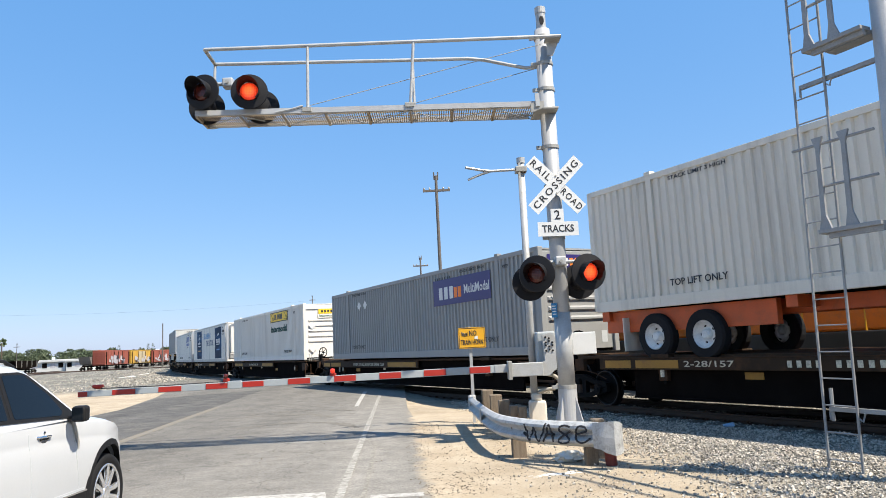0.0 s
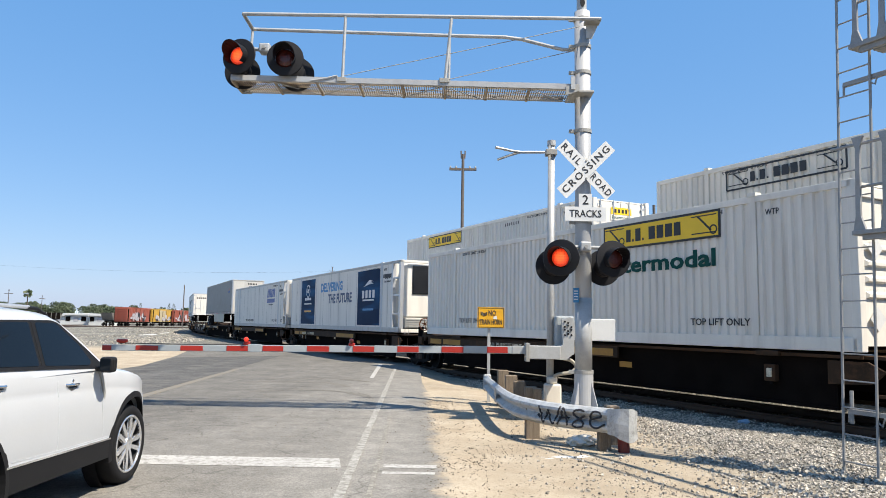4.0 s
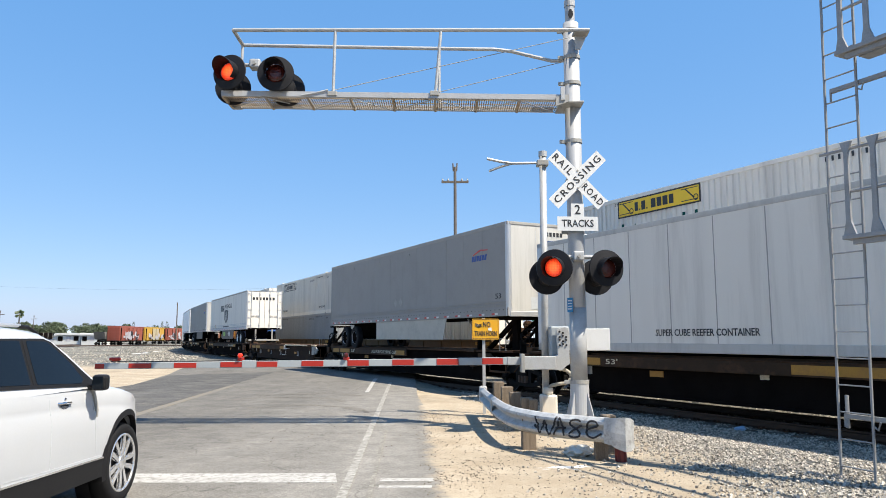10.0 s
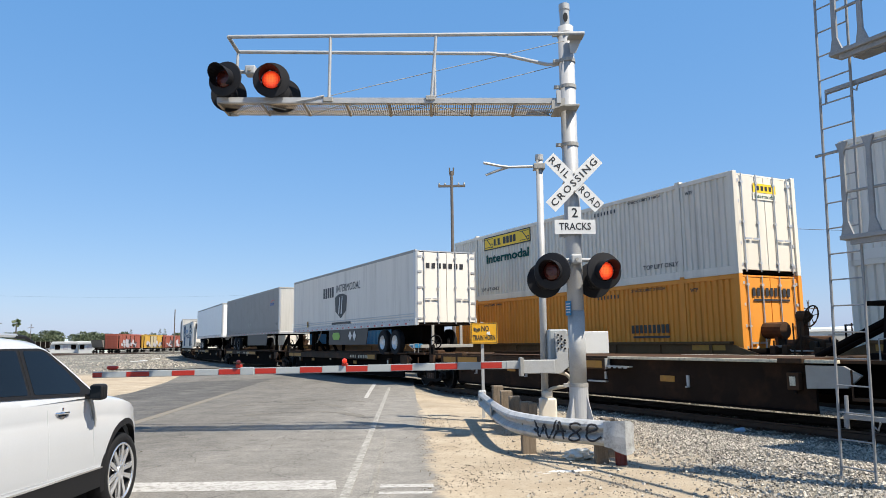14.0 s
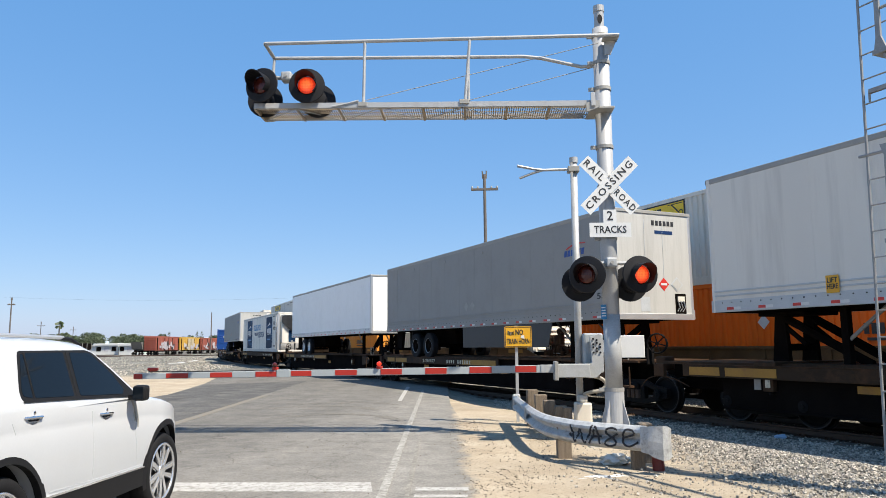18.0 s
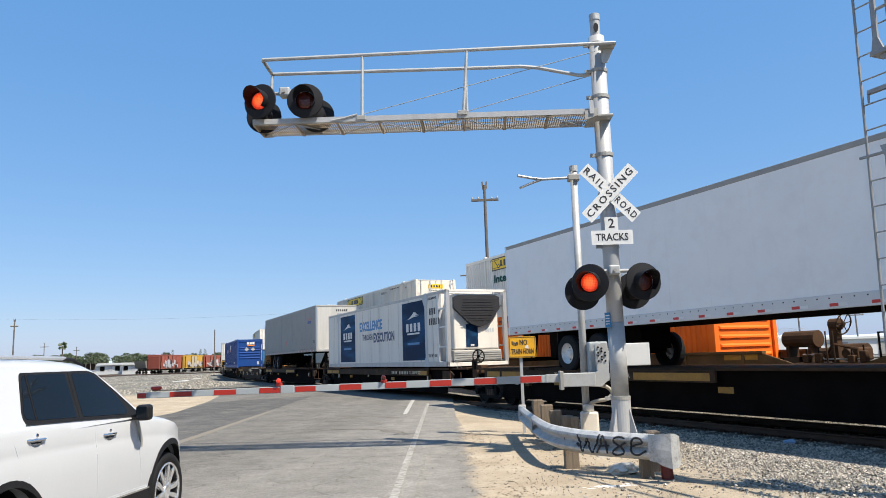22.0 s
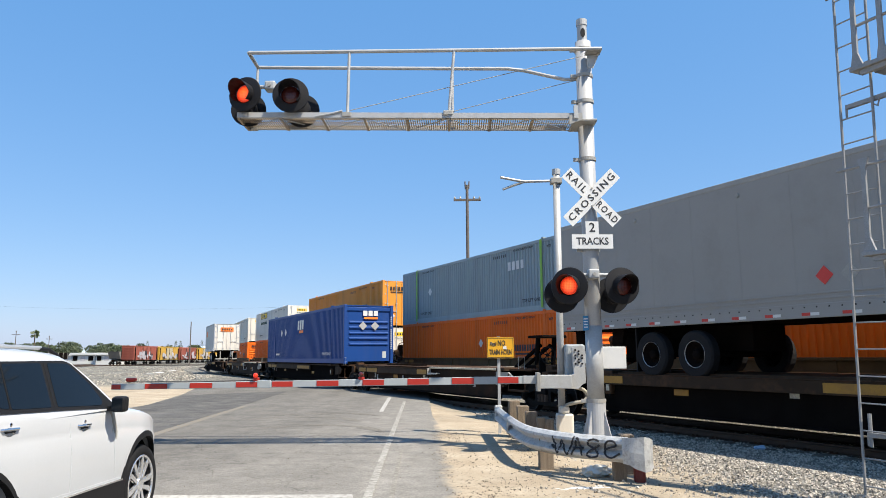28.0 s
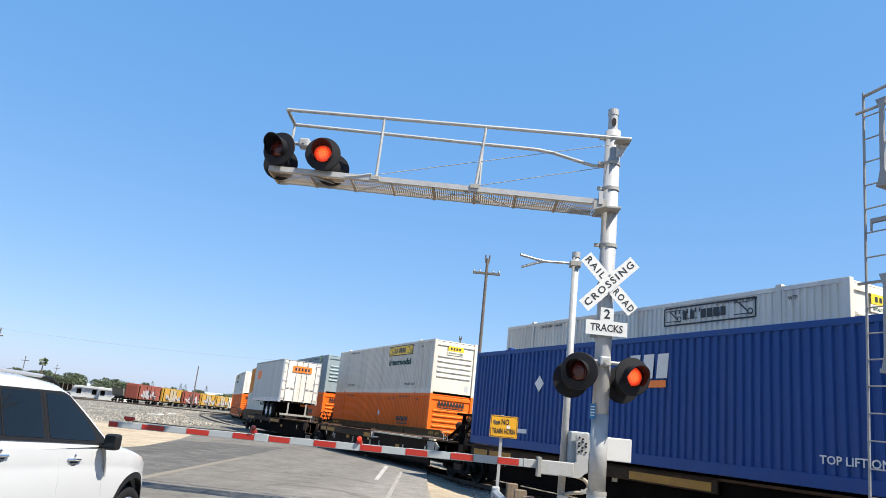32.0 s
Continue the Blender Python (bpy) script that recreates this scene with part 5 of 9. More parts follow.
def reefer(name, label, unit="grille"):
    """A refrigerated box: smooth panelled sides, open frame and cooling unit at the near end."""
    c = thing(name, label, "refrigerated container", group="containers")
    hl, hw = CL / 2, CW / 2
    fr = 0.85
    w = M["white"]
    for sg in (1, -1):
        part("side_panel", B(-hl + fr, sg * (hw - 0.03) - 0.03, 0.16, hl - 0.06, sg * (hw - 0.03) + 0.03, CH - 0.1), w, c)
        part("top_rail", B(-hl, sg * (hw - 0.04) - 0.05, CH - 0.12, hl, sg * (hw - 0.04) + 0.05, CH, bev=0.015), M["endwhite"], c)
        part("bottom_rail", B(-hl, sg * (hw - 0.04) - 0.05, 0, hl, sg * (hw - 0.04) + 0.05, 0.2, bev=0.015), M["endwhite"], c)
        for x in (-hl + 0.08, hl - 0.08, -hl + fr):
            part("corner_post", B(x - 0.08, sg * (hw - 0.07) - 0.08, 0, x + 0.08, sg * (hw - 0.07) + 0.08, CH, bev=0.015), M["alu"], c)
        for x in (-6.096, 6.096):
            part("stacking_post", B(x - 0.11, sg * (hw - 0.04) - 0.056, 0, x + 0.11, sg * (hw - 0.04) + 0.056, CH + 0.03, bev=0.02), M["decalgrey"], c)
        for z in (0.75, 1.5, 2.2):
            part("cross_bar", B(-hl + 0.05, sg * (hw - 0.06) - 0.03, z - 0.03, -hl + fr, sg * (hw - 0.06) + 0.03, z + 0.03), M["alu"], c)
        bm = bmesh.new()
        for k in range(12):
            x = hl - 1.2 - k * 1.24
            box(bm, x - 0.012, sg * hw - 0.003, 0.2, x + 0.012, sg * hw + 0.003, CH - 0.13)
        part("seam_strips", bm, M["galvdark"], c)["kind"] = "stuff"
    part("roof", B(-hl + fr, -hw + 0.05, CH - 0.08, hl - 0.05, hw - 0.05, CH - 0.02), w, c)
    part("floor", B(-hl, -hw + 0.05, 0.03, hl, hw - 0.05, 0.14), M["under"], c)
    part("far_end", B(hl - 0.06, -hw + 0.1, 0.1, hl - 0.02, hw - 0.1, CH - 0.1), w, c)
    part("bulkhead", B(-hl + fr - 0.06, -hw + 0.1, 0.14, -hl + fr, hw - 0.1, CH - 0.1), w, c)
    part("unit_body", B(-hl + 0.14, -0.95, 0.62, -hl + fr - 0.06, 0.95, CH - 0.16, bev=0.05), w, c, "white cooling unit housing")
    for y in (-0.54, 0.54):
        tk = part("step_box", B(-hl + 0.06, y - 0.5, 0.16, -hl + 0.7, y + 0.5, 0.60, bev=0.05), M["galvdark"], c, "dull metal step box")
        for k in range(4):
            part("box_rib", B(-hl + 0.045, y - 0.45, 0.24 + 0.085 * k, -hl + 0.06, y + 0.45, 0.265 + 0.085 * k), M["galv"], tk)
    part("end_sill", B(-hl - 0.02, -hw + 0.05, 0, -hl + 0.12, hw - 0.05, 0.14, bev=0.01), w, c)
    part("end_header", B(-hl - 0.0, -hw + 0.05, CH - 0.1, -hl + 0.12, hw - 0.05, CH, bev=0.01), w, c)
    if unit == "grille":
        bm = B(-hl + 0.10, -0.55, CH - 1.35, -hl + 0.16, 0.72, CH - 0.2)
        g = part("grille", bm, M["reefer"], c, "black slatted grille")
        for k in range(14):
            z = CH - 1.3 + k * 0.08
            part("slat", B(-hl + 0.07, -0.52, z, -hl + 0.10, 0.69, z + 0.035), M["reefer"], g)
    else:
        bm = bmesh.new()
        prism(bm, [(-0.98, 0.0), (-0.98, 0.42), (-0.8, 0.5), (0.8, 0.5), (0.98, 0.42), (0.98, 0), (0.55, -0.55), (0.1, -0.72), (-0.3, -0.6)], end_m(0, CH - 0.72, -0.14), 0.16)
        g = part("grille", bm, M["reefer"], c, "black faceted fan grille")
        for k in range(9):
            part("slat", B(-hl - 0.035, -0.7 + 0.03 * abs(k - 4), CH - 1.2 + k * 0.1, -hl - 0.02, 0.7 - 0.03 * abs(k - 4), CH - 1.17 + k * 0.1), M["reefer"], g)
        plate(c, end_m(0.2, CH - 1.75, -0.12), 0.5, 0.85, M["navy"], "panel", "dark blue hatch")
        plate(c, end_m(0.2, CH - 2.12, -0.11), 0.16, 0.06, M["signwhite"], "label_plate")
    for k in range(4):
        plate(c, end_m(-0.72 + 0.1 * k, CH - 1.55, -0.135), 0.07, 0.16, M["decalgrey"], "logo_bar")
    q = 14.82 if unit == "fan" else 13.25
    words("TOP LIFT ONLY", 0.18, side_m(q, 0.42, 0.004), M["black"], c, width=0.95 if unit == "fan" else 1.35)
    words("STACK LIMIT 3 HIGH", 0.12, side_m(q, CH - 0.24, 0.004), M["black"], c, width=0.95 if unit == "fan" else 1.2)
    if unit == "fan":
        # flared ends of the stacking posts
        for x in (-6.096, 6.096):
            for z0, z1 in ((0.0, 0.34), (CH - 0.12, CH - 0.5)):
                bm = bmesh.new()
                prism(bm, [(-0.34, z0), (0.34, z0), (0.13, z1), (-0.13, z1)], Matrix(((1, 0, 0, x), (0, 0, 1, hw + 0.014), (0, 1, 0, 0), (0, 0, 0, 1))), 0.006)
                part("post_flare", bm, M["decalgrey"], c)
    else:
        words("WTP", 0.16, side_m(14.55, CH - 0.32, 0.004), M["black"], c, width=0.3)
        for k in range(10):
            plate(c, side_m(14.38 + 0.105 * k, CH - 0.58, 0.004), 0.07, 0.15, M["black"], "number_bar")
        words("TARE WEIGHT", 0.11, side_m(14.8, CH - 0.82, 0.004), M["black"], c, width=0.7)
    return c


def navy_panel(c, q0, q1, wavy=False):
    """A printed dark blue panel with a pale animal-free emblem and bars for the company name."""
    w = q1 - q0
    plate(c, side_m((q0 + q1) / 2, 1.47, 0.005), w, 2.42, M["navy"], "printed_panel", "dark blue printed panel")
    qc = (q0 + q1) / 2
    bm = bmesh.new()
    if wavy:
        for i in range(3):
            prism(bm, [(-0.7 + 0.2 * i, 0.05 * i), (0.1, 0.16 + 0.07 * i), (0.7 - 0.1 * i, 0.12 + 0.06 * i), (0.1, 0.10 + 0.05 * i)], side_m(qc, 1.95, 0.011), 0.004)
    else:
        m = side_m(qc, 2.05, 0.011)
        lathe(bm, [(0.30, 0), (0.30, 0.004), (0.36, 0.004), (0.36, 0)], m, 28)
        for i in range(3):
            prism(bm, [(-0.2 + 0.12 * i, -0.1), (-0.12 + 0.12 * i, -0.1), (-0.04 + 0.12 * i, 0.12), (-0.12 + 0.12 * i, 0.12)], m, 0.004)
    part("emblem", bm, M["signwhite"], c, "white emblem of plain shapes")
    n = 4 if wavy else 3
    for k in range(n):
        plate(c, side_m(qc + (k - (n - 1) / 2) * (0.42 if wavy else 0.42), 1.62, 0.011), 0.26 if wavy else 0.34, 0.34 if wavy else 0.14, M["signwhite"], "logo_bar")
    plate(c, side_m(qc, 1.36, 0.011), 1.35, 0.07, M["signwhite"], "name_bar")
    plate(c, side_m(qc, 0.95, 0.011), 1.3, 0.09, M["signyellow"] if not wavy else M["brightblue"], "web_bar")


def bogie(parent, x, z=0.0):
    """A two-axle truck under a car, built in the car's space with rails at z."""
    b = thing_part("bogie", parent)
    for sg in (1, -1):
        bm = bmesh.new()
        m = Matrix(((1, 0, 0, x), (0, 0, 1, sg * 1.0 - 0.06), (0, 1, 0, z), (0, 0, 0, 1)))
        # cast frame: a bowed bottom chord, an upper chord and columns, open either side of the bolster
        prism(bm, [(-1.15, 0.36), (-0.95, 0.30), (-0.45, 0.20), (0.45, 0.20), (0.95, 0.30), (1.15, 0.36), (1.15, 0.44), (0.9, 0.42), (0.42, 0.30), (-0.42, 0.30), (-0.9, 0.42), (-1.15, 0.44)], m, 0.12)
        prism(bm, [(-1.15, 0.445), (-0.92, 0.46), (-0.35, 0.62), (0.35, 0.62), (0.92, 0.46), (1.15, 0.445), (1.15, 0.56), (0.7, 0.62), (0.35, 0.74), (-0.35, 0.74), (-0.7, 0.62), (-1.15, 0.56)], m, 0.12)
        for q in (-0.32, 0.32):
            prism(bm, [(q - 0.07, 0.29), (q + 0.07, 0.29), (q + 0.07, 0.64), (q - 0.07, 0.64)], m, 0.12)
        part("side_frame", bm, M["truck"], b)
        bm = bmesh.new()
        for k in (-0.16, 0, 0.16):
            lathe(bm, [(0.07, 0.30), (0.07, 0.5)], Matrix.Translation((x + k, sg * 1.05, z)), 8)
        part("spring", bm, M["rail"], b)
        part("bolster", B(x - 0.2, sg * 1.09 - 0.09, z + 0.5, x + 0.2, sg * 1.09 + 0.02, z + 0.66, bev=0.03), M["truck"], b)
        for wx in (-0.89, 0.89):
            m = Matrix.Translation((x + wx, sg * 0.80, z + 0.42)) @ Matrix.Rotation(radians(-90 * sg), 4, "X")
            bm = bmesh.new()
            lathe(bm, [(0, -0.10), (0.46, -0.10), (0.46, -0.07), (0.42, -0.06), (0.42, 0.05), (0.36, 0.05), (0.33, 0.02), (0.14, 0.02), (0.12, 0.10), (0, 0.10)], m, 22)
            w = part("wheel", bm, M["truck"], b)
            bm = bmesh.new()
            lathe(bm, [(0.424, -0.055), (0.424, 0.046), (0.405, 0.054), (0.395, 0.052)], m, 26)
            part("tread", bm, M["tread"], w, "worn bright wheel tread")
            bm = bmesh.new()
            lathe(bm, [(0.11, 0.1), (0.11, 0.34), (0.05, 0.35), (0.045, 0.37), (0, 0.37)], m, 12)
            part("axle_box", bm, M["truck"], w)
    part("brake_beam", T([(x - 0.45, -0.7, z + 0.34), (x - 0.45, 0.7, z + 0.34)], 0.04, 6), M["truck"], b)
    return b


def wheel_ring(m, r, thick=0.02):
    """A spoked hand wheel in the x-y plane of m."""
    bm = bmesh.new()
    tube(bm, [m @ Vector((r * math.cos(a), r * math.sin(a), 0)) for a in (2 * math.pi * k / 18 for k in range(19))], thick, 6, cap=False)
    for k in range(3):
        a = k * math.pi / 3 + 0.3
        tube(bm, [m @ Vector((-r * math.cos(a), -r * math.sin(a), 0)), m @ Vector((r * math.cos(a), r * math.sin(a), 0))], thick * 0.6, 5)
    lathe(bm, [(0, -0.03), (r * 0.2, -0.03), (r * 0.2, 0.03), (0, 0.03)], m, 10)
    return bm


def flat_car(label, length, both=False, empty=False, texts=(), sill_end=11.5, truck=0.0, more=None, brake=True, wheel="truck"):
    """One platform of a spine car: a deep box sill, yellow-brown side sills, brackets, steps and brake gear."""
    c = thing("flat_car", label, "rail car", group="spine cars")
    hl = length / 2
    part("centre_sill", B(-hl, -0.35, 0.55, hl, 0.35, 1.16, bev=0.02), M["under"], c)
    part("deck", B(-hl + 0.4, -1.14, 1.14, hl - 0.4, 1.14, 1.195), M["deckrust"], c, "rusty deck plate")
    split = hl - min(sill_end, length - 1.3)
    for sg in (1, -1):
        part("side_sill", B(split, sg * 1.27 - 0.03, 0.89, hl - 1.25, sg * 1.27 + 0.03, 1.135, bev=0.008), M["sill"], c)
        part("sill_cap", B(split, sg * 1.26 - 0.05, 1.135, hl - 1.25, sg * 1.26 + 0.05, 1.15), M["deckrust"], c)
        # near-black steel on loaded cars: the load's shade is put into the colour
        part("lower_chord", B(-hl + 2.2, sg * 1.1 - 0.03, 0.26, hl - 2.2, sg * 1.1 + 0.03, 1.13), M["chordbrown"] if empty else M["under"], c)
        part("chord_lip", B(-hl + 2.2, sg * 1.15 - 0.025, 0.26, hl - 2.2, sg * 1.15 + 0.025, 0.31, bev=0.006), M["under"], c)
        if split > -hl + 2.0:
            # the pale material on empty cars paints sunlight along this edge
            part("chord_top", B(-hl + 1.7, sg * 1.2 - 0.05, 1.14, split, sg * 1.2 + 0.05, 1.20, bev=0.008), M["stencil"] if empty else M["deckrust"], c, "top edge, sunlight painted pale on empty cars")
            # end gusset where the deep sill rises over the truck
            bm = bmesh.new()
            prism(bm, [(-hl + 2.3, 1.1), (-hl + 2.3, 0.70), (-hl + 1.55, 0.74), (-hl + 1.3, 0.95), (-hl + 1.6, 1.1)], Matrix(((1, 0, 0, 0), (0, 0, 1, sg * 1.2 - 0.03), (0, 1, 0, 0), (0, 0, 0, 1))), 0.06)
            part("end_gusset", bm, M["galvdark"] if empty else M["sill"], c)

    def on_sill(q, off=0.0):
        return Matrix(((-1, 0, 0, hl - q), (0, 0, 1, 1.302 + off), (0, 1, 0, 1.01), (0, 0, 0, 1)))

    for q0, q1 in ((1.45, 2.3), (2.45, 3.7), (sill_end - (2.6 if sill_end == 11.5 else 1.0), sill_end - 0.15)):
        if q1 < length - 1.3:
            plate(c, on_sill((q0 + q1) / 2), q1 - q0, 0.17, M["sillyellow"], "yellow_patch", "faded yellow patch")
    # small ochre plates and hanging lugs on the deep sill
    for q, z, w, h, mt in ((5.4, 0.78, 0.42, 0.13, "sillyellow"), (11.6, 0.74, 0.42, 0.13, "sillyellow"), (8.2, 0.86, 0.20, 0.14, "stencil"), (3.1, 0.80, 0.16, 0.24, "galvdark")):
        plate(c, Matrix(((-1, 0, 0, hl - q), (0, 0, 1, 1.131), (0, 1, 0, z), (0, 0, 0, 1))), w, h, M[mt], "sill_plate", t=0.01)
    for x in (-6.1, 6.1):
        lug = thing_part("securing_lug", c)
        part("lug_plate", B(x - 0.12, 1.14, 0.66, x + 0.12, 1.26, 0.97, bev=0.015), M["deckrust"], lug)
        part("lug_tab", B(x - 0.06, 1.262, 0.74, x + 0.05, 1.275, 0.90), M["stencil"], lug)
        part("lug_pin", T([(x, 1.2, 0.60), (x, 1.2, 0.7)], 0.03, 6), M["truck"], lug)
    # stencilled words; an empty text stands for the car's number, as bars
    for text, q0, w in texts:
        if text:
            words(text, 0.17, on_sill(q0 + w / 2, 0.005), M["stencil"], c, width=w, bold=0.008)
        else:
            for i in range(11):
                if i != 4:
                    plate(c, on_sill(q0 + (i + 0.5) * w / 11, 0.005), w / 22, 0.12, M["stencil"], "number_bar")
    for x in (-6.1, 6.1):
        part("container_bracket", B(x - 0.25, -1.32, 1.13, x + 0.25, 1.32, 1.225, bev=0.015), M["sill"], c)
    # rusty guide channel on the deck edge
    ch = bmesh.new()
    x0, x1 = hl - 8.6, hl - 4.6
    box(ch, x0, 1.20, 1.222, x1, 1.30, 1.232)
    box(ch, x0, 1.20, 1.232, x1, 1.21, 1.29)
    box(ch, x0, 1.20, 1.29, x1, 1.30, 1.30)
    if empty:
        part("guide_channel", ch, M["deckrust"], c)
    else:
        ch.free()
    bogie(c, -hl + truck)
    if more is not None:
        bogie(c, hl - more)
    if both:
        bogie(c, hl)
    # end platform with step, grab irons and air hoses
    st = thing_part("end_step", c)
    part("tread", B(-hl + 0.5, 1.2, 0.55, -hl + 1.4, 1.36, 0.6), M["deckrust"], st)
    for x in (-hl + 0.5, -hl + 1.4):
        part("hanger", T([(x, 1.33, 0.57), (x, 1.33, 1.05)], 0.018, 6), M["deckrust"], st)
    for k, y in enumerate((-0.7, -0.2, 0.5)):
        part("air_hose", T([(-hl + 0.2, y, 1.0), (-hl - 0.1, y + 0.1, 0.75), (-hl - 0.5, y, 0.8)], 0.025, 6), M["hood"], c)
    part("brake_pipe", T(smooth_rows([(-hl - 1.3, 1.18, 0.66), (-hl - 0.9, 1.2, 0.80), (-hl - 0.4, 1.2, 0.86), (-hl, 1.2, 0.78), (-hl + 0.25, 1.2, 0.58)], 4), 0.014, 6), M["deckrust"], c)
    # hand brake at the end
    hb = thing_part("hand_brake", c)
    part("brake_box", B(-hl - 0.30, 0.62, 0.98, -hl + 0.02, 0.94, 1.30, bev=0.04), M["deckrust"], hb)
    if brake:
        part("brake_plate", B(-hl + 0.22, 0.78, 1.1, -hl + 0.26, 1.0, 1.50, bev=0.01), M["truck"], hb)
        part("hand_wheel", wheel_ring(Matrix.Translation((-hl + 0.06, 0.82, 1.60)) @ Matrix.Rotation(radians(90), 4, "X") @ Matrix.Rotation(radians(35), 4, "Y"), 0.23, 0.024), M[wheel], hb)
    part("bracket", B(-hl - 0.6, 1.16, 0.86, -hl - 0.28, 1.26, 1.14, bev=0.01), M["deckrust"], hb)
    part("grab_iron", T([(-hl + 0.62, 1.25, 1.2), (-hl + 0.62, 1.25, 1.55), (-hl + 0.95, 1.25, 1.55), (-hl + 0.95, 1.25, 1.2)], 0.014, 6), M["galvdark"], c)
    if empty:
        # folding trailer hitch standing at the end
        h = thing_part("trailer_hitch", c)
        x = -hl + 1.3
        part("hitch_plate", B(x - 0.45, -0.45, 2.12, x + 0.35, 0.45, 2.2, bev=0.02), M["under"], h)
        for y in (-0.3, 0.3):
            part("hitch_leg", T([(x + 0.1, y, 1.2), (x, y, 2.12)], 0.075, 8), M["under"], h)
            part("hitch_strut", T([(x + 1.5, y * 0.6, 1.22), (x + 0.05, y * 0.6, 1.9)], 0.06, 8), M["under"], h)
        part("hitch_foot", B(x - 0.15, -0.5, 1.18, x + 0.35, 0.5, 1.3, bev=0.02), M["under"], h)
        # side step hung below the end of the sill
        step = thing_part("side_step", c)
        part("tread", B(split - 0.8, 1.2, 0.955, split - 0.05, 1.34, 0.985, bev=0.004), M["galv"], step)
        for k in range(4):
            part("tread_tooth", B(split - 0.75 + 0.18 * k, 1.33, 0.93, split - 0.65 + 0.18 * k, 1.342, 0.956), M["galv"], step)
        part("hanger", B(split - 0.03, 1.2, 0.9, split + 0.0, 1.34, 1.16), M["galvdark"], step)
        # angle brackets on the deep sill
        for q, k in ((3.4, 0), (6.2, 0), (8.5, 0), (9.6, 1), (12.2, 0)):
            a = thing_part("tie_bracket", c)
            part("upright", B(hl - q - 0.03, 1.13, 0.6 + 0.06 * k, hl - q + 0.03, 1.165, 0.83), M["galv"], a)
            part("foot", B(hl - q - (0.03 if not k else 0.06), 1.13, 0.58, hl - q + (0.03 if k < 1 else 0.62), 1.21, 0.605 if k < 1 else 0.615), M["galv"], a)
    return c


def well_car(label, length, first=True):
    """A double-stack well: deep side sills between end platforms over the trucks."""
    c = thing("well_car", label, "rail car", group="well cars")
    hl = length / 2
    for sg in (1, -1):
        bm = bmesh.new()
        prism(bm, [(-hl + 1.3, 0.75), (-hl + 2.0, 0.32), (hl - 2.0, 0.32), (hl - 1.3, 0.75), (hl - 1.0, 1.15), (hl - 1.9, 1.42), (-hl + 1.9, 1.42), (-hl + 1.0, 1.15)], Matrix(((1, 0, 0, 0), (0, 0, 1, sg * 1.36 - 0.03), (0, 1, 0, 0), (0, 0, 0, 1))), 0.06)
        part("side_sill", bm, M["wellbrown"], c)
        part("top_chord", B(-hl + 1.9, sg * 1.36 - 0.08, 1.42, hl - 1.9, sg * 1.36 + 0.08, 1.50, bev=0.01), M["wellbrown"], c)
    part("well_floor", B(-hl + 1.8, -1.3, 0.30, hl - 1.8, 1.3, 0.40), M["under"], c)
    for sx in (1, -1):
        part("end_platform", B(min(sx * (hl - 1.3), sx * (hl + 0.15)), -1.3, 0.95, max(sx * (hl - 1.3), sx * (hl + 0.15)), 1.3, 1.15, bev=0.015), M["sill"], c)
        part("bulkhead", B(sx * (hl - 1.4) - 0.06, -1.28, 0.5, sx * (hl - 1.4) + 0.06, 1.28, 1.3), M["under"], c)
        for y in (-1.2, 1.2):
            part("grab_rail", T([(sx * (hl - 0.1), y, 1.15), (sx * (hl - 0.1), y, 1.95)], 0.02, 6), M["sill"], c)
        plate(c, Matrix(((-1, 0, 0, sx * (hl - 2.7)), (0, 0, 1, 1.395), (0, 1, 0, 1.33), (0, 0, 0, 1))), 1.2, 0.15, M["sillyellow"], "yellow_patch")
    bogie(c, -hl)
    for sg in (1, -1):
        for k in range(9):
            x = -hl + 2.6 + k * (2 * hl - 5.2) / 8
            part("side_stake", B(x - 0.05, sg * 1.40 - 0.02, 0.36, x + 0.05, sg * 1.40 + 0.03, 1.41, bev=0.008), M["wellbrown"], c)
    # brake gear on the near platform
    gear = thing_part("brake_gear", c)
    part("air_tank", T([(-hl + 1.0, 0.3, 1.78), (-hl + 2.0, 0.3, 1.78)], 0.23, 14), M["deckrust"], gear)
    for x in (-hl + 1.15, -hl + 1.85):
        part("tank_stand", B(x - 0.05, 0.1, 1.15, x + 0.05, 0.5, 1.6, bev=0.01), M["sill"], gear)
    part("second_tank", T([(-hl + 0.2, -0.5, 1.42), (-hl + 1.1, -0.5, 1.42)], 0.2, 12), M["deckrust"], gear)
    for k, (x, y, z) in enumerate(((-0.75, 1.0, 1.32), (-0.5, 1.1, 1.22), (0.45, 1.05, 1.28), (0.85, 1.0, 1.25))):
        part("valve", B(-hl + x - 0.09, y - 0.08, 1.15, -hl + x + 0.09, y + 0.08, z + 0.12, bev=0.03), M["deckrust"], gear)
        part("valve_stem", T([(-hl + x, y, z), (-hl + x, y, z + 0.26)], 0.02, 6), M["truck"], gear)
    part("brake_cylinder", T([(-hl + 0.15, 0.55, 1.36), (-hl + 0.75, 0.55, 1.36)], 0.17, 12), M["deckrust"], gear)
    part("cylinder_rod", T([(-hl + 0.75, 0.55, 1.36), (-hl + 1.25, 0.45, 1.34)], 0.035, 6), M["galvdark"], gear)
    part("valve_block", B(-hl - 0.55, 0.35, 1.2, -hl - 0.15, 0.95, 1.52, bev=0.04), M["deckrust"], gear)
    part("valve_bonnet", T([(-hl - 0.35, 0.98, 1.38), (-hl - 0.35, 1.12, 1.38)], 0.11, 12), M["sill"], gear)
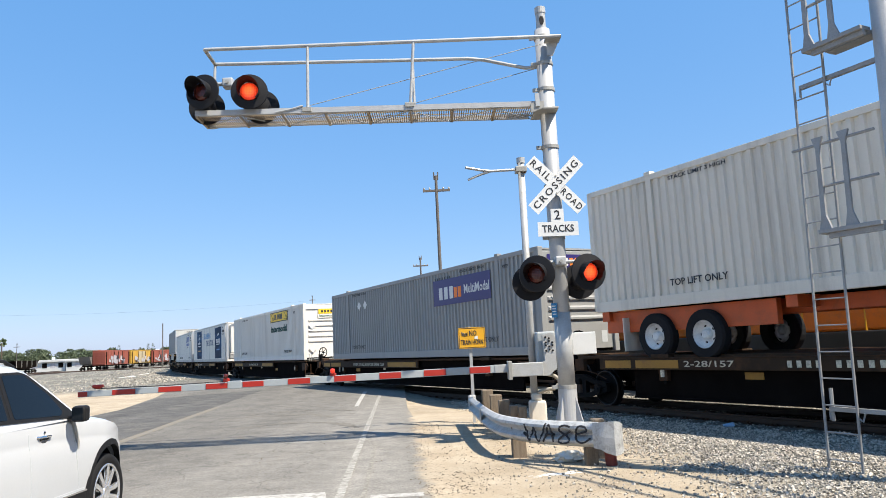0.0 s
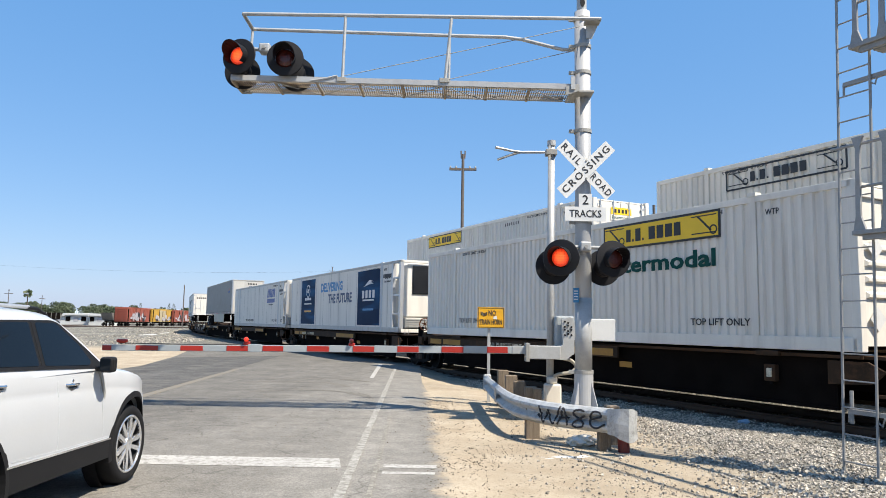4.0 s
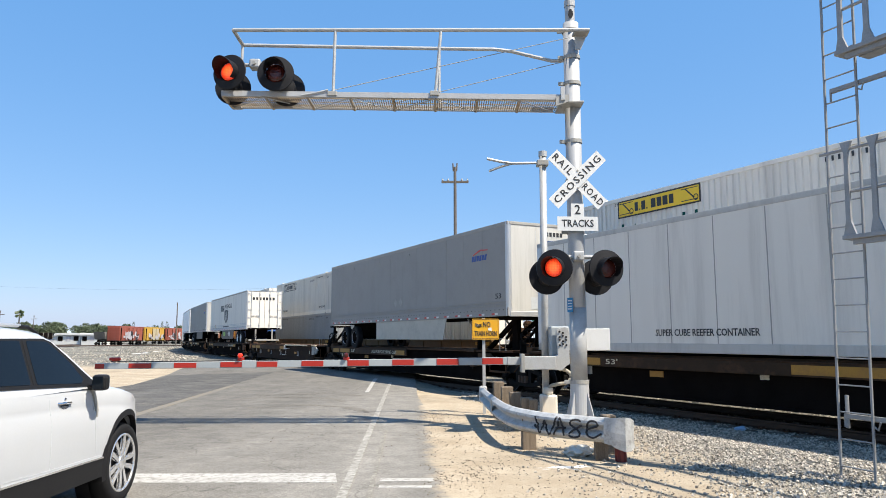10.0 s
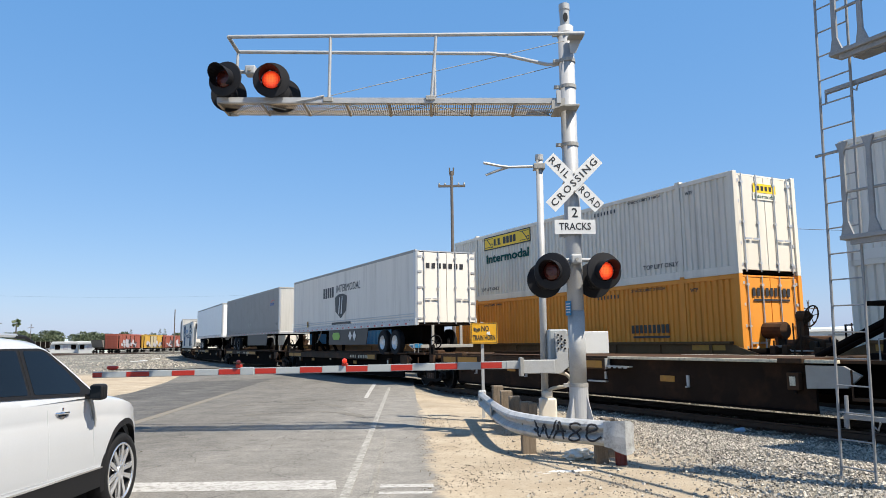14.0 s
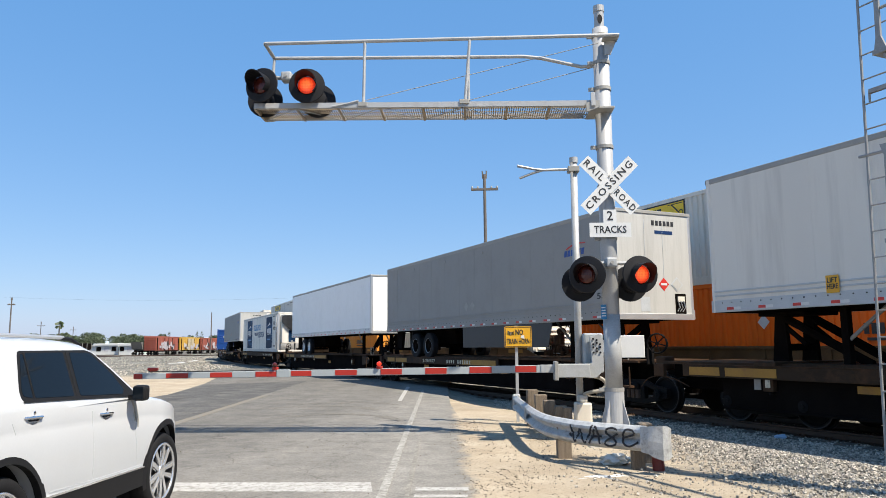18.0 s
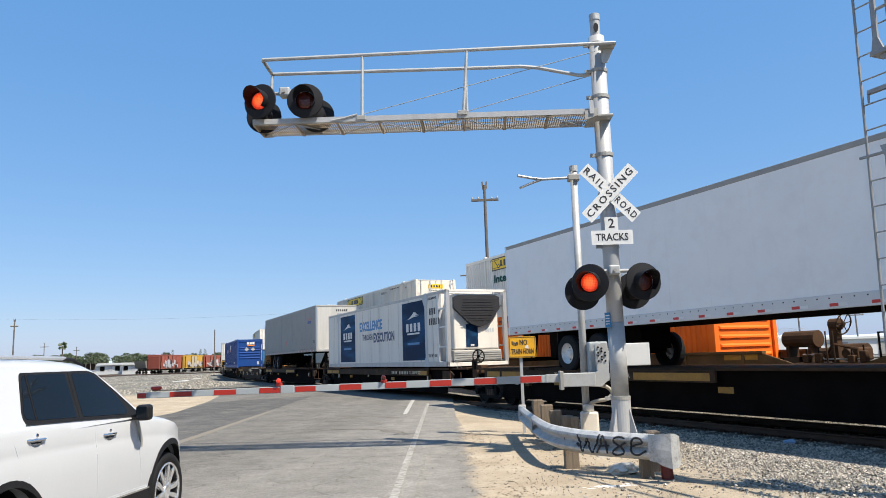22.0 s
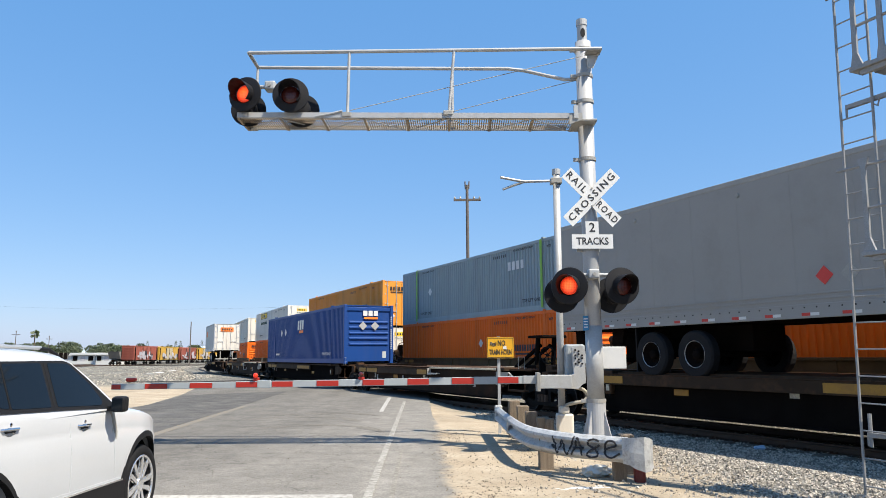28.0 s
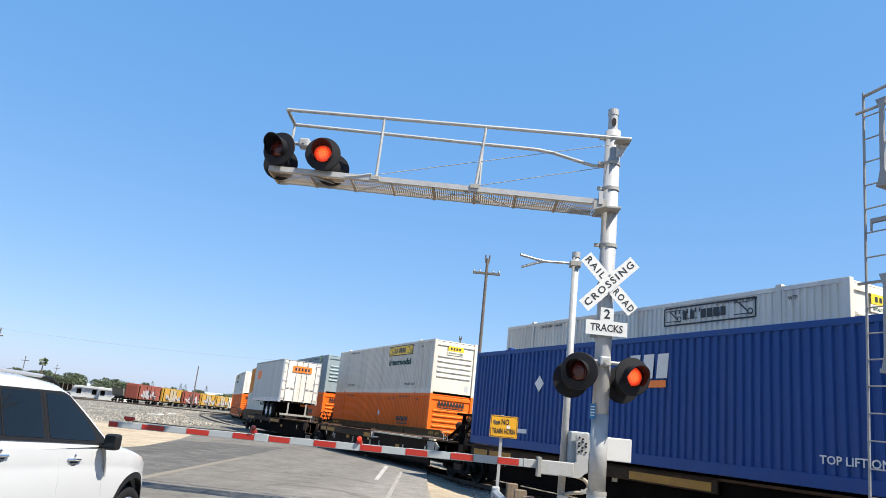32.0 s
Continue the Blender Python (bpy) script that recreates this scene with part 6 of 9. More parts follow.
    part("link_arm", T([(-hl - 0.55, 0.9, 1.48), (-hl + 0.1, 0.95, 1.62), (-hl + 0.35, 0.95, 1.30)], 0.035, 6), M["deckrust"], gear)
    for y, z in ((1.05, 1.24), (0.2, 1.26), (-0.9, 1.3)):
        part("air_pipe", T([(-hl - 0.7, y, z), (-hl + 0.3, y, z), (-hl + 0.5, y - 0.1, z + 0.12), (-hl + 1.0, y - 0.1, z + 0.12)], 0.022, 6), M["galvdark"], gear)
    part("brake_stand", B(-hl + 0.08, 0.6, 1.15, -hl + 0.3, 0.8, 2.2, bev=0.01), M["deckrust"], gear)
    part("gear_case", T([(-hl + 0.0, 0.72, 2.12), (-hl + 0.26, 0.72, 2.12)], 0.15, 14), M["deckrust"], gear)
    part("hand_wheel", wheel_ring(Matrix.Translation((-hl - 0.08, 0.72, 2.12)) @ Matrix.Rotation(radians(72), 4, "Y"), 0.28), M["sill"], gear)
    # hooped grab irons and a low railing on the other platform
    for y in (1.2, -1.2):
        part("hoop", T([(hl - 1.3, y, 1.15), (hl - 1.3, y, 1.86), (hl - 1.85, y, 1.86), (hl - 1.85, y, 1.15)], 0.03, 6), M["truck"], c)
        part("railing", T([(hl - 2.4, y, 1.88), (hl - 4.2, y, 1.9)], 0.035, 6), M["sill"], c)
        for k in range(3):
            part("railing_post", T([(hl - 2.45 - 0.8 * k, y, 1.25), (hl - 2.45 - 0.8 * k, y, 1.88)], 0.03, 6), M["sill"], c)
    return c


def ride(ob, s0, s1, z, far):
    MOVING.append((ob, s0, s1, z, far))


ZC = 1.256      # floor of the near containers
ZD = 1.10       # deck under the road trailers


def jb_box(col="white", style="panel", sign_q=11.6, end="ribs", word=True, label=""):
    c = container("container", label, M[col], end)
    if style == "outline":
        yellow_sign(c, sign_q, 2.43, w=3.6, h=0.55, outline=True)
    else:
        yellow_sign(c, sign_q, 2.48, w=3.6, h=0.58)
    if word:
        intermodal(c, sign_q, 1.78)
    small_end_sign(c)
    return c


# near train, from its head to its tail
def near_train():
    # container on a road chassis
    c = container("container", "grey-white ribbed container on an orange road chassis", M["cream"], "ribs")
    ride(c, -118.48, -118.48 + CL, 2.22, 0)
    ch = thing("trailer_chassis", "orange-red container chassis with white-rimmed wheels on a flat car", "chassis")
    part("frame_rail", B(-8.0, 0.45, 0.82, 8.0, 0.6, 1.1, bev=0.01), M["chassis"], ch)
    part("frame_rail", B(-8.0, -0.6, 0.82, 8.0, -0.45, 1.1, bev=0.01), M["chassis"], ch)
    for x in (-7.9, 7.9, 3, -3):
        part("bolster", B(x - 0.12, -1.22, 0.9, x + 0.12, 1.22, 1.12, bev=0.01), M["chassis"], ch)
    part("slider_frame", B(3.4, 0.95, 0.62, 8.0, 1.1, 1.1, bev=0.01), M["chassis"], ch)
    for x in (5.0, 6.35):
        for y in (1.26, -1.26):
            tyre_pair(ch, x, y, 0.5, 0.5)
    part("mud_flap", B(7.25, 0.75, 0.2, 7.28, 1.28, 0.95), M["cream"], ch)
    for y in (-0.8, 0.8):
        part("landing_leg", B(-5.2, y - 0.07, 0.02, -5.05, y + 0.07, 0.9), M["signyellow"], ch)
    ride(ch, -118.48, -118.48 + CL, ZD, 0)
    # grey container with purple panel
    c = container("container", "light grey ribbed container with a purple company panel", M["fedgrey"], "ribs")
    plate(c, side_m(11.95, 2.12, 0.006), 3.65, 0.85, M["purple"], "logo_panel", "purple company panel")
    for k in range(3):
        plate(c, side_m(10.65 + 0.36 * k, 2.08, 0.012), 0.24, 0.4, M["signwhite"], "logo_bar")
    for k in range(2):
        plate(c, side_m(11.65 + 0.26 * k, 2.06, 0.012), 0.2, 0.34, M["orangetext"], "logo_bar")
    words("MultiModal", 0.4, side_m(12.95, 2.1, 0.012), M["signwhite"], c, width=1.5)
    plate(c, end_m(0, CH - 0.42, 0.055), 2.0, 0.42, M["purple"], "logo_panel", "purple company panel")
    for k in range(5):
        plate(c, end_m(0.72 - 0.18 * k, CH - 0.42, 0.062), 0.12, 0.22, M["signwhite"] if k < 3 else M["orangetext"], "logo_bar")
    placard(c, end_m(0.75, 1.55, 0.06), 0.2)
    placard(c, side_m(3.3, 2.2, 0.005), 0.2)
    placard(c, side_m(3.95, 2.2, 0.005), 0.2)
    ride(c, -100.02, -100.02 + CL, ZC, 0)
    c = jb_box("white", sign_q=11.6, label="white ribbed container with yellow panel and green lettering")
    for y, z in ((0.82, 1.75), (0.82, 0.55)):
        placard(c, end_m(y, z, 0.06), 0.21)
    ride(c, -79.30, -79.30 + CL, ZC, 0)
    c = reefer("refrigerated_container", "white refrigerated container with dark blue panels and slatted grille", "grille")
    navy_panel(c, 2.15, 4.7)
    navy_panel(c, 11.3, 14.0, True)
    words("DELIVERING", 0.62, side_m(7.45, 2.12, 0.005), M["brightblue"], c, width=3.4, bold=0.035)
    words("THE FUTURE", 0.62, side_m(8.75, 1.52, 0.005), M["deepblue"], c, width=3.5, bold=0.035)
    for k in range(4):
        plate(c, side_m(14.6 + 0.2 * k, 2.3, 0.004), 0.13, 0.2, M["black"], "number_bar")
    ride(c, -60.53, -60.53 + CL, ZC, 0)
    c = reefer("refrigerated_container", "white refrigerated container with a blue company mark and stripe", "grille")
    carrier_logo(c, 11.1, 13.2, 2.22, 0.55, M["royalblue"], 6)
    plate(c, side_m(12.15, 1.72, 0.005), 2.05, 0.26, M["royalblue"], "stripe", "blue stripe")
    plate(c, side_m(12.15, 1.46, 0.005), 1.1, 0.06, M["black"], "web_bar")
    words("SUPER CUBE REEFER CONTAINER", 0.2, side_m(5.8, 0.42, 0.005), M["black"], c, width=2.7)
    words("53'", 0.24, side_m(15.02, 0.42, 0.005), M["black"], c, width=0.4)
    ride(c, -43.19, -43.19 + CL, ZC, 0)
    c = tf_trailer(skirt=(5.9, 12.2))
    ride(c, -25.53, -25.53 + CL, ZD, 0)
    c = trailer("semi_trailer", "white road trailer with black lettering and shield emblem", M["white"], skirt=(6.2, 11.4), near="doors", dark_skirt=True, tail_near=True, rail=M["decalgrey"])
    carrier_logo(c, 5.35, 7.0, 2.95, 0.5, M["black"], 5, 0.0)
    words("INTERMODAL", 0.5, side_m(8.9, 3.05, 0.009), M["black"], c, width=3.2, bold=0.0, slant=0.2)
    bm = bmesh.new()
    prism(bm, [(-0.85, 0.42), (-0.3, 0.55), (0.3, 0.55), (0.85, 0.42), (0.75, -0.25), (0, -0.6), (-0.75, -0.25)], side_m(7.95, 2.25, 0.004), 0.004)
    part("emblem", bm, M["black"], c, "dark shield emblem")
    bm = bmesh.new()
    for x in (-0.22, 0.12):
        prism(bm, [(x - 0.12, -0.4), (x + 0.0, -0.4), (x + 0.12, 0.42), (x + 0.05, 0.42)], side_m(7.95, 2.25, 0.009), 0.004)
    part("emblem_line", bm, M["signwhite"], c)
    plate(c, side_m(8.0, 1.43, 0.02), 2.6, 0.10, M["black"], "web_bar")
    for q in (9.2, 9.75):
        placard(c, side_m(q, 0.82, 0.0), 0.22)
    bm = bmesh.new()
    prism(bm, [(-0.5, -0.05), (-0.35, -0.17), (0.4, -0.17), (0.55, 0), (0.4, 0.17), (-0.4, 0.17), (-0.55, 0.05)], side_m(7.3, 0.82, 0.0), 0.006)
    part("badge", bm, M["green"], c, "small green badge")
    note = plate(c, side_m(2.82, 1.50, 0.034), 0.25, 0.31, M["signyellow"], "lifting_notice", "yellow lifting notice")
    words("LIFT", 0.125, side_m(2.82, 1.565, 0.041), M["black"], note, width=0.20)
    words("HERE", 0.125, side_m(2.82, 1.455, 0.041), M["black"], note, width=0.21)
    for k in range(7):
        plate(c, end_m(0.8 - 0.24 * k, 3.35, 0.04), 0.15, 0.2, M["black"], "logo_bar")
    ride(c, 9.64, 9.64 + CL, ZD, 0)
    c = tf_trailer(skirt=(7.6, 13.3), axles=(3.2, 4.5), dark=True)
    ride(c, 28.96, 28.96 + CL, ZD, 0)
    c = trailer("semi_trailer", "plain white smooth-sided road trailer on a flat car", M["cleanwhite"], axles=(3.15, 4.5), end_col=M["cleanwhite"])
    plate(c, end_m(-0.35, 1.75, 0.012), 0.26, 0.34, M["decalgrey"], "vent_plate")
    for y, z in ((-0.78, 1.45), (-0.98, 1.45), (-0.70, 1.38)):
        plate(c, end_m(y, z, 0.012), 0.1, 0.12, M["under"], "socket", t=0.03)
    ride(c, 47.36, 47.36 + CL, ZD, 0)
    c = reefer("refrigerated_container", "white refrigerated container with dark blue panels and fan grille", "fan")
    navy_panel(c, 2.4, 4.95, True)
    navy_panel(c, 11.6, 14.05, True)
    words("EXCELLENCE", 0.62, side_m(7.35, 1.95, 0.005), M["brightblue"], c, width=3.3, bold=0.035)
    words("THROUGH", 0.38, side_m(6.9, 1.42, 0.005), M["deepblue"], c, width=1.5, bold=0.03)
    words("EXECUTION", 0.58, side_m(9.2, 1.35, 0.005), M["deepblue"], c, width=2.8, bold=0.04)
    for k in range(4):
        plate(c, side_m(14.6 + 0.22 * k, 2.15, 0.004), 0.14, 0.26, M["black"], "number_bar")
    for k in range(6):
        plate(c, side_m(14.55 + 0.17 * k, 1.75, 0.004), 0.11, 0.26, M["black"], "number_bar")
    ride(c, 68.10, 68.10 + CL, ZC, 0)
    c = tf_trailer(axles=(3.5, 4.8), red=True)
    ride(c, 87.07, 87.07 + CL, ZD, 0)
    c = container("container", "royal blue ribbed container with white diamonds and company mark", M["yrc"], "ribs", marks=False)
    carrier_logo(c, 7.55, 8.95, 2.2, 0.55, M["signwhite"], 3, 0.05)
    plate(c, side_m(8.35, 1.8, 0.006), 0.9, 0.16, M["orangetext"], "stripe", "orange stripe")
    for q in (3.75, 4.75):
        placard(c, side_m(q, 1.85, 0.005), 0.23)
    plate(c, side_m(2.8, 0.5, 0.004), 0.9, 0.12, M["signwhite"], "text_bar")
    words("TOP LIFT ONLY", 0.2, side_m(13.3, 0.48, 0.003), M["signwhite"], c, width=1.5)
    for k in range(3):
        plate(c, end_m(0.2 - 0.28 * k, CH - 0.42, 0.056), 0.22, 0.26, M["signwhite"], "logo_bar")
    plate(c, end_m(-0.1, CH - 0.66, 0.056), 0.75, 0.10, M["orangetext"], "stripe")
    for y in (0.32, -0.32):
        placard(c, end_m(y, 1.85, 0.06), 0.22, M["galv"])
    for k in range(16):
        if k != 5:
            plate(c, end_m(-1.185, 2.30 - 0.105 * k, 0.083), 0.055, 0.07, M["decalgrey"], "letter_bar")
    for y in (-1.21, 1.21):
        part("corner_casting", B(-CL / 2 - 0.10, y - 0.09, -0.012, -CL / 2 + 0.07, y + 0.09, 0.11, bev=0.015), M["yrc"], c)
    ride(c, 121.24, 121.24 + CL, ZC, 0)
    c = trailer("semi_trailer", "short white road trailer with an orange name panel", M["endwhite"], length=8.8, near="doors", tail_near=True)
    plate(c, end_m(0, 3.35, 0.07, 8.8), 1.3, 0.42, M["orangetext"], "logo_panel", "orange company panel")
    for k in range(5):
        plate(c, end_m(0.44 - 0.22 * k, 3.35, 0.076, 8.8), 0.13, 0.2, M["black"], "logo_bar")
    plate(c, side_m(1.7, 3.0, 0.006, 8.8), 1.3, 0.6, M["orangetext"], "logo_panel", "orange company panel")
    ride(c, 164.49, 164.49 + 8.8, ZD, 0)
    # platforms under them
    edges = [-119.6, -101.0, -81.0, -61.9, -43.9, -25.9, -8.4, 8.9, 28.0, 46.5, 66.5, 86.0, 104.4, 120.4, 138.6, 155.5, 175.0]
    twin = "TWIN 28'-ALL PURPOSE SPINE CAR"
    stencils = {
        0: (("2-28/157", 3.85, 1.25), ("", 6.2, 2.0)), 1: ((twin, 5.26, 3.3),), 2: (("ALL PURPOSE SPINE CAR", 5.6, 2.3),), 3: (("", 2.94, 2.35),), 4: (("53'", 3.9, 0.42),),
        5: (("53'", 3.95, 0.42), ("ALL PURPOSE SPINE CAR", 6.4, 2.6)), 7: (("", 11.4, 2.2),), 8: (("2-28/157", 5.4, 1.2), ("", 7.6, 2.0)), 9: ((twin, 5.48, 3.3),), 10: (("", 11.9, 2.0), ("2-28/157", 14.0, 1.25)),
    }
    sills = {5: 9.9, 6: 9.8, 7: 14.5, 10: 16.0, 12: 8.9, 14: 9.0}
    trucks = {2: -1.2, 6: -0.4, 8: 0.7, 10: -1.2}
    for k, (a, b) in enumerate(zip(edges, edges[1:])):
        empty = k in (6, 12, 14)
        lab = "empty brown spine car platform with yellow patches" if empty else "brown spine car platform with yellow patches"
        f = flat_car(lab, b - a, both=(k == len(edges) - 2), empty=empty, texts=stencils.get(k, ()), sill_end=sills.get(k, 11.5), truck=trucks.get(k, 0.0), more=3.2 if k == 7 else None, brake=(k != 13), wheel="rustwheel" if k == 3 else "truck")
        ride(f, a, b, 0.0, 0)


def tf_trailer(skirt=None, axles=(2.0, 3.25), red=False, dark=False):
    c = trailer("semi_trailer", "grey smooth-sided road trailer with a small blue mark", M["trailer"], skirt=skirt, dark_skirt=dark, rims="under", axles=axles, rail=M["trailer"])
    carrier_logo(c, 14.0, 14.95, 2.98, 0.17, M["royalblue"], 6, 0.04)
    bm = bmesh.new()
    prism(bm, [(0, 0), (0.45, 0.12), (0.9, 0.10), (0.9, 0.13), (0.42, 0.17), (0, 0.04)], side_m(14.1, 3.08, 0.004), 0.004)
    part("logo_swoosh", bm, M["redtape"], c)
    for q in (7.93, 8.4):
        placard(c, side_m(q, 1.85, 0.004), 0.17, M["redtape"] if red and q < 8 else M["galvdark"])
    words("53", 0.22, side_m(15.6, 1.72, 0.004), M["black"], c, width=0.34)
    for k in range(6):
        plate(c, end_m(0.0 - 0.13 * k, 3.62, 0.012), 0.09, 0.13, M["black"], "number_bar")
    plate(c, end_m(-0.35, 3.38, 0.012), 0.6, 0.09, M["deepblue"], "logo_bar")
    placard(c, end_m(-0.28, 2.02, 0.012), 0.17, M["redtape"])
    plate(c, end_m(-0.28, 2.02, 0.020), 0.2, 0.06, M["signwhite"], "placard_band")
    placard(c, end_m(-0.72, 2.02, 0.012), 0.2, M["decalgrey"])
    placard(c, end_m(-0.72, 2.02, 0.019), 0.16, M["endwhite"])
    box_m = thing_part("service_box", c)
    plate(box_m, end_m(-0.82, 1.52, 0.012), 0.36, 0.52, M["under"], "recess")
    plate(box_m, end_m(-0.82, 1.64, 0.018), 0.22, 0.14, M["cream"], "socket", t=0.03)
    for k in range(3):
        y0 = 0.70 + 0.09 * k
        part("cable", T([(-CL / 2 - 0.05, -y0, 1.6), (-CL / 2 - 0.07, -y0 - 0.04, 1.42), (-CL / 2 - 0.05, -y0 + 0.03, 1.32)], 0.014, 5), M["galv"], box_m)
    plate(c, end_m(0.35, 1.5, 0.012), 0.3, 0.36, M["decalgrey"], "vent_plate")
    plate(c, end_m(0.3, 2.6, 0.012), 0.012, 2.2, M["decalgrey"], "sheet_seam")
    plate(c, end_m(-0.3, 2.9, 0.012), 0.012, 1.6, M["decalgrey"], "sheet_seam")
    for q in (3.2, 6.2, 9.2):
        bm = bmesh.new()
        lathe(bm, [(0, 0.03), (0.035, 0.03), (0.05, 0)], side_m(q, 3.62, 0.0), 10)
        part("vent_cap", bm, M["galvdark"], c)
    return c


# far train, from its engine back
ZF = 6.256 - 2 * CH


def far_train():
    def stack(s, top, bottom):
        ride(bottom, s, s + CL, ZF, TRK_GAP)
        ride(top, s, s + CL, ZF + CH, TRK_GAP)

    def plain(col, end, label, sign=None):
        return container("container", label, M[col], end)

    def schn(col="orange"):
        c = container("container", "orange ribbed container with dark lettering bars", M[col], "ribs" if col == "orange" else "doors")
        for k in range(9):
            plate(c, side_m(11.95 + 0.19 * k, 2.05 - 0.6, 0.005), 0.13, 0.26, M["black"], "logo_bar")
        plate(c, side_m(12.75, 1.2, 0.005), 1.6, 0.07, M["black"], "stripe")
        for k in range(9):
            plate(c, end_m(0.72 - 0.18 * k, CH - 0.5, 0.056), 0.12, 0.24, M["black"], "logo_bar")
        plate(c, end_m(0, CH - 0.72, 0.056), 1.5, 0.06, M["black"], "stripe")
        placard(c, end_m(0.7, 0.7, 0.06), 0.22)
        placard(c, side_m(9.0, 1.7, 0.005), 0.2)
        return c

    J = jb_box
    stack(114.92, J("white", sign_q=4.5, end="doors", word=False, label="white ribbed container with a yellow company panel"), plain("blue", "ribs", "blue ribbed container in a rail well"))
    stack(95.45, J("cream", "outline", 4.5, "doors", False, "cream ribbed container with an outlined company panel"), plain("fedgrey", "doors", "light grey ribbed container in a rail well"))
    stack(75.96, J("white", sign_q=4.5, end="ribs", label="white ribbed container with a yellow company panel"), J("cream", sign_q=4.5, end="doors", label="cream ribbed container with a yellow company panel"))
    r = plain("robin", "doors", "sky blue ribbed container with white lettering bars")
    for k in range(8):
        plate(r, side_m(5.4 + 0.32 * k, 1.9, 0.005), 0.22, 0.26, M["signwhite"], "logo_bar")
    for k in range(7):
        plate(r, end_m(0.4 - 0.2 * k, 2.0, 0.04), 0.13, 0.2, M["signwhite"], "logo_bar")
    stack(52.68, J("white", sign_q=4.5, end="doors", label="white ribbed container with a yellow company panel"), r)
    stack(29.67, J("cream", sign_q=4.5, end="doors", label="grey-white ribbed container with a yellow company panel"), schn("ochre"))
    stack(10.24, J("white", sign_q=4.5, end="doors", label="white ribbed container with a yellow company panel"), J("cream", sign_q=4.5, end="ribs", label="cream ribbed container with a yellow company panel"))
    stack(-8.87, J("cream", sign_q=4.5, end="doors", label="cream ribbed container with a yellow company panel"), schn("orange"))
    stack(-31.84, J("white", sign_q=4.5, end="doors", label="white ribbed container with a yellow company panel"), schn("orange"))
    stack(-55.5, schn("ochre"), J("cream", sign_q=11.6, end="doors", label="grey-white ribbed container with a yellow company panel"))
    g = container("container", "blue-grey ribbed container with a green band", M["greygreen"], "ribs")
    for q in (2.0, 14.1):
        plate(g, side_m(q, 1.5, 0.058), 0.16, 2.75, M["green"], "green_band", "bright green band")
    for k in range(4):
        plate(g, side_m(11.6 + 0.34 * k, 2.05, 0.005), 0.22, 0.36, M["signwhite"], "logo_bar")
    placard(g, side_m(3.6, 1.6, 0.005), 0.22)
    stack(-74.98, g, schn("orange"))
    stack(-94.36, J("cream", sign_q=11.5, label="cream ribbed container with yellow panel and green lettering"), schn("orange"))
    big = container("container", "white ribbed container with a tall yellow company panel", M["white"], "ribs")
    yellow_sign(big, 4.7, 2.08, w=3.3, h=0.85)
    intermodal(big, 4.7, 1.38)
    small_end_sign(big)
    stack(-118.21, J("cream", "outline", 11.6, "ribs", False, "cream ribbed container with an outlined company panel"), big)
    starts = [114.92, 95.45, 75.96, 52.68, 29.67, 10.24, -8.87, -31.84, -55.5, -74.98, -94.36, -118.21]
    for k, s in enumerate(starts):
        prev = starts[k - 1] if k else s + 21.5
        nxt = starts[k + 1] if k + 1 < len(starts) else s - 23
        a = s - (s - nxt - CL) / 2
        b = s + CL + (prev - s - CL) / 2 if k else s + CL + 2.5
        w = well_car("brown double-stack well car with yellow patches", b - a)
        ride(w, a, b, 0.0, TRK_GAP)
    locomotive()


def locomotive():
    """The trailing end of an orange and black road engine."""
    c = thing("locomotive", "orange and black freight locomotive on the far track", "locomotive")
    part("frame", B(-11, -1.5, 1.0, 11, 1.5, 1.5, bev=0.03), M["locoblack"], c)
    part("hood", B(-10, -0.95, 1.5, 6.0, 0.95, 4.3, bev=0.06), M["locoorange"], c)
    part("radiator", B(-10.2, -1.5, 3.2, -5.2, 1.5, 4.6, bev=0.08), M["locoorange"], c, "flared radiator section")
    part("roof_cap", B(-10, -0.8, 4.3, 6.0, 0.8, 4.62, bev=0.05), M["locoblack"], c)
    part("cab", B(6.0, -1.5, 1.5, 8.6, 1.5, 4.6, bev=0.08), M["locoorange"], c)
    part("nose", B(8.6, -1.0, 1.5, 10.4, 1.0, 3.2, bev=0.1), M["locoorange"], c)
    for k in range(8):
        part("grille", B(-9.8 + 0.55 * k, 1.49, 3.35, -9.35 + 0.55 * k, 1.53, 4.4), M["locoblack"], c)
    for k in range(10):
        part("hood_door", B(-4.8 + 1.05 * k, 0.94, 1.7, -3.85 + 1.05 * k, 0.98, 3.9), M["locoorange"], c)
    for sg in (1, -1):
        part("window", B(6.5, sg * 1.5 - 0.02, 3.3, 7.9, sg * 1.5 + 0.02, 4.1), M["carglass"], c)
        h = thing_part("handrail", c)
        part("bar", T([(-10.8, sg * 1.45, 2.5), (8.5, sg * 1.45, 2.5)], 0.02, 6), M["signyellow"], h)
        for k in range(13):
            part("stanchion", T([(-10.8 + 1.55 * k, sg * 1.45, 1.5), (-10.8 + 1.55 * k, sg * 1.45, 2.5)], 0.018, 6), M["signyellow"], h)
    part("fuel_tank", B(-3.2, -1.35, 0.35, 3.2, 1.35, 1.05, bev=0.1), M["locoblack"], c)
    for x in (-7.2, -5.2, 5.2, 7.2):
        bogie(c, x)
    ride(c, 133.6, 155.6, 0.0, TRK_GAP)


near_train()
far_train()


# ---- motion along the tracks ----
def motions():
    for ob, s0, s1, z, far in MOVING:
        shift = shift_far if far else shift_near
        rows = []
        for t in range(0, 33):
            k = shift(t)
            rows.append((t, on_track(s0 + k, s1 + k, z, far)))
        walk(ob, rows)
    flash()


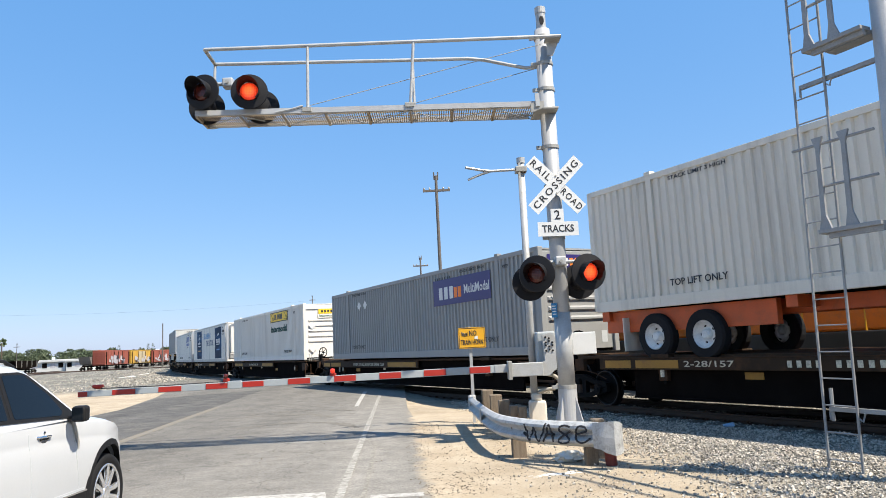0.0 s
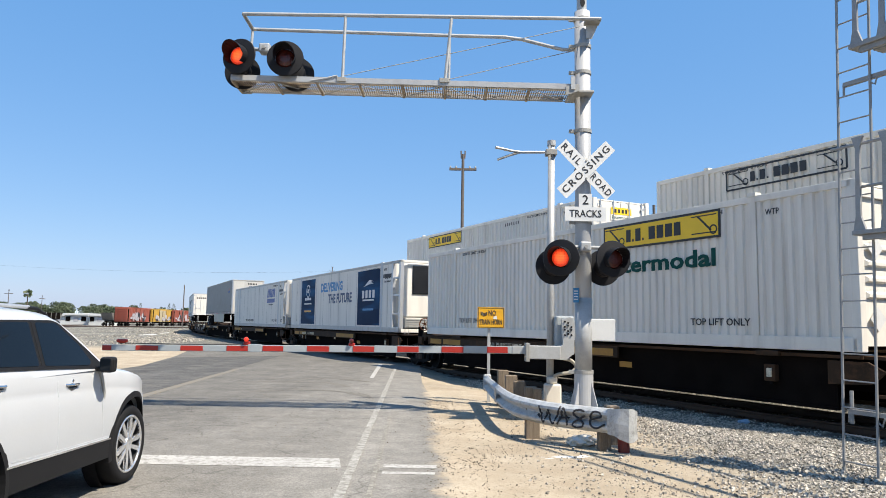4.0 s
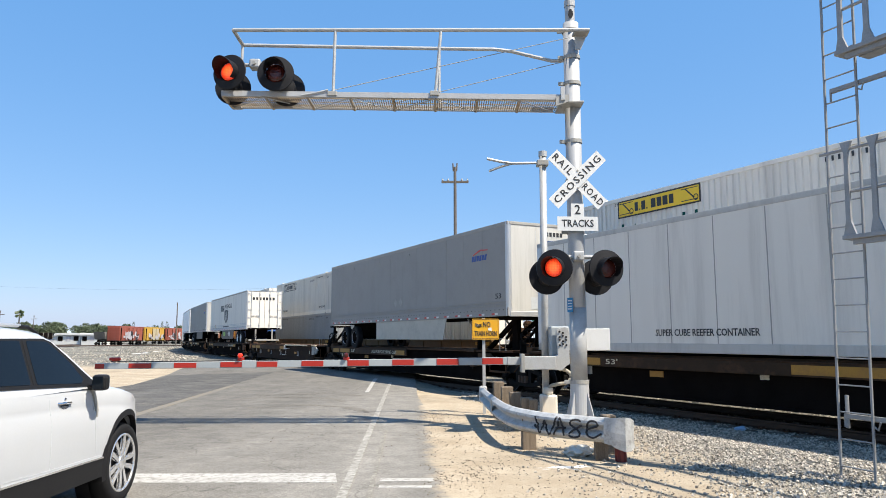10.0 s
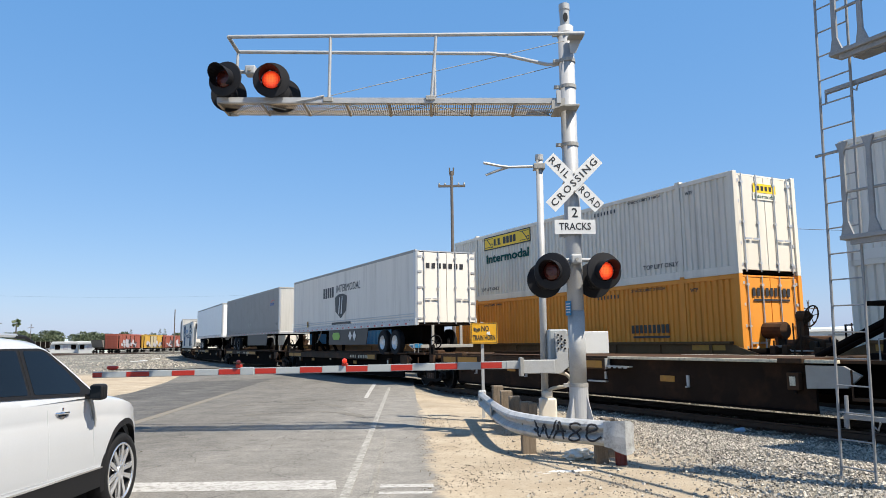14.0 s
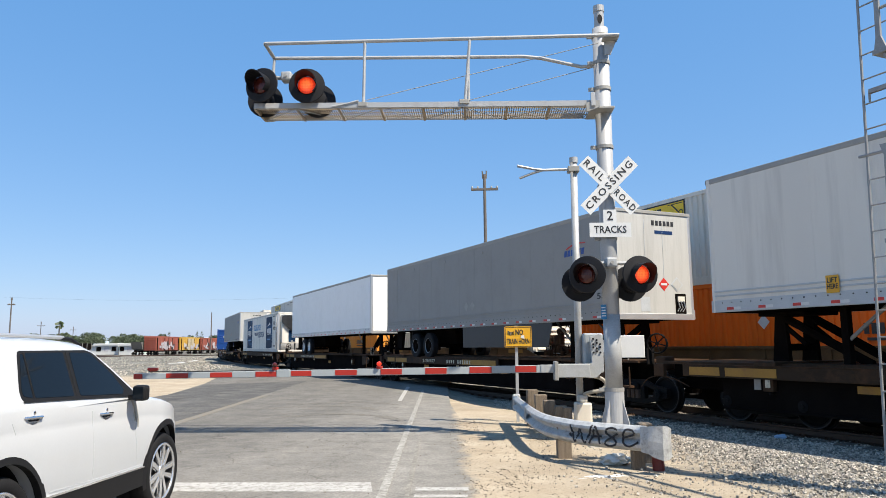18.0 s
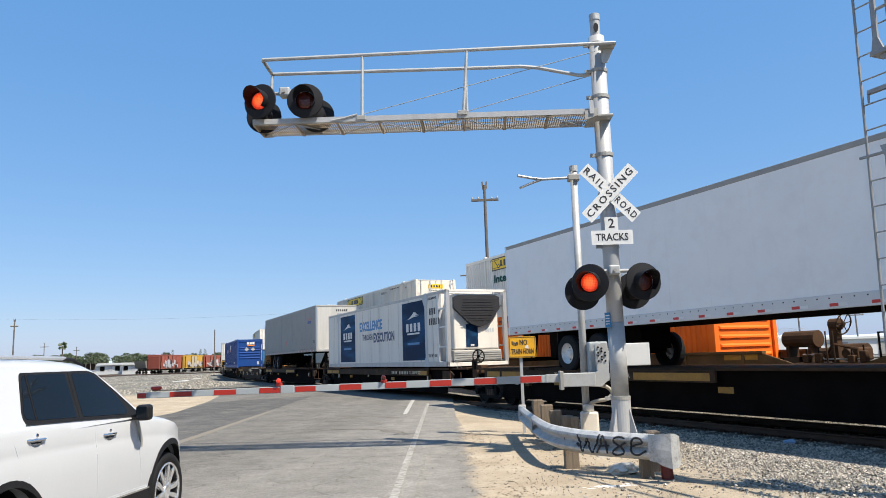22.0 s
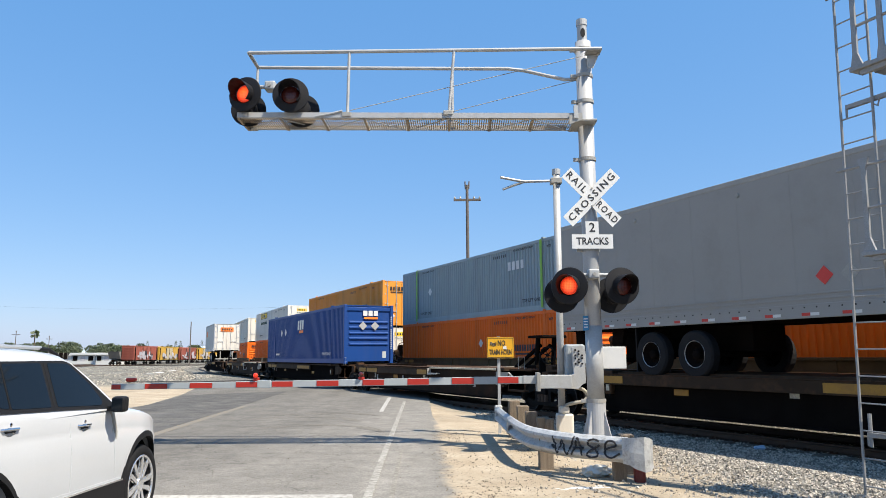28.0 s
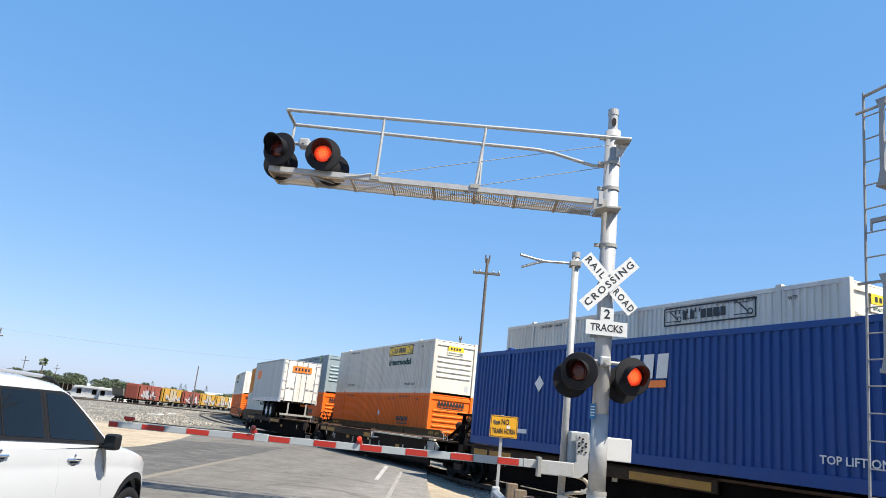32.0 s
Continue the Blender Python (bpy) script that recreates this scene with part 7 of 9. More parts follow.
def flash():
    """A quick half turn of each lens stands in for every switch of the flasher."""
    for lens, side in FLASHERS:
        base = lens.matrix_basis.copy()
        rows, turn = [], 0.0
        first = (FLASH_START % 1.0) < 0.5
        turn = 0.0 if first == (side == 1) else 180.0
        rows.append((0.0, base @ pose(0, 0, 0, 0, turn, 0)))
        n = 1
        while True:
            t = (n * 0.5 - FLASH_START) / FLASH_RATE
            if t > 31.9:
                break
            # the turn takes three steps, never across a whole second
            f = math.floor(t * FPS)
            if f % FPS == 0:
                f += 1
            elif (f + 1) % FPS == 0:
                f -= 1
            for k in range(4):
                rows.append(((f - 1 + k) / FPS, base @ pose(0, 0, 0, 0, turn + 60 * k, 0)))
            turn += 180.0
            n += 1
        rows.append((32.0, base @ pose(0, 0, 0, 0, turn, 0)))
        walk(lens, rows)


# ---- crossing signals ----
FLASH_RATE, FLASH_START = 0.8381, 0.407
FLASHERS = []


def lamp_head(parent, m, side, r=0.305, visor=0.33):
    """A flashing light: round black background, hooded lens; its lens turns between a lit and a dark face."""
    lamp = thing_part("lamp", parent)
    lamp.matrix_basis = m
    bm = bmesh.new()
    lathe(bm, [(0.165, 0.012), (r - 0.01, -0.005), (r, -0.02), (r - 0.01, -0.035), (0.165, -0.02), (0.165, 0.012)], Matrix(), 36)
    part("background_disc", bm, M["hood"], lamp, smooth=False)
    bm = bmesh.new()
    lathe(bm, [(0.165, -0.02), (0.17, -0.14), (0.13, -0.24), (0.0, -0.25)], Matrix(), 20)
    part("housing", bm, M["hood"], lamp)
    bm = bmesh.new()
    n = 18
    a0, a1 = radians(-48), radians(228)
    inner, outer = [], []
    for i in range(n + 1):
        q = a0 + (a1 - a0) * i / n
        ln = visor * (0.5 + 0.5 * max(0.0, math.sin(q)) ** 0.7) if math.sin(q) > 0 else visor * 0.5
        for rr, lst in ((0.168, inner), (0.176, outer)):
            c, s = rr * math.cos(q), rr * math.sin(q)
            lst.append((bm.verts.new((c, s, 0.0)), bm.verts.new((c * 1.03, s * 1.03 - 0.02, ln))))
    for lst in (inner, outer):
        for a, b in zip(lst, lst[1:]):
            bm.faces.new((a[0], b[0], b[1], a[1]))
    for a, b, c, d in zip(inner, inner[1:], outer, outer[1:]):
        bm.faces.new((a[1], b[1], d[1], c[1]))
    part("visor", bm, M["hood"], lamp)
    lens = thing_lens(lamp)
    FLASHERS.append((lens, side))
    return lamp


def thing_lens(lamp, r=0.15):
    """One round lens unit, a made-up pair: lit face and dark face, back to back."""
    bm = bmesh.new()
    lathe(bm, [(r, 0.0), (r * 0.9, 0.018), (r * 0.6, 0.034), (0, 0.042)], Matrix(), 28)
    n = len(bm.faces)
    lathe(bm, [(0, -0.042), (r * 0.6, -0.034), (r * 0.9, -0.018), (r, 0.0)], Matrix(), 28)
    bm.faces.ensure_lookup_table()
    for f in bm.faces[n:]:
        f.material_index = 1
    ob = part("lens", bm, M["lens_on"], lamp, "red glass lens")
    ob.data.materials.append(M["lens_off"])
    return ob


def face(x, y, z, turn=0.0, tilt=0.0):
    """A pose whose z looks at the road user, -y, and whose y is up."""
    return pose(x, y, z, 90 - tilt, 0, turn)


def light_pair(x0, z0, x1, z1, y, label, t0=-6, t1=6, back=(-0.07, 0.09)):
    p = thing("flashing_light_pair", label, "crossing light", group="flashing lights")
    xm = (x0 + x1) / 2
    zm = (z0 + z1) / 2 + 0.2
    part("crossarm", T([(x0 + 0.05, y + 0.2, z0 + 0.2), (x1 - 0.05, y + 0.2, z1 + 0.2)], 0.032, 10), M["galv"], p)
    part("junction_box", B(xm - 0.09, y + 0.1, zm - 0.07, xm + 0.09, y + 0.3, zm + 0.09, bev=0.025), M["galv"], p)
    part("clamp_bolt", T([(xm, y + 0.09, zm), (xm, y + 0.06, zm)], 0.03, 8), M["galvdark"], p)
    for x, z in ((x0, z0), (x1, z1)):
        part("lamp_bracket", T([(x, y + 0.2, z + 0.22), (x, y + 0.22, z + 0.02)], 0.03, 8), M["galv"], p)
    lamp_head(p, face(x0, y, z0, t0), 0)
    lamp_head(p, face(x1, y, z1, t1), 1)
    if back:
        for x, z, dx in ((x0, z0, back[0]), (x1, z1, back[1])):
            b = thing_part("rear_lamp", p)
            b.matrix_basis = pose(x + dx, y + 0.5, z - 0.11, 90, 0, 186)
            bm = bmesh.new()
            lathe(bm, [(0.0, 0.02), (0.30, 0.0), (0.305, -0.02), (0.16, -0.03), (0.15, -0.2), (0, -0.22)], Matrix(), 28)
            part("background_disc", bm, M["hood"], b)
            bm = bmesh.new()
            tube(bm, [(0, 0.02, 0), (0, 0.02, 0.24)], 0.17, 16, cap=False)
            part("visor", bm, M["hood"], b)
    return p


PX, PY = 2.17, 12.06


def cantilever():
    c = thing("cantilever_signal_mast", "grey steel mast with a walkway arm over the road", "signal mast")
    part("pole", T([(PX, PY, 0.12), (PX, PY, 7.05)], 0.135, 24), M["polepaint"], c, smooth=True)
    part("pole_top", T([(PX - 0.01, PY, 7.02), (PX - 0.01, PY, 7.45)], 0.085, 18), M["galv"], c)
    part("cap", T([(PX - 0.01, PY, 7.36), (PX - 0.01, PY, 7.47)], 0.095, 18), M["galv"], c)
    bm = bmesh.new()
    lathe(bm, [(0.06, 0), (0.06, 0.01), (0, 0.01)], pose(PX - 0.01, PY - 0.084, 7.2, 90, 0, 0) @ Matrix.Diagonal((0.7, 1.4, 1, 1)), 16)
    part("hand_hole", bm, M["hood"], c)
    part("base_sleeve", T([(PX, PY, 0.0), (PX, PY, 0.85)], 0.155, 24), M["polepaint"], c)
    part("lower_sleeve", T([(PX, PY, 0.85), (PX, PY, 2.08)], 0.139, 24), M["galv"], c, "paler lower section", smooth=True)
    part("base_plate", B(PX - 0.34, PY - 0.34, 0.02, PX + 0.34, PY + 0.34, 0.07, bev=0.01), M["polepaint"], c)
    part("foundation", B(PX - 0.5, PY - 0.5, -0.25, PX + 0.5, PY + 0.5, 0.02, bev=0.02), M["concrete"], c)
    for k in range(4):
        bm = bmesh.new()
        prism(bm, [(0.14, 0.07), (0.34, 0.07), (0.15, 0.72)], Matrix.Translation((PX, PY, 0)) @ Matrix.Rotation(radians(45 + 90 * k), 4, "Z") @ Matrix(((1, 0, 0, 0), (0, 0, -1, 0.01), (0, 1, 0, 0), (0, 0, 0, 1))), 0.02)
        part("gusset", bm, M["polepaint"], c)
    for z, r in ((0.86, 0.16), (4.92, 0.15), (5.95, 0.15), (6.42, 0.15), (3.35, 0.15), (6.9, 0.15)):
        b = part("band", T([(PX, PY, z - 0.03), (PX, PY, z + 0.03)], r, 24), M["galvdark"], c)
        part("band_bolt", B(PX - r - 0.09, PY - 0.05, z - 0.03, PX - r + 0.02, PY + 0.0, z + 0.03, bev=0.005), M["galvdark"], b)
    # walkway arm
    ya, yb = 11.68, 12.32
    xl, xr, zl, zr = -3.80, 1.92, 5.68, 5.58
    arm = c
    for y, nm in ((ya, "front"), (yb, "rear")):
        bm = bmesh.new()
        prism(bm, [(xl, zl - 0.045), (xr + (0.1 if y == ya else -0.05), zr - 0.045), (xr + (0.1 if y == ya else -0.05), zr + 0.045), (xl, zl + 0.045)], Matrix(((1, 0, 0, 0), (0, 0, 1, y - 0.03), (0, 1, 0, 0), (0, 0, 0, 1))), 0.06)
        part("arm_beam", bm, M["polepaint"], arm)
    grate = bmesh.new()
    n = 150
    for i in range(n):
        x = xl + (xr - xl) * i / n
        z = zl + (zr - zl) * i / n
        box(grate, x, ya + 0.03, z - 0.032, x + 0.016, yb - 0.03, z - 0.022)
    for k in range(3):
        y = ya + 0.12 + k * (yb - ya - 0.24) / 2
        prism(grate, [(xl, zl - 0.03), (xr, zr - 0.03), (xr, zr - 0.012), (xl, zl - 0.012)], Matrix(((1, 0, 0, 0), (0, 0, 1, y), (0, 1, 0, 0), (0, 0, 0, 1))), 0.008)
    part("grating", grate, M["tansteel"], arm)["kind"] = "stuff"
    for i in range(9):
        x = xl + (xr - xl) * i / 8
        z = zl + (zr - zl) * i / 8
        part("cross_member", B(x, ya, z - 0.07, x + 0.04, yb, z - 0.036), M["tansteel"], arm)
        if i < 8:
            x2, z2 = xl + (xr - xl) * (i + 1) / 8, zl + (zr - zl) * (i + 1) / 8
            a, b = ((ya, yb) if i % 2 else (yb, ya))
            part("diagonal", T([(x, a, z - 0.055), (x2, b, z2 - 0.055)], 0.009, 6), M["galv"], arm)
    part("arm_bracket", B(1.90, 11.7, 5.50, 2.30, 12.3, 5.54, bev=0.008), M["galvdark"], c)
    bm = bmesh.new()
    prism(bm, [(1.82, 5.42), (2.04, 5.50), (2.04, 5.62), (1.82, 5.58)], Matrix(((1, 0, 0, 0), (0, 0, 1, 11.62), (0, 1, 0, 0), (0, 0, 0, 1))), 0.04)
    part("arm_bracket", bm, M["galvdark"], c)
    part("arm_lug", B(1.90, 11.60, 5.52, 1.97, 11.66, 5.75), M["galv"], c)
    # handrails
    part("handrail", T([(-3.64, ya, 6.80), (2.42, ya, 6.77)], 0.032, 10), M["galv"], c)
    part("handrail", T([(-3.66, yb, 6.80), (-0.2, yb, 6.72), (0.85, yb, 6.70), (1.15, yb, 6.66), (1.85, yb - 0.1, 6.44), (2.1, yb - 0.16, 6.42)], 0.032, 10), M["galv"], c)
    part("end_rail", T([(-3.64, ya, 6.80), (-3.66, yb, 6.80)], 0.032, 8), M["galvdark"], c)
    for x, y, x2 in ((-1.90, ya, -1.92), (-0.10, ya, -0.20), (-0.14, yb, -0.14), (-3.66, yb, -3.70)):
        part("rail_post", T([(x, y, 6.78), (x2, y, 5.62)], 0.026, 8), M["galv"], c)
        part("post_clamp", B(x2 - 0.09, y - 0.05, 5.62, x2 + 0.07, y + 0.05, 5.70, bev=0.008), M["galvdark"], c)
    part("conduit_bend", T([(-2.0, ya - 0.03, 5.72), (-2.25, ya - 0.03, 5.66), (-2.45, ya - 0.03, 5.63)], 0.022, 8), M["galv"], c)
    part("stay_cable", T([(-1.95, ya, 5.72), (2.1, ya + 0.2, 6.72)], 0.007, 5), M["galvdark"], c)
    part("stay_cable", T([(-1.0, yb, 5.70), (2.05, yb - 0.1, 6.42)], 0.007, 5), M["galvdark"], c)
    bm = bmesh.new()
    prism(bm, [(2.20, 6.50), (2.30, 6.50), (2.42, 6.78), (2.20, 6.80)], Matrix(((1, 0, 0, 0), (0, 0, 1, 11.85), (0, 1, 0, 0), (0, 0, 0, 1))), 0.03)
    part("rail_bracket", bm, M["galv"], c)
    part("rail_bracket", B(2.16, 11.66, 6.735, 2.42, 11.9, 6.79, bev=0.01), M["galvdark"], c)


cantilever()
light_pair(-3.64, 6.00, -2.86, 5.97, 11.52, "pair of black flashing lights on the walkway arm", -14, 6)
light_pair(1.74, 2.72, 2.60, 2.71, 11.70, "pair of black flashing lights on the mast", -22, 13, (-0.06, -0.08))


def crossbuck():
    c = thing("crossbuck_sign", "white crossed railroad boards with black letters on the mast", "crossing sign")
    m0 = face(2.185, 11.86, 4.22, 8)
    for ang, text_a, text_b, dz in ((45, "CROSSING", None, 0.012), (-45, "RAIL", "ROAD", 0.0)):
        m = m0 @ Matrix.Rotation(radians(ang), 4, "Z")
        bm = bmesh.new()
        prism(bm, [(-0.60, -0.115), (0.60, -0.115), (0.60, 0.115), (-0.60, 0.115)], m @ Matrix.Translation((0, 0, dz)), 0.006)
        b = part("board", bm, M["signwhite"], c)
        tm = m @ Matrix.Translation((0, 0, dz + 0.008))
        if text_b:
            words(text_a, 0.165, tm @ Matrix.Translation((-0.36, 0, 0)), M["black"], c, width=0.42, spread=1.3)
            words(text_b, 0.165, tm @ Matrix.Translation((0.36, 0, 0)), M["black"], c, width=0.44, spread=1.3)
        else:
            words(text_a, 0.165, tm, M["black"], c, width=1.10, spread=1.3)
    for k in (0.15, -0.15):
        bm = bmesh.new()
        lathe(bm, [(0.018, 0.02), (0.018, 0.03), (0, 0.032)], m0 @ Matrix.Translation((0, k, 0)), 8)
        part("bolt", bm, M["galvdark"], c)
    part("strap", T([(2.17, 12.06, 4.2), (2.17, 12.06, 4.26)], 0.15, 20), M["galvdark"], c)
    s = thing("track_count_sign", "white sign for two tracks below the crossbuck", "crossing sign")
    m = face(2.175, 11.87, 3.58, 4)
    bm = bmesh.new()
    prism(bm, [(-0.345, -0.23), (0.345, -0.23), (0.345, 0.01), (0.11, 0.01), (0.11, 0.23), (-0.11, 0.23), (-0.11, 0.01), (-0.345, 0.01)], m, 0.006)
    part("board", bm, M["signwhite"], s)
    words("TRACKS", 0.17, m @ Matrix.Translation((0, -0.11, 0.008)), M["black"], s, width=0.54)
    words("2", 0.22, m @ Matrix.Translation((0, 0.12, 0.008)), M["black"], s, width=0.10)
    part("strap", T([(2.17, 12.06, 3.55), (2.17, 12.06, 3.6)], 0.15, 20), M["galvdark"], s)
    t = thing("notice_plate", "small blue and white notice on the mast", "notice")
    bm = bmesh.new()
    prism(bm, [(-0.05, -0.12), (0.05, -0.12), (0.05, 0.12), (-0.05, 0.12)], face(2.03, 11.95, 2.12, -35), 0.004)
    part("plate", bm, M["robin"], t)
    for k in range(4):
        bm = bmesh.new()
        prism(bm, [(-0.035, -0.008), (0.035, -0.008), (0.035, 0.008), (-0.035, 0.008)], face(2.03, 11.95, 2.19 - 0.045 * k, -35) @ Matrix.Translation((0, 0, 0.005)), 0.002)
        part("text_bar", bm, M["signwhite"], t)


crossbuck()


def farther(k):
    """Sets a thing k times farther off and larger about the eye height."""
    return Matrix.Translation((0, 0, 1.6)) @ Matrix.Scale(k, 4) @ Matrix.Translation((0, 0, -1.6))


def crossing_gate():
    g = thing("crossing_gate", "lowered red and white striped gate arm with grey drive housing", "crossing gate", farther(1.108))
    part("mast", T([(1.68, 12.6, 0.05), (1.71, 12.6, 4.84)], 0.062, 16), M["galv"], g, smooth=True)
    part("mast_cap", T([(1.71, 12.6, 4.80), (1.71, 12.6, 4.90)], 0.075, 14), M["galv"], g)
    br = thing_part("bracket_arm", g)
    part("pipe", T([(1.72, 12.55, 4.68), (1.15, 12.5, 4.66), (0.98, 12.48, 4.68), (0.70, 12.4, 4.72)], 0.025, 8), M["galv"], br)
    part("pipe", T([(1.15, 12.5, 4.66), (0.95, 12.5, 4.60), (0.74, 12.5, 4.52)], 0.022, 8), M["galv"], br)
    part("clamp", B(1.60, 12.5, 4.63, 1.80, 12.7, 4.73, bev=0.01), M["galvdark"], br)
    part("junction_foot", B(1.58, 12.42, 0.18, 1.86, 12.68, 0.62, bev=0.03), M["cream"], g, "cream junction box at the foot")
    part("junction_top", B(1.63, 12.47, 0.62, 1.80, 12.63, 0.74, bev=0.03), M["cream"], g)
    part("conduit", T(smooth_rows([(1.76, 12.42, 1.10), (1.90, 12.42, 1.06), (2.03, 12.42, 1.02), (2.10, 12.42, 0.93), (2.03, 12.42, 0.83), (1.88, 12.45, 0.80), (1.76, 12.5, 0.76), (1.72, 12.52, 0.68)], 5), 0.032, 10), M["concrete"], g, "curved tan cable hose", smooth=True)
    part("drive_housing", B(1.74, 12.28, 1.12, 2.06, 12.62, 1.78, bev=0.03), M["gategrey"], g, "light grey drive housing")
    bm = bmesh.new()
    prism(bm, [(1.74, 1.05), (1.90, 1.05), (2.02, 1.16), (2.04, 1.66), (1.96, 1.76), (1.82, 1.72), (1.84, 1.30), (1.72, 1.24)], Matrix(((1, 0, 0, 0), (0, 0, 1, 12.12), (0, 1, 0, 0), (0, 0, 0, 1))), 0.12)
    part("crank_arm", bm, M["galv"], g)
    for k in range(11):
        bm = bmesh.new()
        lathe(bm, [(0.017, 0), (0.017, 0.016), (0, 0.018)], face(1.868 + 0.055 * (k % 3), 12.119, 1.46 + 0.068 * (k // 3) + 0.02 * (k % 2)), 8)
        part("bolt", bm, M["hood"], g)
    part("counterweight", B(2.36, 12.52, 1.36, 2.80, 12.58, 1.74, bev=0.012), M["signwhite"], g, "flat pale counterweight plate")
    part("counterweight_arm", B(1.95, 12.5, 1.46, 2.4, 12.56, 1.62, bev=0.01), M["galv"], g)
    part("arm_socket", B(1.22, 11.96, 1.06, 1.78, 12.12, 1.28, bev=0.012), M["galv"], g)
    part("socket_flange", B(1.20, 11.90, 1.02, 1.26, 12.16, 1.32, bev=0.006), M["galvdark"], g)
    part("arm_adapter", B(0.98, 11.98, 1.14, 1.24, 12.06, 1.27, bev=0.008), M["galv"], g)
    arm = thing_part("gate_arm", g)
    cuts = [-5.84, -5.68, -5.28, -4.90, -4.53, -4.15, -3.76, -3.40, -3.16, -2.81, -2.42, -2.05, -1.66, -1.30, -0.92, -0.56, -0.19, 0.18, 0.56, 0.91, 1.03]
    for i, (p, q) in enumerate(zip(cuts, cuts[1:])):
        x0, x1 = p, q
        zc = 1.205 + (1.13 - 1.205) * (1.05 - (x0 + x1) / 2) / 6.8
        h = 0.062 - 0.014 * (1.05 - (x0 + x1) / 2) / 6.8
        part("stripe", B(x0, 11.99, zc - h, x1, 12.03, zc + h, bev=0.006), M["gategrey"], arm)
        if i % 2 == 0:
            part("red_panel", B(x0 + 0.004, 11.984, zc - h * 0.80, x1 - 0.004, 11.9895, zc + h * 0.80), M["signred"], arm, "red reflective panel")
    part("arm_splice", B(-3.40, 11.98, 1.10, -3.18, 12.04, 1.225, bev=0.006), M["gategrey"], arm)
    for x, side in ((-5.52, None), (-3.43, 0), (-1.68, 1)):
        lamp = thing_part("gate_lamp", arm)
        part("lamp_body", B(x - 0.05, 11.99, 1.21, x + 0.05, 12.07, 1.27, bev=0.01), M["signred"], lamp)
        bm = bmesh.new()
        if side is None:
            part("lamp_dome", B(x - 0.09, 11.98, 1.22, x + 0.09, 12.05, 1.275, bev=0.02), M["signred"], lamp)
        else:
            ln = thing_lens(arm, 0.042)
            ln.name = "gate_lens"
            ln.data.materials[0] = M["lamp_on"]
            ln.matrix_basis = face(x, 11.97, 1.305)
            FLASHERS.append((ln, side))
    part("arm_cable", T([(-5.6, 12.03, 1.21), (-4.4, 12.03, 1.205), (-3.4, 12.03, 1.225)], 0.008, 5), M["wire"], arm)


crossing_gate()


def horn_sign():
    s = thing("no_train_horn_sign", "yellow square-cornered sign with black letters on a thin post", "road sign", farther(1.22))
    part("post", B(0.60, 12.60, -0.1, 0.65, 12.64, 1.93), M["galv"], s)
    m = face(0.655, 12.57, 1.735, 5)
    bm = bmesh.new()
    prism(bm, [(-0.235, -0.165), (-0.22, -0.18), (0.22, -0.18), (0.235, -0.165), (0.235, 0.165), (0.22, 0.18), (-0.22, 0.18), (-0.235, 0.165)], m, 0.004)
    part("panel", bm, M["signyellow"], s)
    for a, b, w, h in ((0, 0.165, 0.44, 0.008), (0, -0.165, 0.44, 0.008), (0.22, 0, 0.008, 0.33), (-0.22, 0, 0.008, 0.33)):
        bm = bmesh.new()
        prism(bm, [(a - w / 2, b - h / 2), (a + w / 2, b - h / 2), (a + w / 2, b + h / 2), (a - w / 2, b + h / 2)], m @ Matrix.Translation((0, 0, 0.005)), 0.002)
        part("border", bm, M["black"], s)
    words("NO", 0.13, m @ Matrix.Translation((0.02, 0.075, 0.007)), M["black"], s, width=0.13)
    words("TRAIN HORN", 0.125, m @ Matrix.Translation((0, -0.08, 0.007)), M["black"], s, width=0.39)
    bm = bmesh.new()
    prism(bm, [(-0.03, -0.02), (0.04, -0.03), (0.03, 0.03), (-0.02, 0.02)], m @ Matrix.Translation((0.07, 0.0, 0.006)), 0.002)
    part("sticker", bm, M["signwhite"], s, "torn white sticker")
    bm = bmesh.new()
    for a in (0, 0.02, 0.04):
        tube(bm, [m @ Vector((-0.18, 0.1 - a, 0.007)), m @ Vector((-0.12, 0.07 - a, 0.007)), m @ Vector((-0.07, 0.09 - a, 0.007))], 0.006, 5)
    part("scribble", bm, M["graf"], s)


horn_sign()


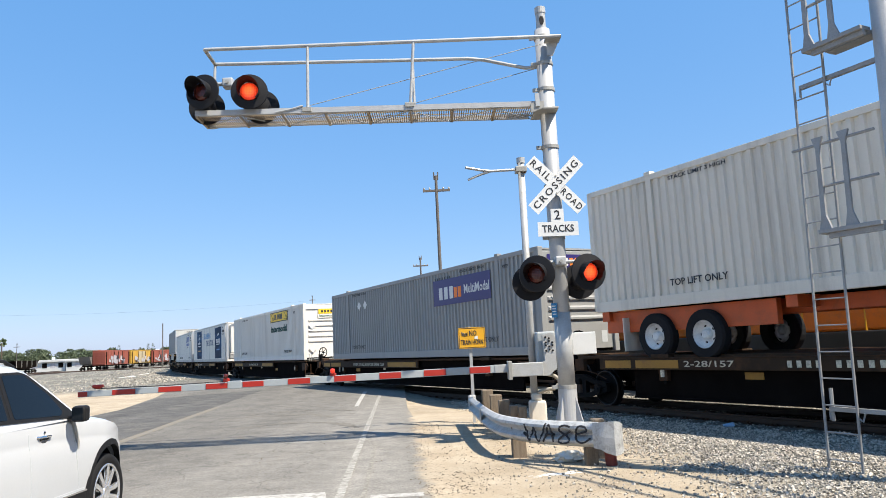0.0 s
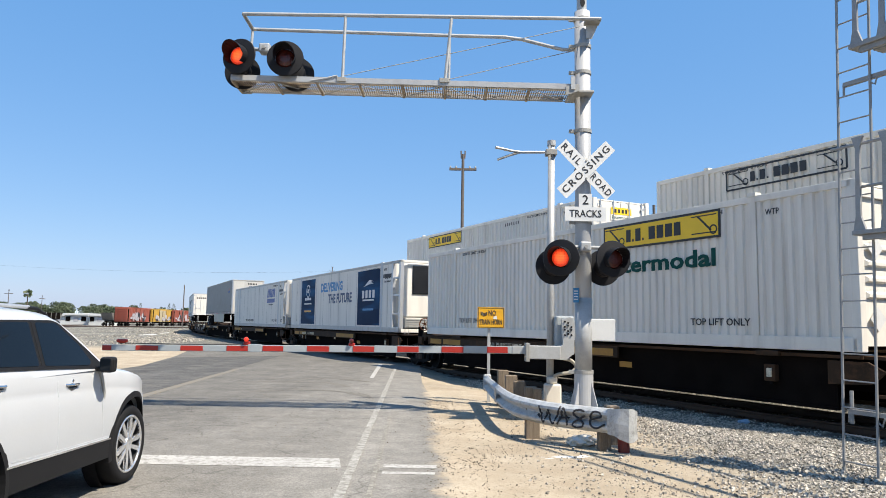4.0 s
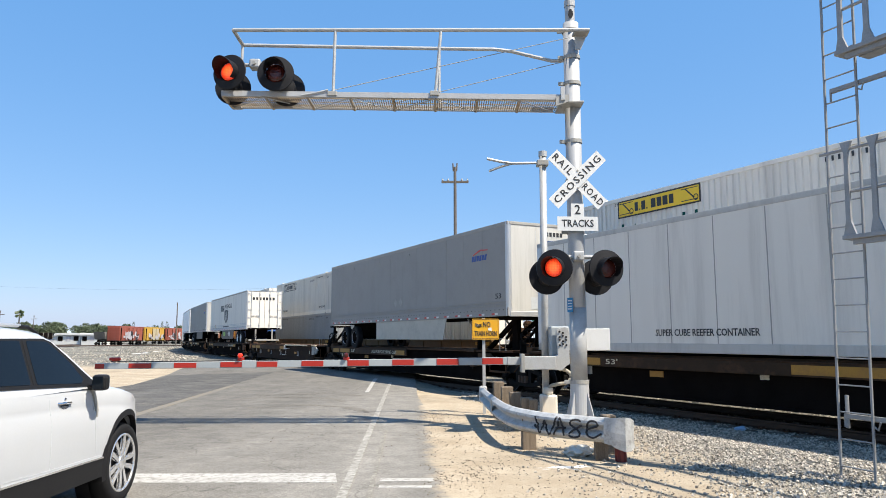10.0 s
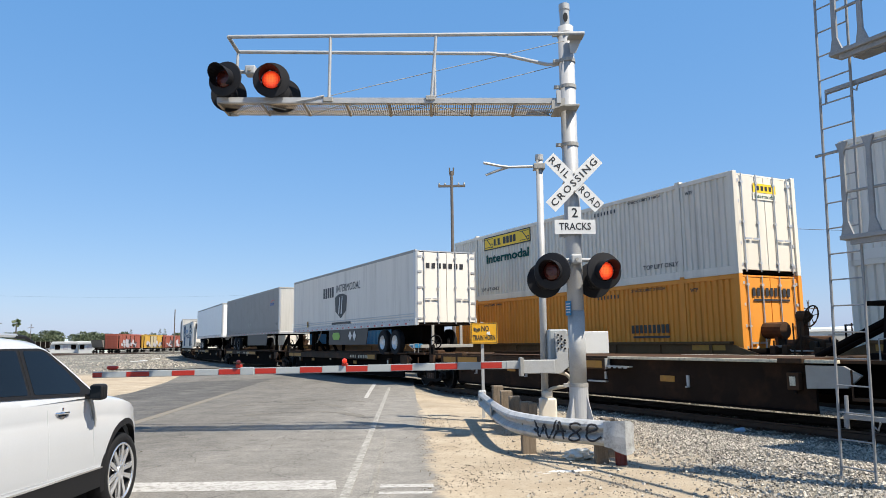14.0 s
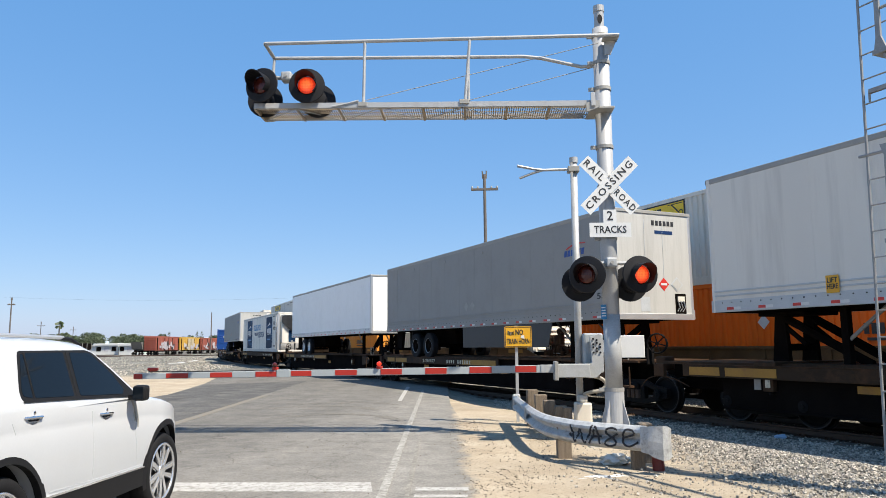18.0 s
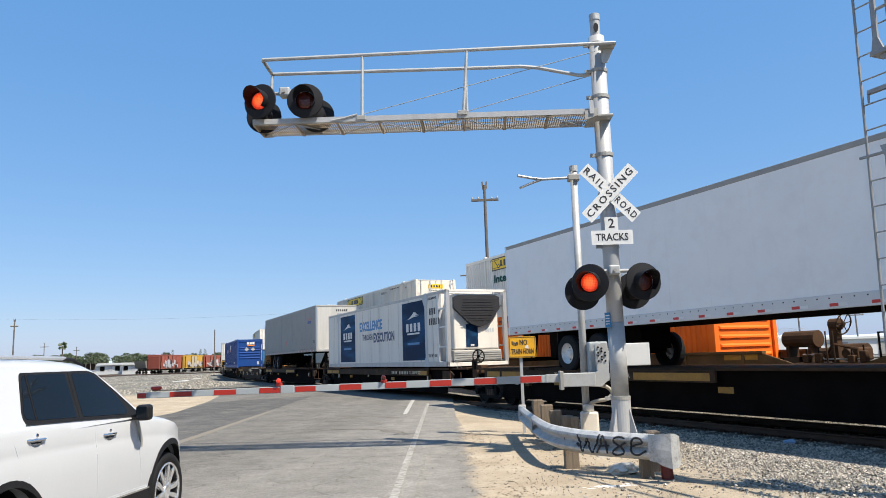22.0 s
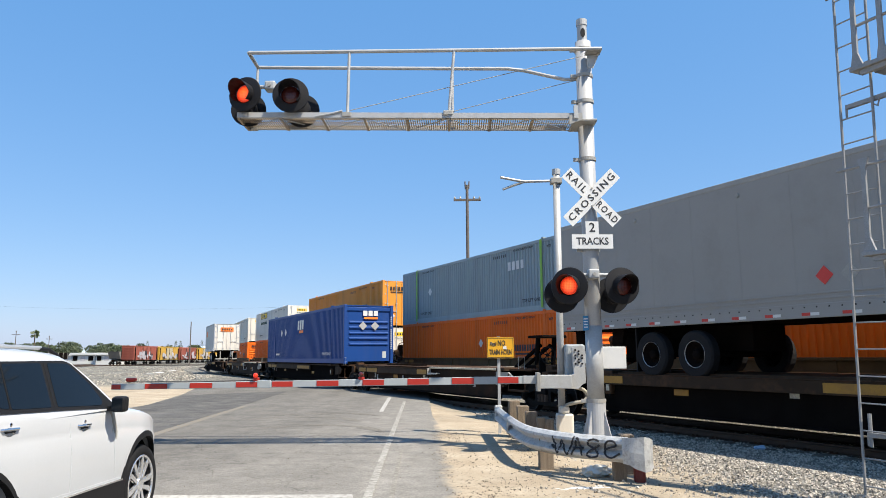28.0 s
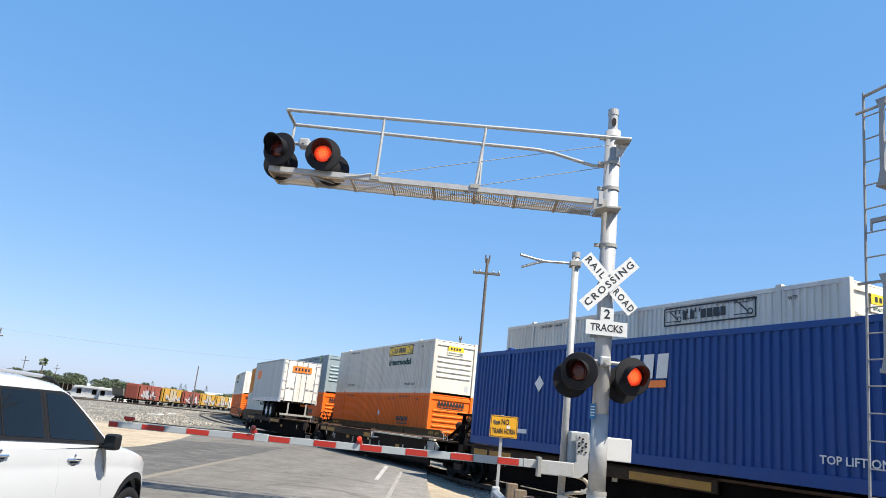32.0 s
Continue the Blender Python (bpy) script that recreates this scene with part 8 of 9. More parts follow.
def guardrail():
    g = thing("guardrail", "dented galvanised guardrail with black graffiti on timber posts", "guardrail")
    path = [Vector((x, y, 0.42)) for x, y in ((0.72, 15.0), (0.76, 13.9), (0.80, 12.9), (0.84, 12.1), (0.89, 11.4), (0.95, 10.95), (1.04, 10.6), (1.21, 10.2), (1.39, 9.90), (1.73, 9.58), (2.05, 9.30))]
    path = [Vector(p) for p in smooth_rows([tuple(p) for p in path], 5)]
    prof = [(0.0, -0.155), (0.025, -0.14), (0.075, -0.105), (0.08, -0.075), (0.03, -0.035), (0.0, -0.012), (0.0, 0.012), (0.03, 0.035), (0.08, 0.075), (0.075, 0.105), (0.025, 0.14), (0.0, 0.155)]
    bm = bmesh.new()
    rings = []
    for i, p in enumerate(path):
        d = path[min(i + 1, len(path) - 1)] - path[max(i - 1, 0)]
        n = Vector((-abs(d.y), -abs(d.x), 0)).normalized()
        rings.append([bm.verts.new(p + n * a + Vector((0, 0, b))) for a, b in prof])
    for a, b in zip(rings, rings[1:]):
        for i in range(len(prof) - 1):
            bm.faces.new((a[i], a[i + 1], b[i + 1], b[i]))
    ob = part("beam", bm, M["railgalv"], g, smooth=True)
    ob.data.set_sharp_from_angle(angle=radians(40))
    sol = ob.modifiers.new("thick", "SOLIDIFY")
    sol.thickness = 0.004
    # flared end shoe: a bent plate with a ridge and a return
    bm = bmesh.new()
    a = path[-1]
    u = Vector((0.735, -0.678, 0))
    n = Vector((-0.68, -0.73, 0))
    cols = []
    for along, outw, lo, hi in ((-0.04, 0.086, -0.155, 0.155), (0.07, 0.10, -0.165, 0.165), (0.12, 0.085, -0.20, 0.17), (0.24, 0.04, -0.24, 0.18), (0.27, -0.03, -0.23, 0.17), (0.26, -0.13, -0.20, 0.13)):
        cols.append([bm.verts.new(a + u * along + n * (outw + (0.012 if k == 1 else 0)) + Vector((0, 0, lo + (hi - lo) * k / 2))) for k in range(3)])
    for p, q in zip(cols, cols[1:]):
        for k in range(2):
            bm.faces.new((p[k], q[k], q[k + 1], p[k + 1]))
    ob = part("end_shoe", bm, M["railgalv"], g, "crumpled end shoe")
    ob.modifiers.new("thick", "SOLIDIFY").thickness = 0.006
    # left end shoe
    part("end_plate", B(0.64, 14.98, 0.26, 0.80, 15.06, 0.60, bev=0.03), M["railgalv"], g)
    part("splice_plate", B(0.735, 12.4, 0.30, 0.75, 12.75, 0.54, bev=0.004), M["galvdark"], g)
    for x, y, h, w in ((1.16, 10.60, 0.46, 0.10), (2.0, 9.66, 0.46, 0.08), (1.02, 14.8, 0.70, 0.11), (1.12, 13.9, 0.66, 0.11), (1.22, 13.3, 0.60, 0.10), (1.36, 12.7, 0.55, 0.10), (1.46, 12.55, 0.54, 0.07), (2.22, 10.2, 0.52, 0.09)):
        part("post", B(x - w, y - w, -0.3, x + w, y + w, h, bev=0.012), M["wood"], g)
    part("red_post", T([(2.24, 9.52, -0.2), (2.22, 9.54, 0.22)], 0.075, 12), mat("dark_red_paint", (0.17, 0.02, 0.015), 0.6, var=0.3, dirt=RUST, dirt_amt=0.6), g, "dark red stub post")
    # spray-painted scrawl along the beam
    line = path[35:]
    steps = [(q - p).length for p, q in zip(line, line[1:])]

    def st(pts):
        out = []
        for u, w in pts:
            s = u * sum(steps)
            i = 0
            while i < len(steps) - 1 and s > steps[i]:
                s -= steps[i]
                i += 1
            d = line[i + 1] - line[i]
            n = Vector((-abs(d.y), -abs(d.x), 0)).normalized()
            out.append(line[i] + d * (s / steps[i]) + n * (0.079 if 0.02 < abs(w) < 0.12 else 0.058) + Vector((0, 0, w)))
        return out

    strokes = [
        [(0.10, 0.10), (0.13, 0.0), (0.17, -0.11), (0.21, -0.02), (0.24, 0.06), (0.27, -0.05), (0.31, -0.11), (0.36, 0.02), (0.40, 0.12)],
        [(0.36, -0.11), (0.40, -0.02), (0.44, 0.11), (0.47, 0.0), (0.49, -0.11)],
        [(0.38, -0.02), (0.50, -0.01)],
        [(0.70, 0.09), (0.64, 0.11), (0.57, 0.08), (0.58, 0.02), (0.66, -0.03), (0.68, -0.09), (0.60, -0.12), (0.55, -0.09), (0.60, -0.03), (0.70, 0.04)],
        [(0.75, -0.01), (0.82, 0.02), (0.89, 0.05), (0.87, 0.10), (0.80, 0.10), (0.76, 0.02), (0.77, -0.07), (0.84, -0.10), (0.93, -0.04)],
        [(0.08, -0.02), (0.12, -0.05)],
    ]
    for s in strokes:
        part("graffiti_stroke", T(st(smooth_rows(s, 5)), 0.014, 6), M["graf"], g, "black spray-painted stroke")


guardrail()


def ladder_mast():
    s = thing("signal_ladder_mast", "galvanised ladder and platforms on a signal mast", "signal mast", Matrix.Translation((4.67, 8.13, 0)) @ Matrix.Rotation(radians(1.4), 4, "Y") @ Matrix.Rotation(radians(-65), 4, "Z"))
    for x in (-0.41, 0.0):
        part("rail", T([(x, 0, -0.05), (x, 0, 6.25)], 0.016, 8), M["laddersteel"], s)
    z = 0.12
    while z < 6.2:
        part("rung", T([(-0.41, 0, z), (0, 0, z)], 0.0095, 6), M["laddersteel"], s)
        z += 0.305
    part("pole", T([(0.74, 0.06, 0), (0.74, 0.06, 7.3)], 0.135, 20), M["polepaint"], s, smooth=True)
    part("foundation", B(0.2, -0.4, -0.4, 1.1, 0.5, -0.1, bev=0.02), M["concrete"], s)
    for z0 in (4.86, 2.68):
        p = thing_part("platform", s)
        part("deck", B(-0.12, -0.20, z0, 0.62, -0.02, z0 + 0.05, bev=0.006), M["laddersteel"], p)
        part("deck", B(0.02, 0.03, z0 - 0.01, 0.60, 0.22, z0 + 0.04, bev=0.006), M["laddersteel"], p)
        part("bearer", B(-0.02, -0.16, z0 - 0.06, 0.62, -0.11, z0, bev=0.004), M["laddersteel"], p)
        for x in (-0.05, 0.27):
            bm = bmesh.new()
            prism(bm, [(-0.06, 0), (0.09, 0), (0.03, 0.16), (0.025, 0.95), (0.07, 1.08), (-0.07, 1.08), (-0.025, 0.95), (-0.03, 0.16)], Matrix(((1, 0, 0, x), (0, 0, 1, -0.18), (0, 1, 0, z0 + 0.05), (0, 0, 0, 1))), 0.03)
            part("stanchion", bm, M["laddersteel"], p)
        for h in (0.55, 1.05):
            part("guard_bar", T([(-0.08 if h < 1 else -0.40, -0.15, z0 + h), (0.62, -0.15, z0 + h)], 0.018, 6), M["laddersteel"], p)
    for z0 in (4.52, 0.66):
        st = thing_part("standoff", s)
        part("bar", B(-0.36, 0.02, z0, 0.62, 0.07, z0 + 0.05), M["laddersteel"], st)
        part("hook", T([(-0.36, 0.04, z0 + 0.03), (-0.36, 0.04, z0 - 0.1)], 0.014, 6), M["laddersteel"], st)
        part("u_bolt", T([(0.02, 0.0, z0 - 0.06), (0.06, 0.0, z0 - 0.09), (0.09, 0.0, z0)], 0.012, 6), M["laddersteel"], st)
    part("standoff_post", T([(-0.33, 0.04, 0.55), (-0.33, 0.04, 0.92)], 0.022, 6), M["laddersteel"], s)
    a = thing_part("arm", s)
    for y in (-0.3, 0.4):
        part("arm_beam", B(0.75, y - 0.03, 5.65, 6.5, y + 0.03, 5.74), M["polepaint"], a)
    part("arm_rail", T([(0.75, -0.3, 6.75), (6.5, -0.3, 6.75)], 0.03, 8), M["laddersteel"], a)
    part("top_frame", T([(-0.41, 0, 6.2), (0.0, 0, 6.24), (0.6, 0, 6.26)], 0.02, 6), M["laddersteel"], s)
    part("lamp_box", B(-0.1, 0.05, 6.02, 0.08, 0.25, 6.28, bev=0.03), M["hood"], s)


ladder_mast()


# ---- the white car waiting at the line ----
CAR_SIDE = ((0.0, 0.045), (0.10, 0.022), (0.20, 0.012), (0.34, 0.0), (0.50, 0.0), (0.715, 0.004), (0.75, 0.014), (0.80, 0.018), (0.93, 0.020), (0.975, 0.035), (1.0, 0.075))


CAR_WHEELS = ((7.215, 0.385), (4.74, 0.385))


def car_half(row):
    y, hw, zs, zh, zb = row
    # the lower edge rises over the wheels
    low = 0.0
    for yc, zc in CAR_WHEELS:
        if abs(y - yc) < 0.4549:
            low = max(low, zc + 0.02 + math.sqrt(0.455 ** 2 - (y - yc) ** 2))
    pts = [(0.0, zb + 0.02), (hw - 0.12, zb)]
    pts += [(hw - inset, zb + f * (zs - zb)) for f, inset in CAR_SIDE]
    pts += [(hw * 0.80, zs + (zh - zs) * 0.55), (hw * 0.62, zh - 0.008), (hw * 0.58, zh + 0.004), (hw * 0.3, zh + 0.012), (0.0, zh + 0.014)]
    return [(x, y, max(z, low)) for x, z in pts]


def suv():
    cx, hw = -4.14, 0.99
    c = thing("white_suv", "white family SUV with tinted windows waiting at the stop line", "car", pose(cx, 0, 0))
    # y, half width, shoulder z, middle z, lower z
    st = [(3.10, 0.66, 1.06, 1.08, 0.50), (3.16, 0.84, 1.12, 1.14, 0.42), (3.35, 0.94, 1.17, 1.19, 0.37), (3.7, 0.985, 1.20, 1.21, 0.36), (4.3, 0.99, 1.225, 1.23, 0.36), (5.0, 0.99, 1.225, 1.23, 0.36),
          (5.7, 0.99, 1.20, 1.21, 0.36), (6.3, 0.99, 1.172, 1.19, 0.36), (6.65, 0.99, 1.150, 1.18, 0.36), (6.95, 0.99, 1.125, 1.165, 0.36), (7.2, 0.987, 1.09, 1.14, 0.36), (7.45, 0.950, 1.04, 1.10, 0.36),
          (7.7, 0.865, 0.97, 1.05, 0.37), (7.88, 0.75, 0.90, 0.99, 0.39), (7.99, 0.61, 0.84, 0.93, 0.42), (8.05, 0.42, 0.78, 0.86, 0.46)]
    fine = smooth_rows(st, 8)
    ys = {round(r[0], 4) for r in fine[::2]}
    for yc, _ in CAR_WHEELS:
        ys |= {round(yc + 0.455 * math.cos(radians(6 * k)), 4) for k in range(31)} | {yc - 0.4551, yc + 0.4551}
    rows = []
    for y in sorted(ys):
        for a, b in zip(fine, fine[1:]):
            if a[0] <= y <= b[0]:
                k = (y - a[0]) / (b[0] - a[0])
                rows.append([y] + [p + (q - p) * k for p, q in zip(a[1:], b[1:])])
                break
    bm = bmesh.new()
    rings = []
    for row in rows:
        half = car_half(row)
        rings.append([bm.verts.new(p) for p in half] + [bm.verts.new((-x, y, z)) for x, y, z in half[-2:0:-1]])
    n = len(rings[0])
    for a, b in zip(rings, rings[1:]):
        for i in range(n):
            j = (i + 1) % n
            bm.faces.new((a[i], a[j], b[j], b[i]))
    bm.faces.new(rings[0][::-1])
    bm.faces.new(rings[-1])
    bmesh.ops.recalc_face_normals(bm, faces=bm.faces)
    body = part("body", bm, M["carpaint"], c, "glossy white body")
    for p in body.data.polygons:
        p.use_smooth = True
    body.data.set_sharp_from_angle(angle=radians(28))

    # upper cabin: flat side panels leaning inwards, a crowned roof
    lean = 0.38
    side = lambda z: hw - 0.02 - lean * max(0.0, z - 1.15)
    out = [(3.20, 1.15), (3.22, 1.22), (3.34, 1.45), (3.46, 1.56), (3.62, 1.61), (4.2, 1.632), (5.2, 1.632), (5.70, 1.622), (5.92, 1.603), (6.06, 1.560), (6.26, 1.440), (6.62, 1.180), (6.66, 1.15)]
    crown = lambda y: max(0.0, min(1.0, (y - 3.2) / 0.5, (6.62 - y) / 0.7))
    bm = bmesh.new()
    lines = []
    for y, z in out:
        s, k = side(z), crown(y)
        # from the right edge to the left edge over the roof
        prof = [(s, 0.0), (s - 0.03, 0.022 * k), (s * 0.86, 0.045 * k), (s * 0.6, 0.07 * k), (0.0, 0.085 * k)]
        full = prof + [(-x, dz) for x, dz in prof[-2::-1]]
        lines.append([bm.verts.new((x, y + (0.10 * (1 - (x / s) ** 2) if y > 5.9 else 0.0), z + dz)) for x, dz in full])
    for a, b in zip(lines, lines[1:]):
        for i in range(len(a) - 1):
            bm.faces.new((a[i], b[i], b[i + 1], a[i + 1]))
    bm.faces.new([l[0] for l in lines])
    bm.faces.new([l[-1] for l in lines][::-1])
    bmesh.ops.recalc_face_normals(bm, faces=bm.faces)
    cab = part("cabin", bm, M["carpaint"], c, "white cabin with black pillars", smooth=True)
    cab.data.set_sharp_from_angle(angle=radians(30))

    def pane(name, poly, off, material, label="", th=0.004, both=True, rad=0.02):
        """A flat panel on the leaning side, outline in (y, z), corners rounded."""
        pts = []
        m = len(poly)
        for i in range(m):
            p, q, r = Vector(poly[i - 1]), Vector(poly[i]), Vector(poly[(i + 1) % m])
            a = q + (p - q).normalized() * min(rad, (p - q).length * 0.4)
            b = q + (r - q).normalized() * min(rad, (r - q).length * 0.4)
            pts += [a, (a + b) / 4 + q / 2, b]
        for sg in (1, -1) if both else (1,):
            b2 = bmesh.new()
            lo = [b2.verts.new((sg * (side(p.y) + off - th), p.x, p.y)) for p in pts]
            hi = [b2.verts.new((sg * (side(p.y) + off), p.x, p.y)) for p in pts]
            b2.faces.new(lo)
            b2.faces.new(hi)
            for i in range(len(pts)):
                j = (i + 1) % len(pts)
                b2.faces.new((lo[i], lo[j], hi[j], hi[i]))
            bmesh.ops.recalc_face_normals(b2, faces=b2.faces)
            part(name, b2, material, c, label)

    pane("window_surround", [(4.945, 1.236), (5.6, 1.212), (6.50, 1.172), (6.57, 1.19), (6.26, 1.415), (6.04, 1.562), (5.94, 1.588), (5.04, 1.588), (4.935, 1.30)], 0.003, M["plastic"], rad=0.03)
    pane("window_trim", [(4.95, 1.228), (5.6, 1.204), (6.50, 1.166), (6.50, 1.174), (5.6, 1.214), (4.95, 1.238)], 0.008, M["plastic"], "thin black strip", rad=0.001)
    pane("front_window", [(5.665, 1.230), (6.33, 1.200), (6.375, 1.235), (6.24, 1.385), (5.985, 1.563), (5.690, 1.570)], 0.006, M["carglass"], "dark tinted glass")
    pane("rear_window", [(5.09, 1.252), (5.58, 1.234), (5.60, 1.572), (5.115, 1.572)], 0.006, M["carglass"], "dark tinted glass")
    pane("fixed_pane", [(4.965, 1.27), (5.065, 1.254), (5.09, 1.57), (5.06, 1.562), (4.96, 1.31)], 0.006, M["carglass"], "dark tinted glass")
    pane("window_bar", [(5.070, 1.252), (5.082, 1.252), (5.107, 1.572), (5.095, 1.572)], 0.009, M["tyre"], rad=0.001)
    pane("window_bar", [(5.615, 1.232), (5.622, 1.232), (5.645, 1.574), (5.638, 1.574)], 0.006, M["tyre"], rad=0.001)
    pane("quarter_window", [(3.50, 1.30), (4.25, 1.262), (4.33, 1.545), (3.72, 1.535)], 0.005, M["carglass"], "dark tinted glass", rad=0.05)
    # windscreen and rear glass lie on the sloping ends
    for name, rws in (("windscreen", ((6.125, 1.532), (6.26, 1.448), (6.60, 1.202))), ("rear_glass", ((3.44, 1.535), (3.34, 1.44), (3.228, 1.23)))):
        b2 = bmesh.new()
        sg = 1 if name == "windscreen" else -1
        grid = []
        for y, z in rws:
            s = side(z) - 0.05
            k = crown(y)
            grid.append([b2.verts.new((s * f, y + sg * 0.012 + (0.10 * (1 - (s * f / side(z)) ** 2) if sg > 0 else 0), z + 0.006 + 0.085 * k * (1 - f * f))) for f in (-1, -0.6, 0, 0.6, 1)])
        for a, b in zip(grid, grid[1:]):
            for i in range(4):
                b2.faces.new((a[i], a[i + 1], b[i + 1], b[i]))
        o = part(name, b2, M["carglass"], c, "dark glass", smooth=True)
        so = o.modifiers.new("thick", "SOLIDIFY")
        so.thickness = 0.006
        so.offset = 0

    def half_at(y):
        for a, b in zip(fine, fine[1:]):
            if a[0] <= y <= b[0]:
                return a[1] + (b[1] - a[1]) * (y - a[0]) / (b[0] - a[0])
        return hw

    def skin_x(y, z):
        zb, zs = 0.36, 1.19
        f = (z - zb) / (zs - zb)
        for (a, p), (b, q) in zip(CAR_SIDE, CAR_SIDE[1:]):
            if a <= f <= b:
                return hw - p - (q - p) * (f - a) / (b - a)
        return hw

    def strip(name, pts, w, off, material, label=""):
        """A thin raised line along the side skin through (y, z)."""
        for sg in (1, -1):
            b2 = bmesh.new()
            vs = []
            for i, (y, z) in enumerate(pts):
                d = Vector(pts[min(i + 1, len(pts) - 1)]) - Vector(pts[max(i - 1, 0)])
                nn = Vector((-d.y, d.x)).normalized() * w / 2
                vs.append([b2.verts.new((sg * (skin_x(y + k * nn.x, z + k * nn.y) + off), y + k * nn.x, z + k * nn.y)) for k in (-1, 1)])
            for a, b in zip(vs, vs[1:]):
                b2.faces.new((a[0], a[1], b[1], b[0]))
            o = part(name, b2, material, c, label)
            so = o.modifiers.new("thick", "SOLIDIFY")
            so.thickness = 0.008
            so.offset = 0

    for y0, y1 in ((6.49, 6.60), (5.81, 5.845), (4.80, 4.99)):
        if y1 > 5:
            strip("door_seam", [(y0 + (y1 - y0) * k / 10, 1.15 - 0.60 * k / 10) for k in range(11)], 0.007, -0.002, M["decalgrey"])
        else:
            strip("door_seam", [(4.78, 1.17), (4.80, 1.1), (4.85, 1.0), (4.95, 0.87)], 0.007, -0.002, M["decalgrey"])
    strip("door_seam", [(5.25, 0.565), (5.9, 0.548), (6.7, 0.535)], 0.008, -0.002, M["decalgrey"])
    for sg in (1, -1):
        bm = bmesh.new()
        mm = Matrix(((0, 0, sg, 0), (1, 0, 0, 0), (0, 1, 0, 0), (0, 0, 0, 1)))
        prism(bm, [(5.20, 0.34), (6.76, 0.34), (6.78, 0.50), (6.5, 0.515), (5.16, 0.535)], mm @ Matrix.Translation((0, 0, 0.93)), 0.058)
        part("sill_cladding", bm, M["plastic"], c, "black plastic sill")
        bm = bmesh.new()
        prism(bm, [(5.18, 0.527), (6.74, 0.502), (6.74, 0.516), (5.18, 0.543)], mm @ Matrix.Translation((0, 0, 0.975)), 0.018)
        part("sill_trim", bm, M["chrome"], c)
        # dark vent plate behind the arch, up to the window corner
        bm = bmesh.new()
        prism(bm, [(6.46, 1.16), (6.50, 1.155), (6.56, 1.05), (6.60, 0.95), (6.595, 0.86), (6.575, 0.85), (6.54, 1.0)], mm @ Matrix.Translation((0, 0, 0.965)), 0.022)
        part("fender_vent", bm, M["galvdark"], c, "grey vent plate")
        for y, z in ((6.035, 1.05), (5.03, 1.115)):
            h = thing_part("door_handle", c)
            x = skin_x(y, z)
            bm = bmesh.new()
            tube(bm, [(sg * (x - 0.004), y + 0.100, z + 0.002), (sg * (x + 0.010), y + 0.085, z + 0.004), (sg * (x + 0.014), y, z + 0.007), (sg * (x + 0.010), y - 0.085, z + 0.009), (sg * (x - 0.004), y - 0.100, z + 0.009)], 0.011, 8)
            part("grip", bm, M["chrome"], h)
            bm = bmesh.new()
            on_door = Matrix(((0, 0, sg, sg * (x - 0.003)), (1, 0, 0, y), (0, 1, 0, z), (0, 0, 0, 1)))
            prism(bm, [(-0.085, -0.002), (-0.062, -0.024), (-0.02, -0.042), (0.02, -0.042), (0.062, -0.028), (0.085, -0.006)], on_door, 0.006)
            part("cup", bm, M["chrome"], h, "chrome bowl behind the handle")
            # flat dark plate: the shade inside the bowl is put into its colour
            bm = bmesh.new()
            prism(bm, [(-0.066, -0.006), (-0.05, -0.018), (0.05, -0.020), (0.066, -0.010)], on_door @ Matrix.Translation((0, 0, 0.006)), 0.003)
            part("cup_shade", bm, M["plastic"], h, "dark plate painted as the bowl's shade")
            bm = bmesh.new()
            lathe(bm, [(0.015, 0.0), (0.013, 0.004), (0, 0.005)], Matrix.Translation((sg * (x - 0.001), y + 0.01, z + 0.036)) @ Matrix.Rotation(radians(90 * sg), 4, "Y"), 12)
            part("lock", bm, M["chrome"], h)
        mi = thing_part("side_mirror", c)
        x0, x1 = sorted((sg * 1.028, sg * 1.150))
        part("shell", B(x0, 6.345, 1.135, x1, 6.46, 1.272, bev=0.028), M["plastic"], mi)
        part("mirror_glass", B(x0 + 0.014, 6.336, 1.15, x1 - 0.014, 6.346, 1.258, bev=0.004), M["carglass"], mi)
        part("cap", B(x0 + 0.004, 6.41, 1.14, x1 - 0.004, 6.475, 1.272, bev=0.03), M["carpaint"], mi)
        part("stalk", T([(sg * 0.94, 6.45, 1.165), (sg * 1.03, 6.41, 1.165)], 0.026, 8), M["plastic"], mi)
        lamp = bmesh.new()
        lathe(lamp, [(0.0, 0.0), (0.12, 0.0), (0.11, 0.03), (0, 0.045)], Matrix.Translation((sg * 0.66, 7.93, 0.80)) @ Matrix.Rotation(radians(70 * sg), 4, "Y") @ Matrix.Rotation(radians(-30), 4, "X") @ Matrix.Diagonal((0.7, 1.5, 1, 1)), 20)
        part("headlamp", lamp, M["alu"], c, "clear headlamp")
        part("tail_lamp", B(min(sg * 0.72, sg * 0.93), 3.15, 0.86, max(sg * 0.72, sg * 0.93), 3.24, 1.12, bev=0.02), M["signred"], c, "red tail lamp")
    # roof rack
    rk = thing_part("roof_rack", c)
    for sg in (1, -1):
        part("bar", T([(sg * 0.66, 5.85, 1.692), (sg * 0.66, 5.0, 1.704), (sg * 0.66, 3.8, 1.698)], 0.016, 8), M["alu"], rk, "silver bar")
        for y0, y1 in ((5.83, 6.12), (3.85, 3.6)):
            part("foot", T([(sg * 0.66, y0, 1.688), (sg * 0.66, (y0 + y1) / 2, 1.680), (sg * 0.66, y1, 1.63)], 0.018, 8, 0.012), M["plastic"], rk, "black foot")
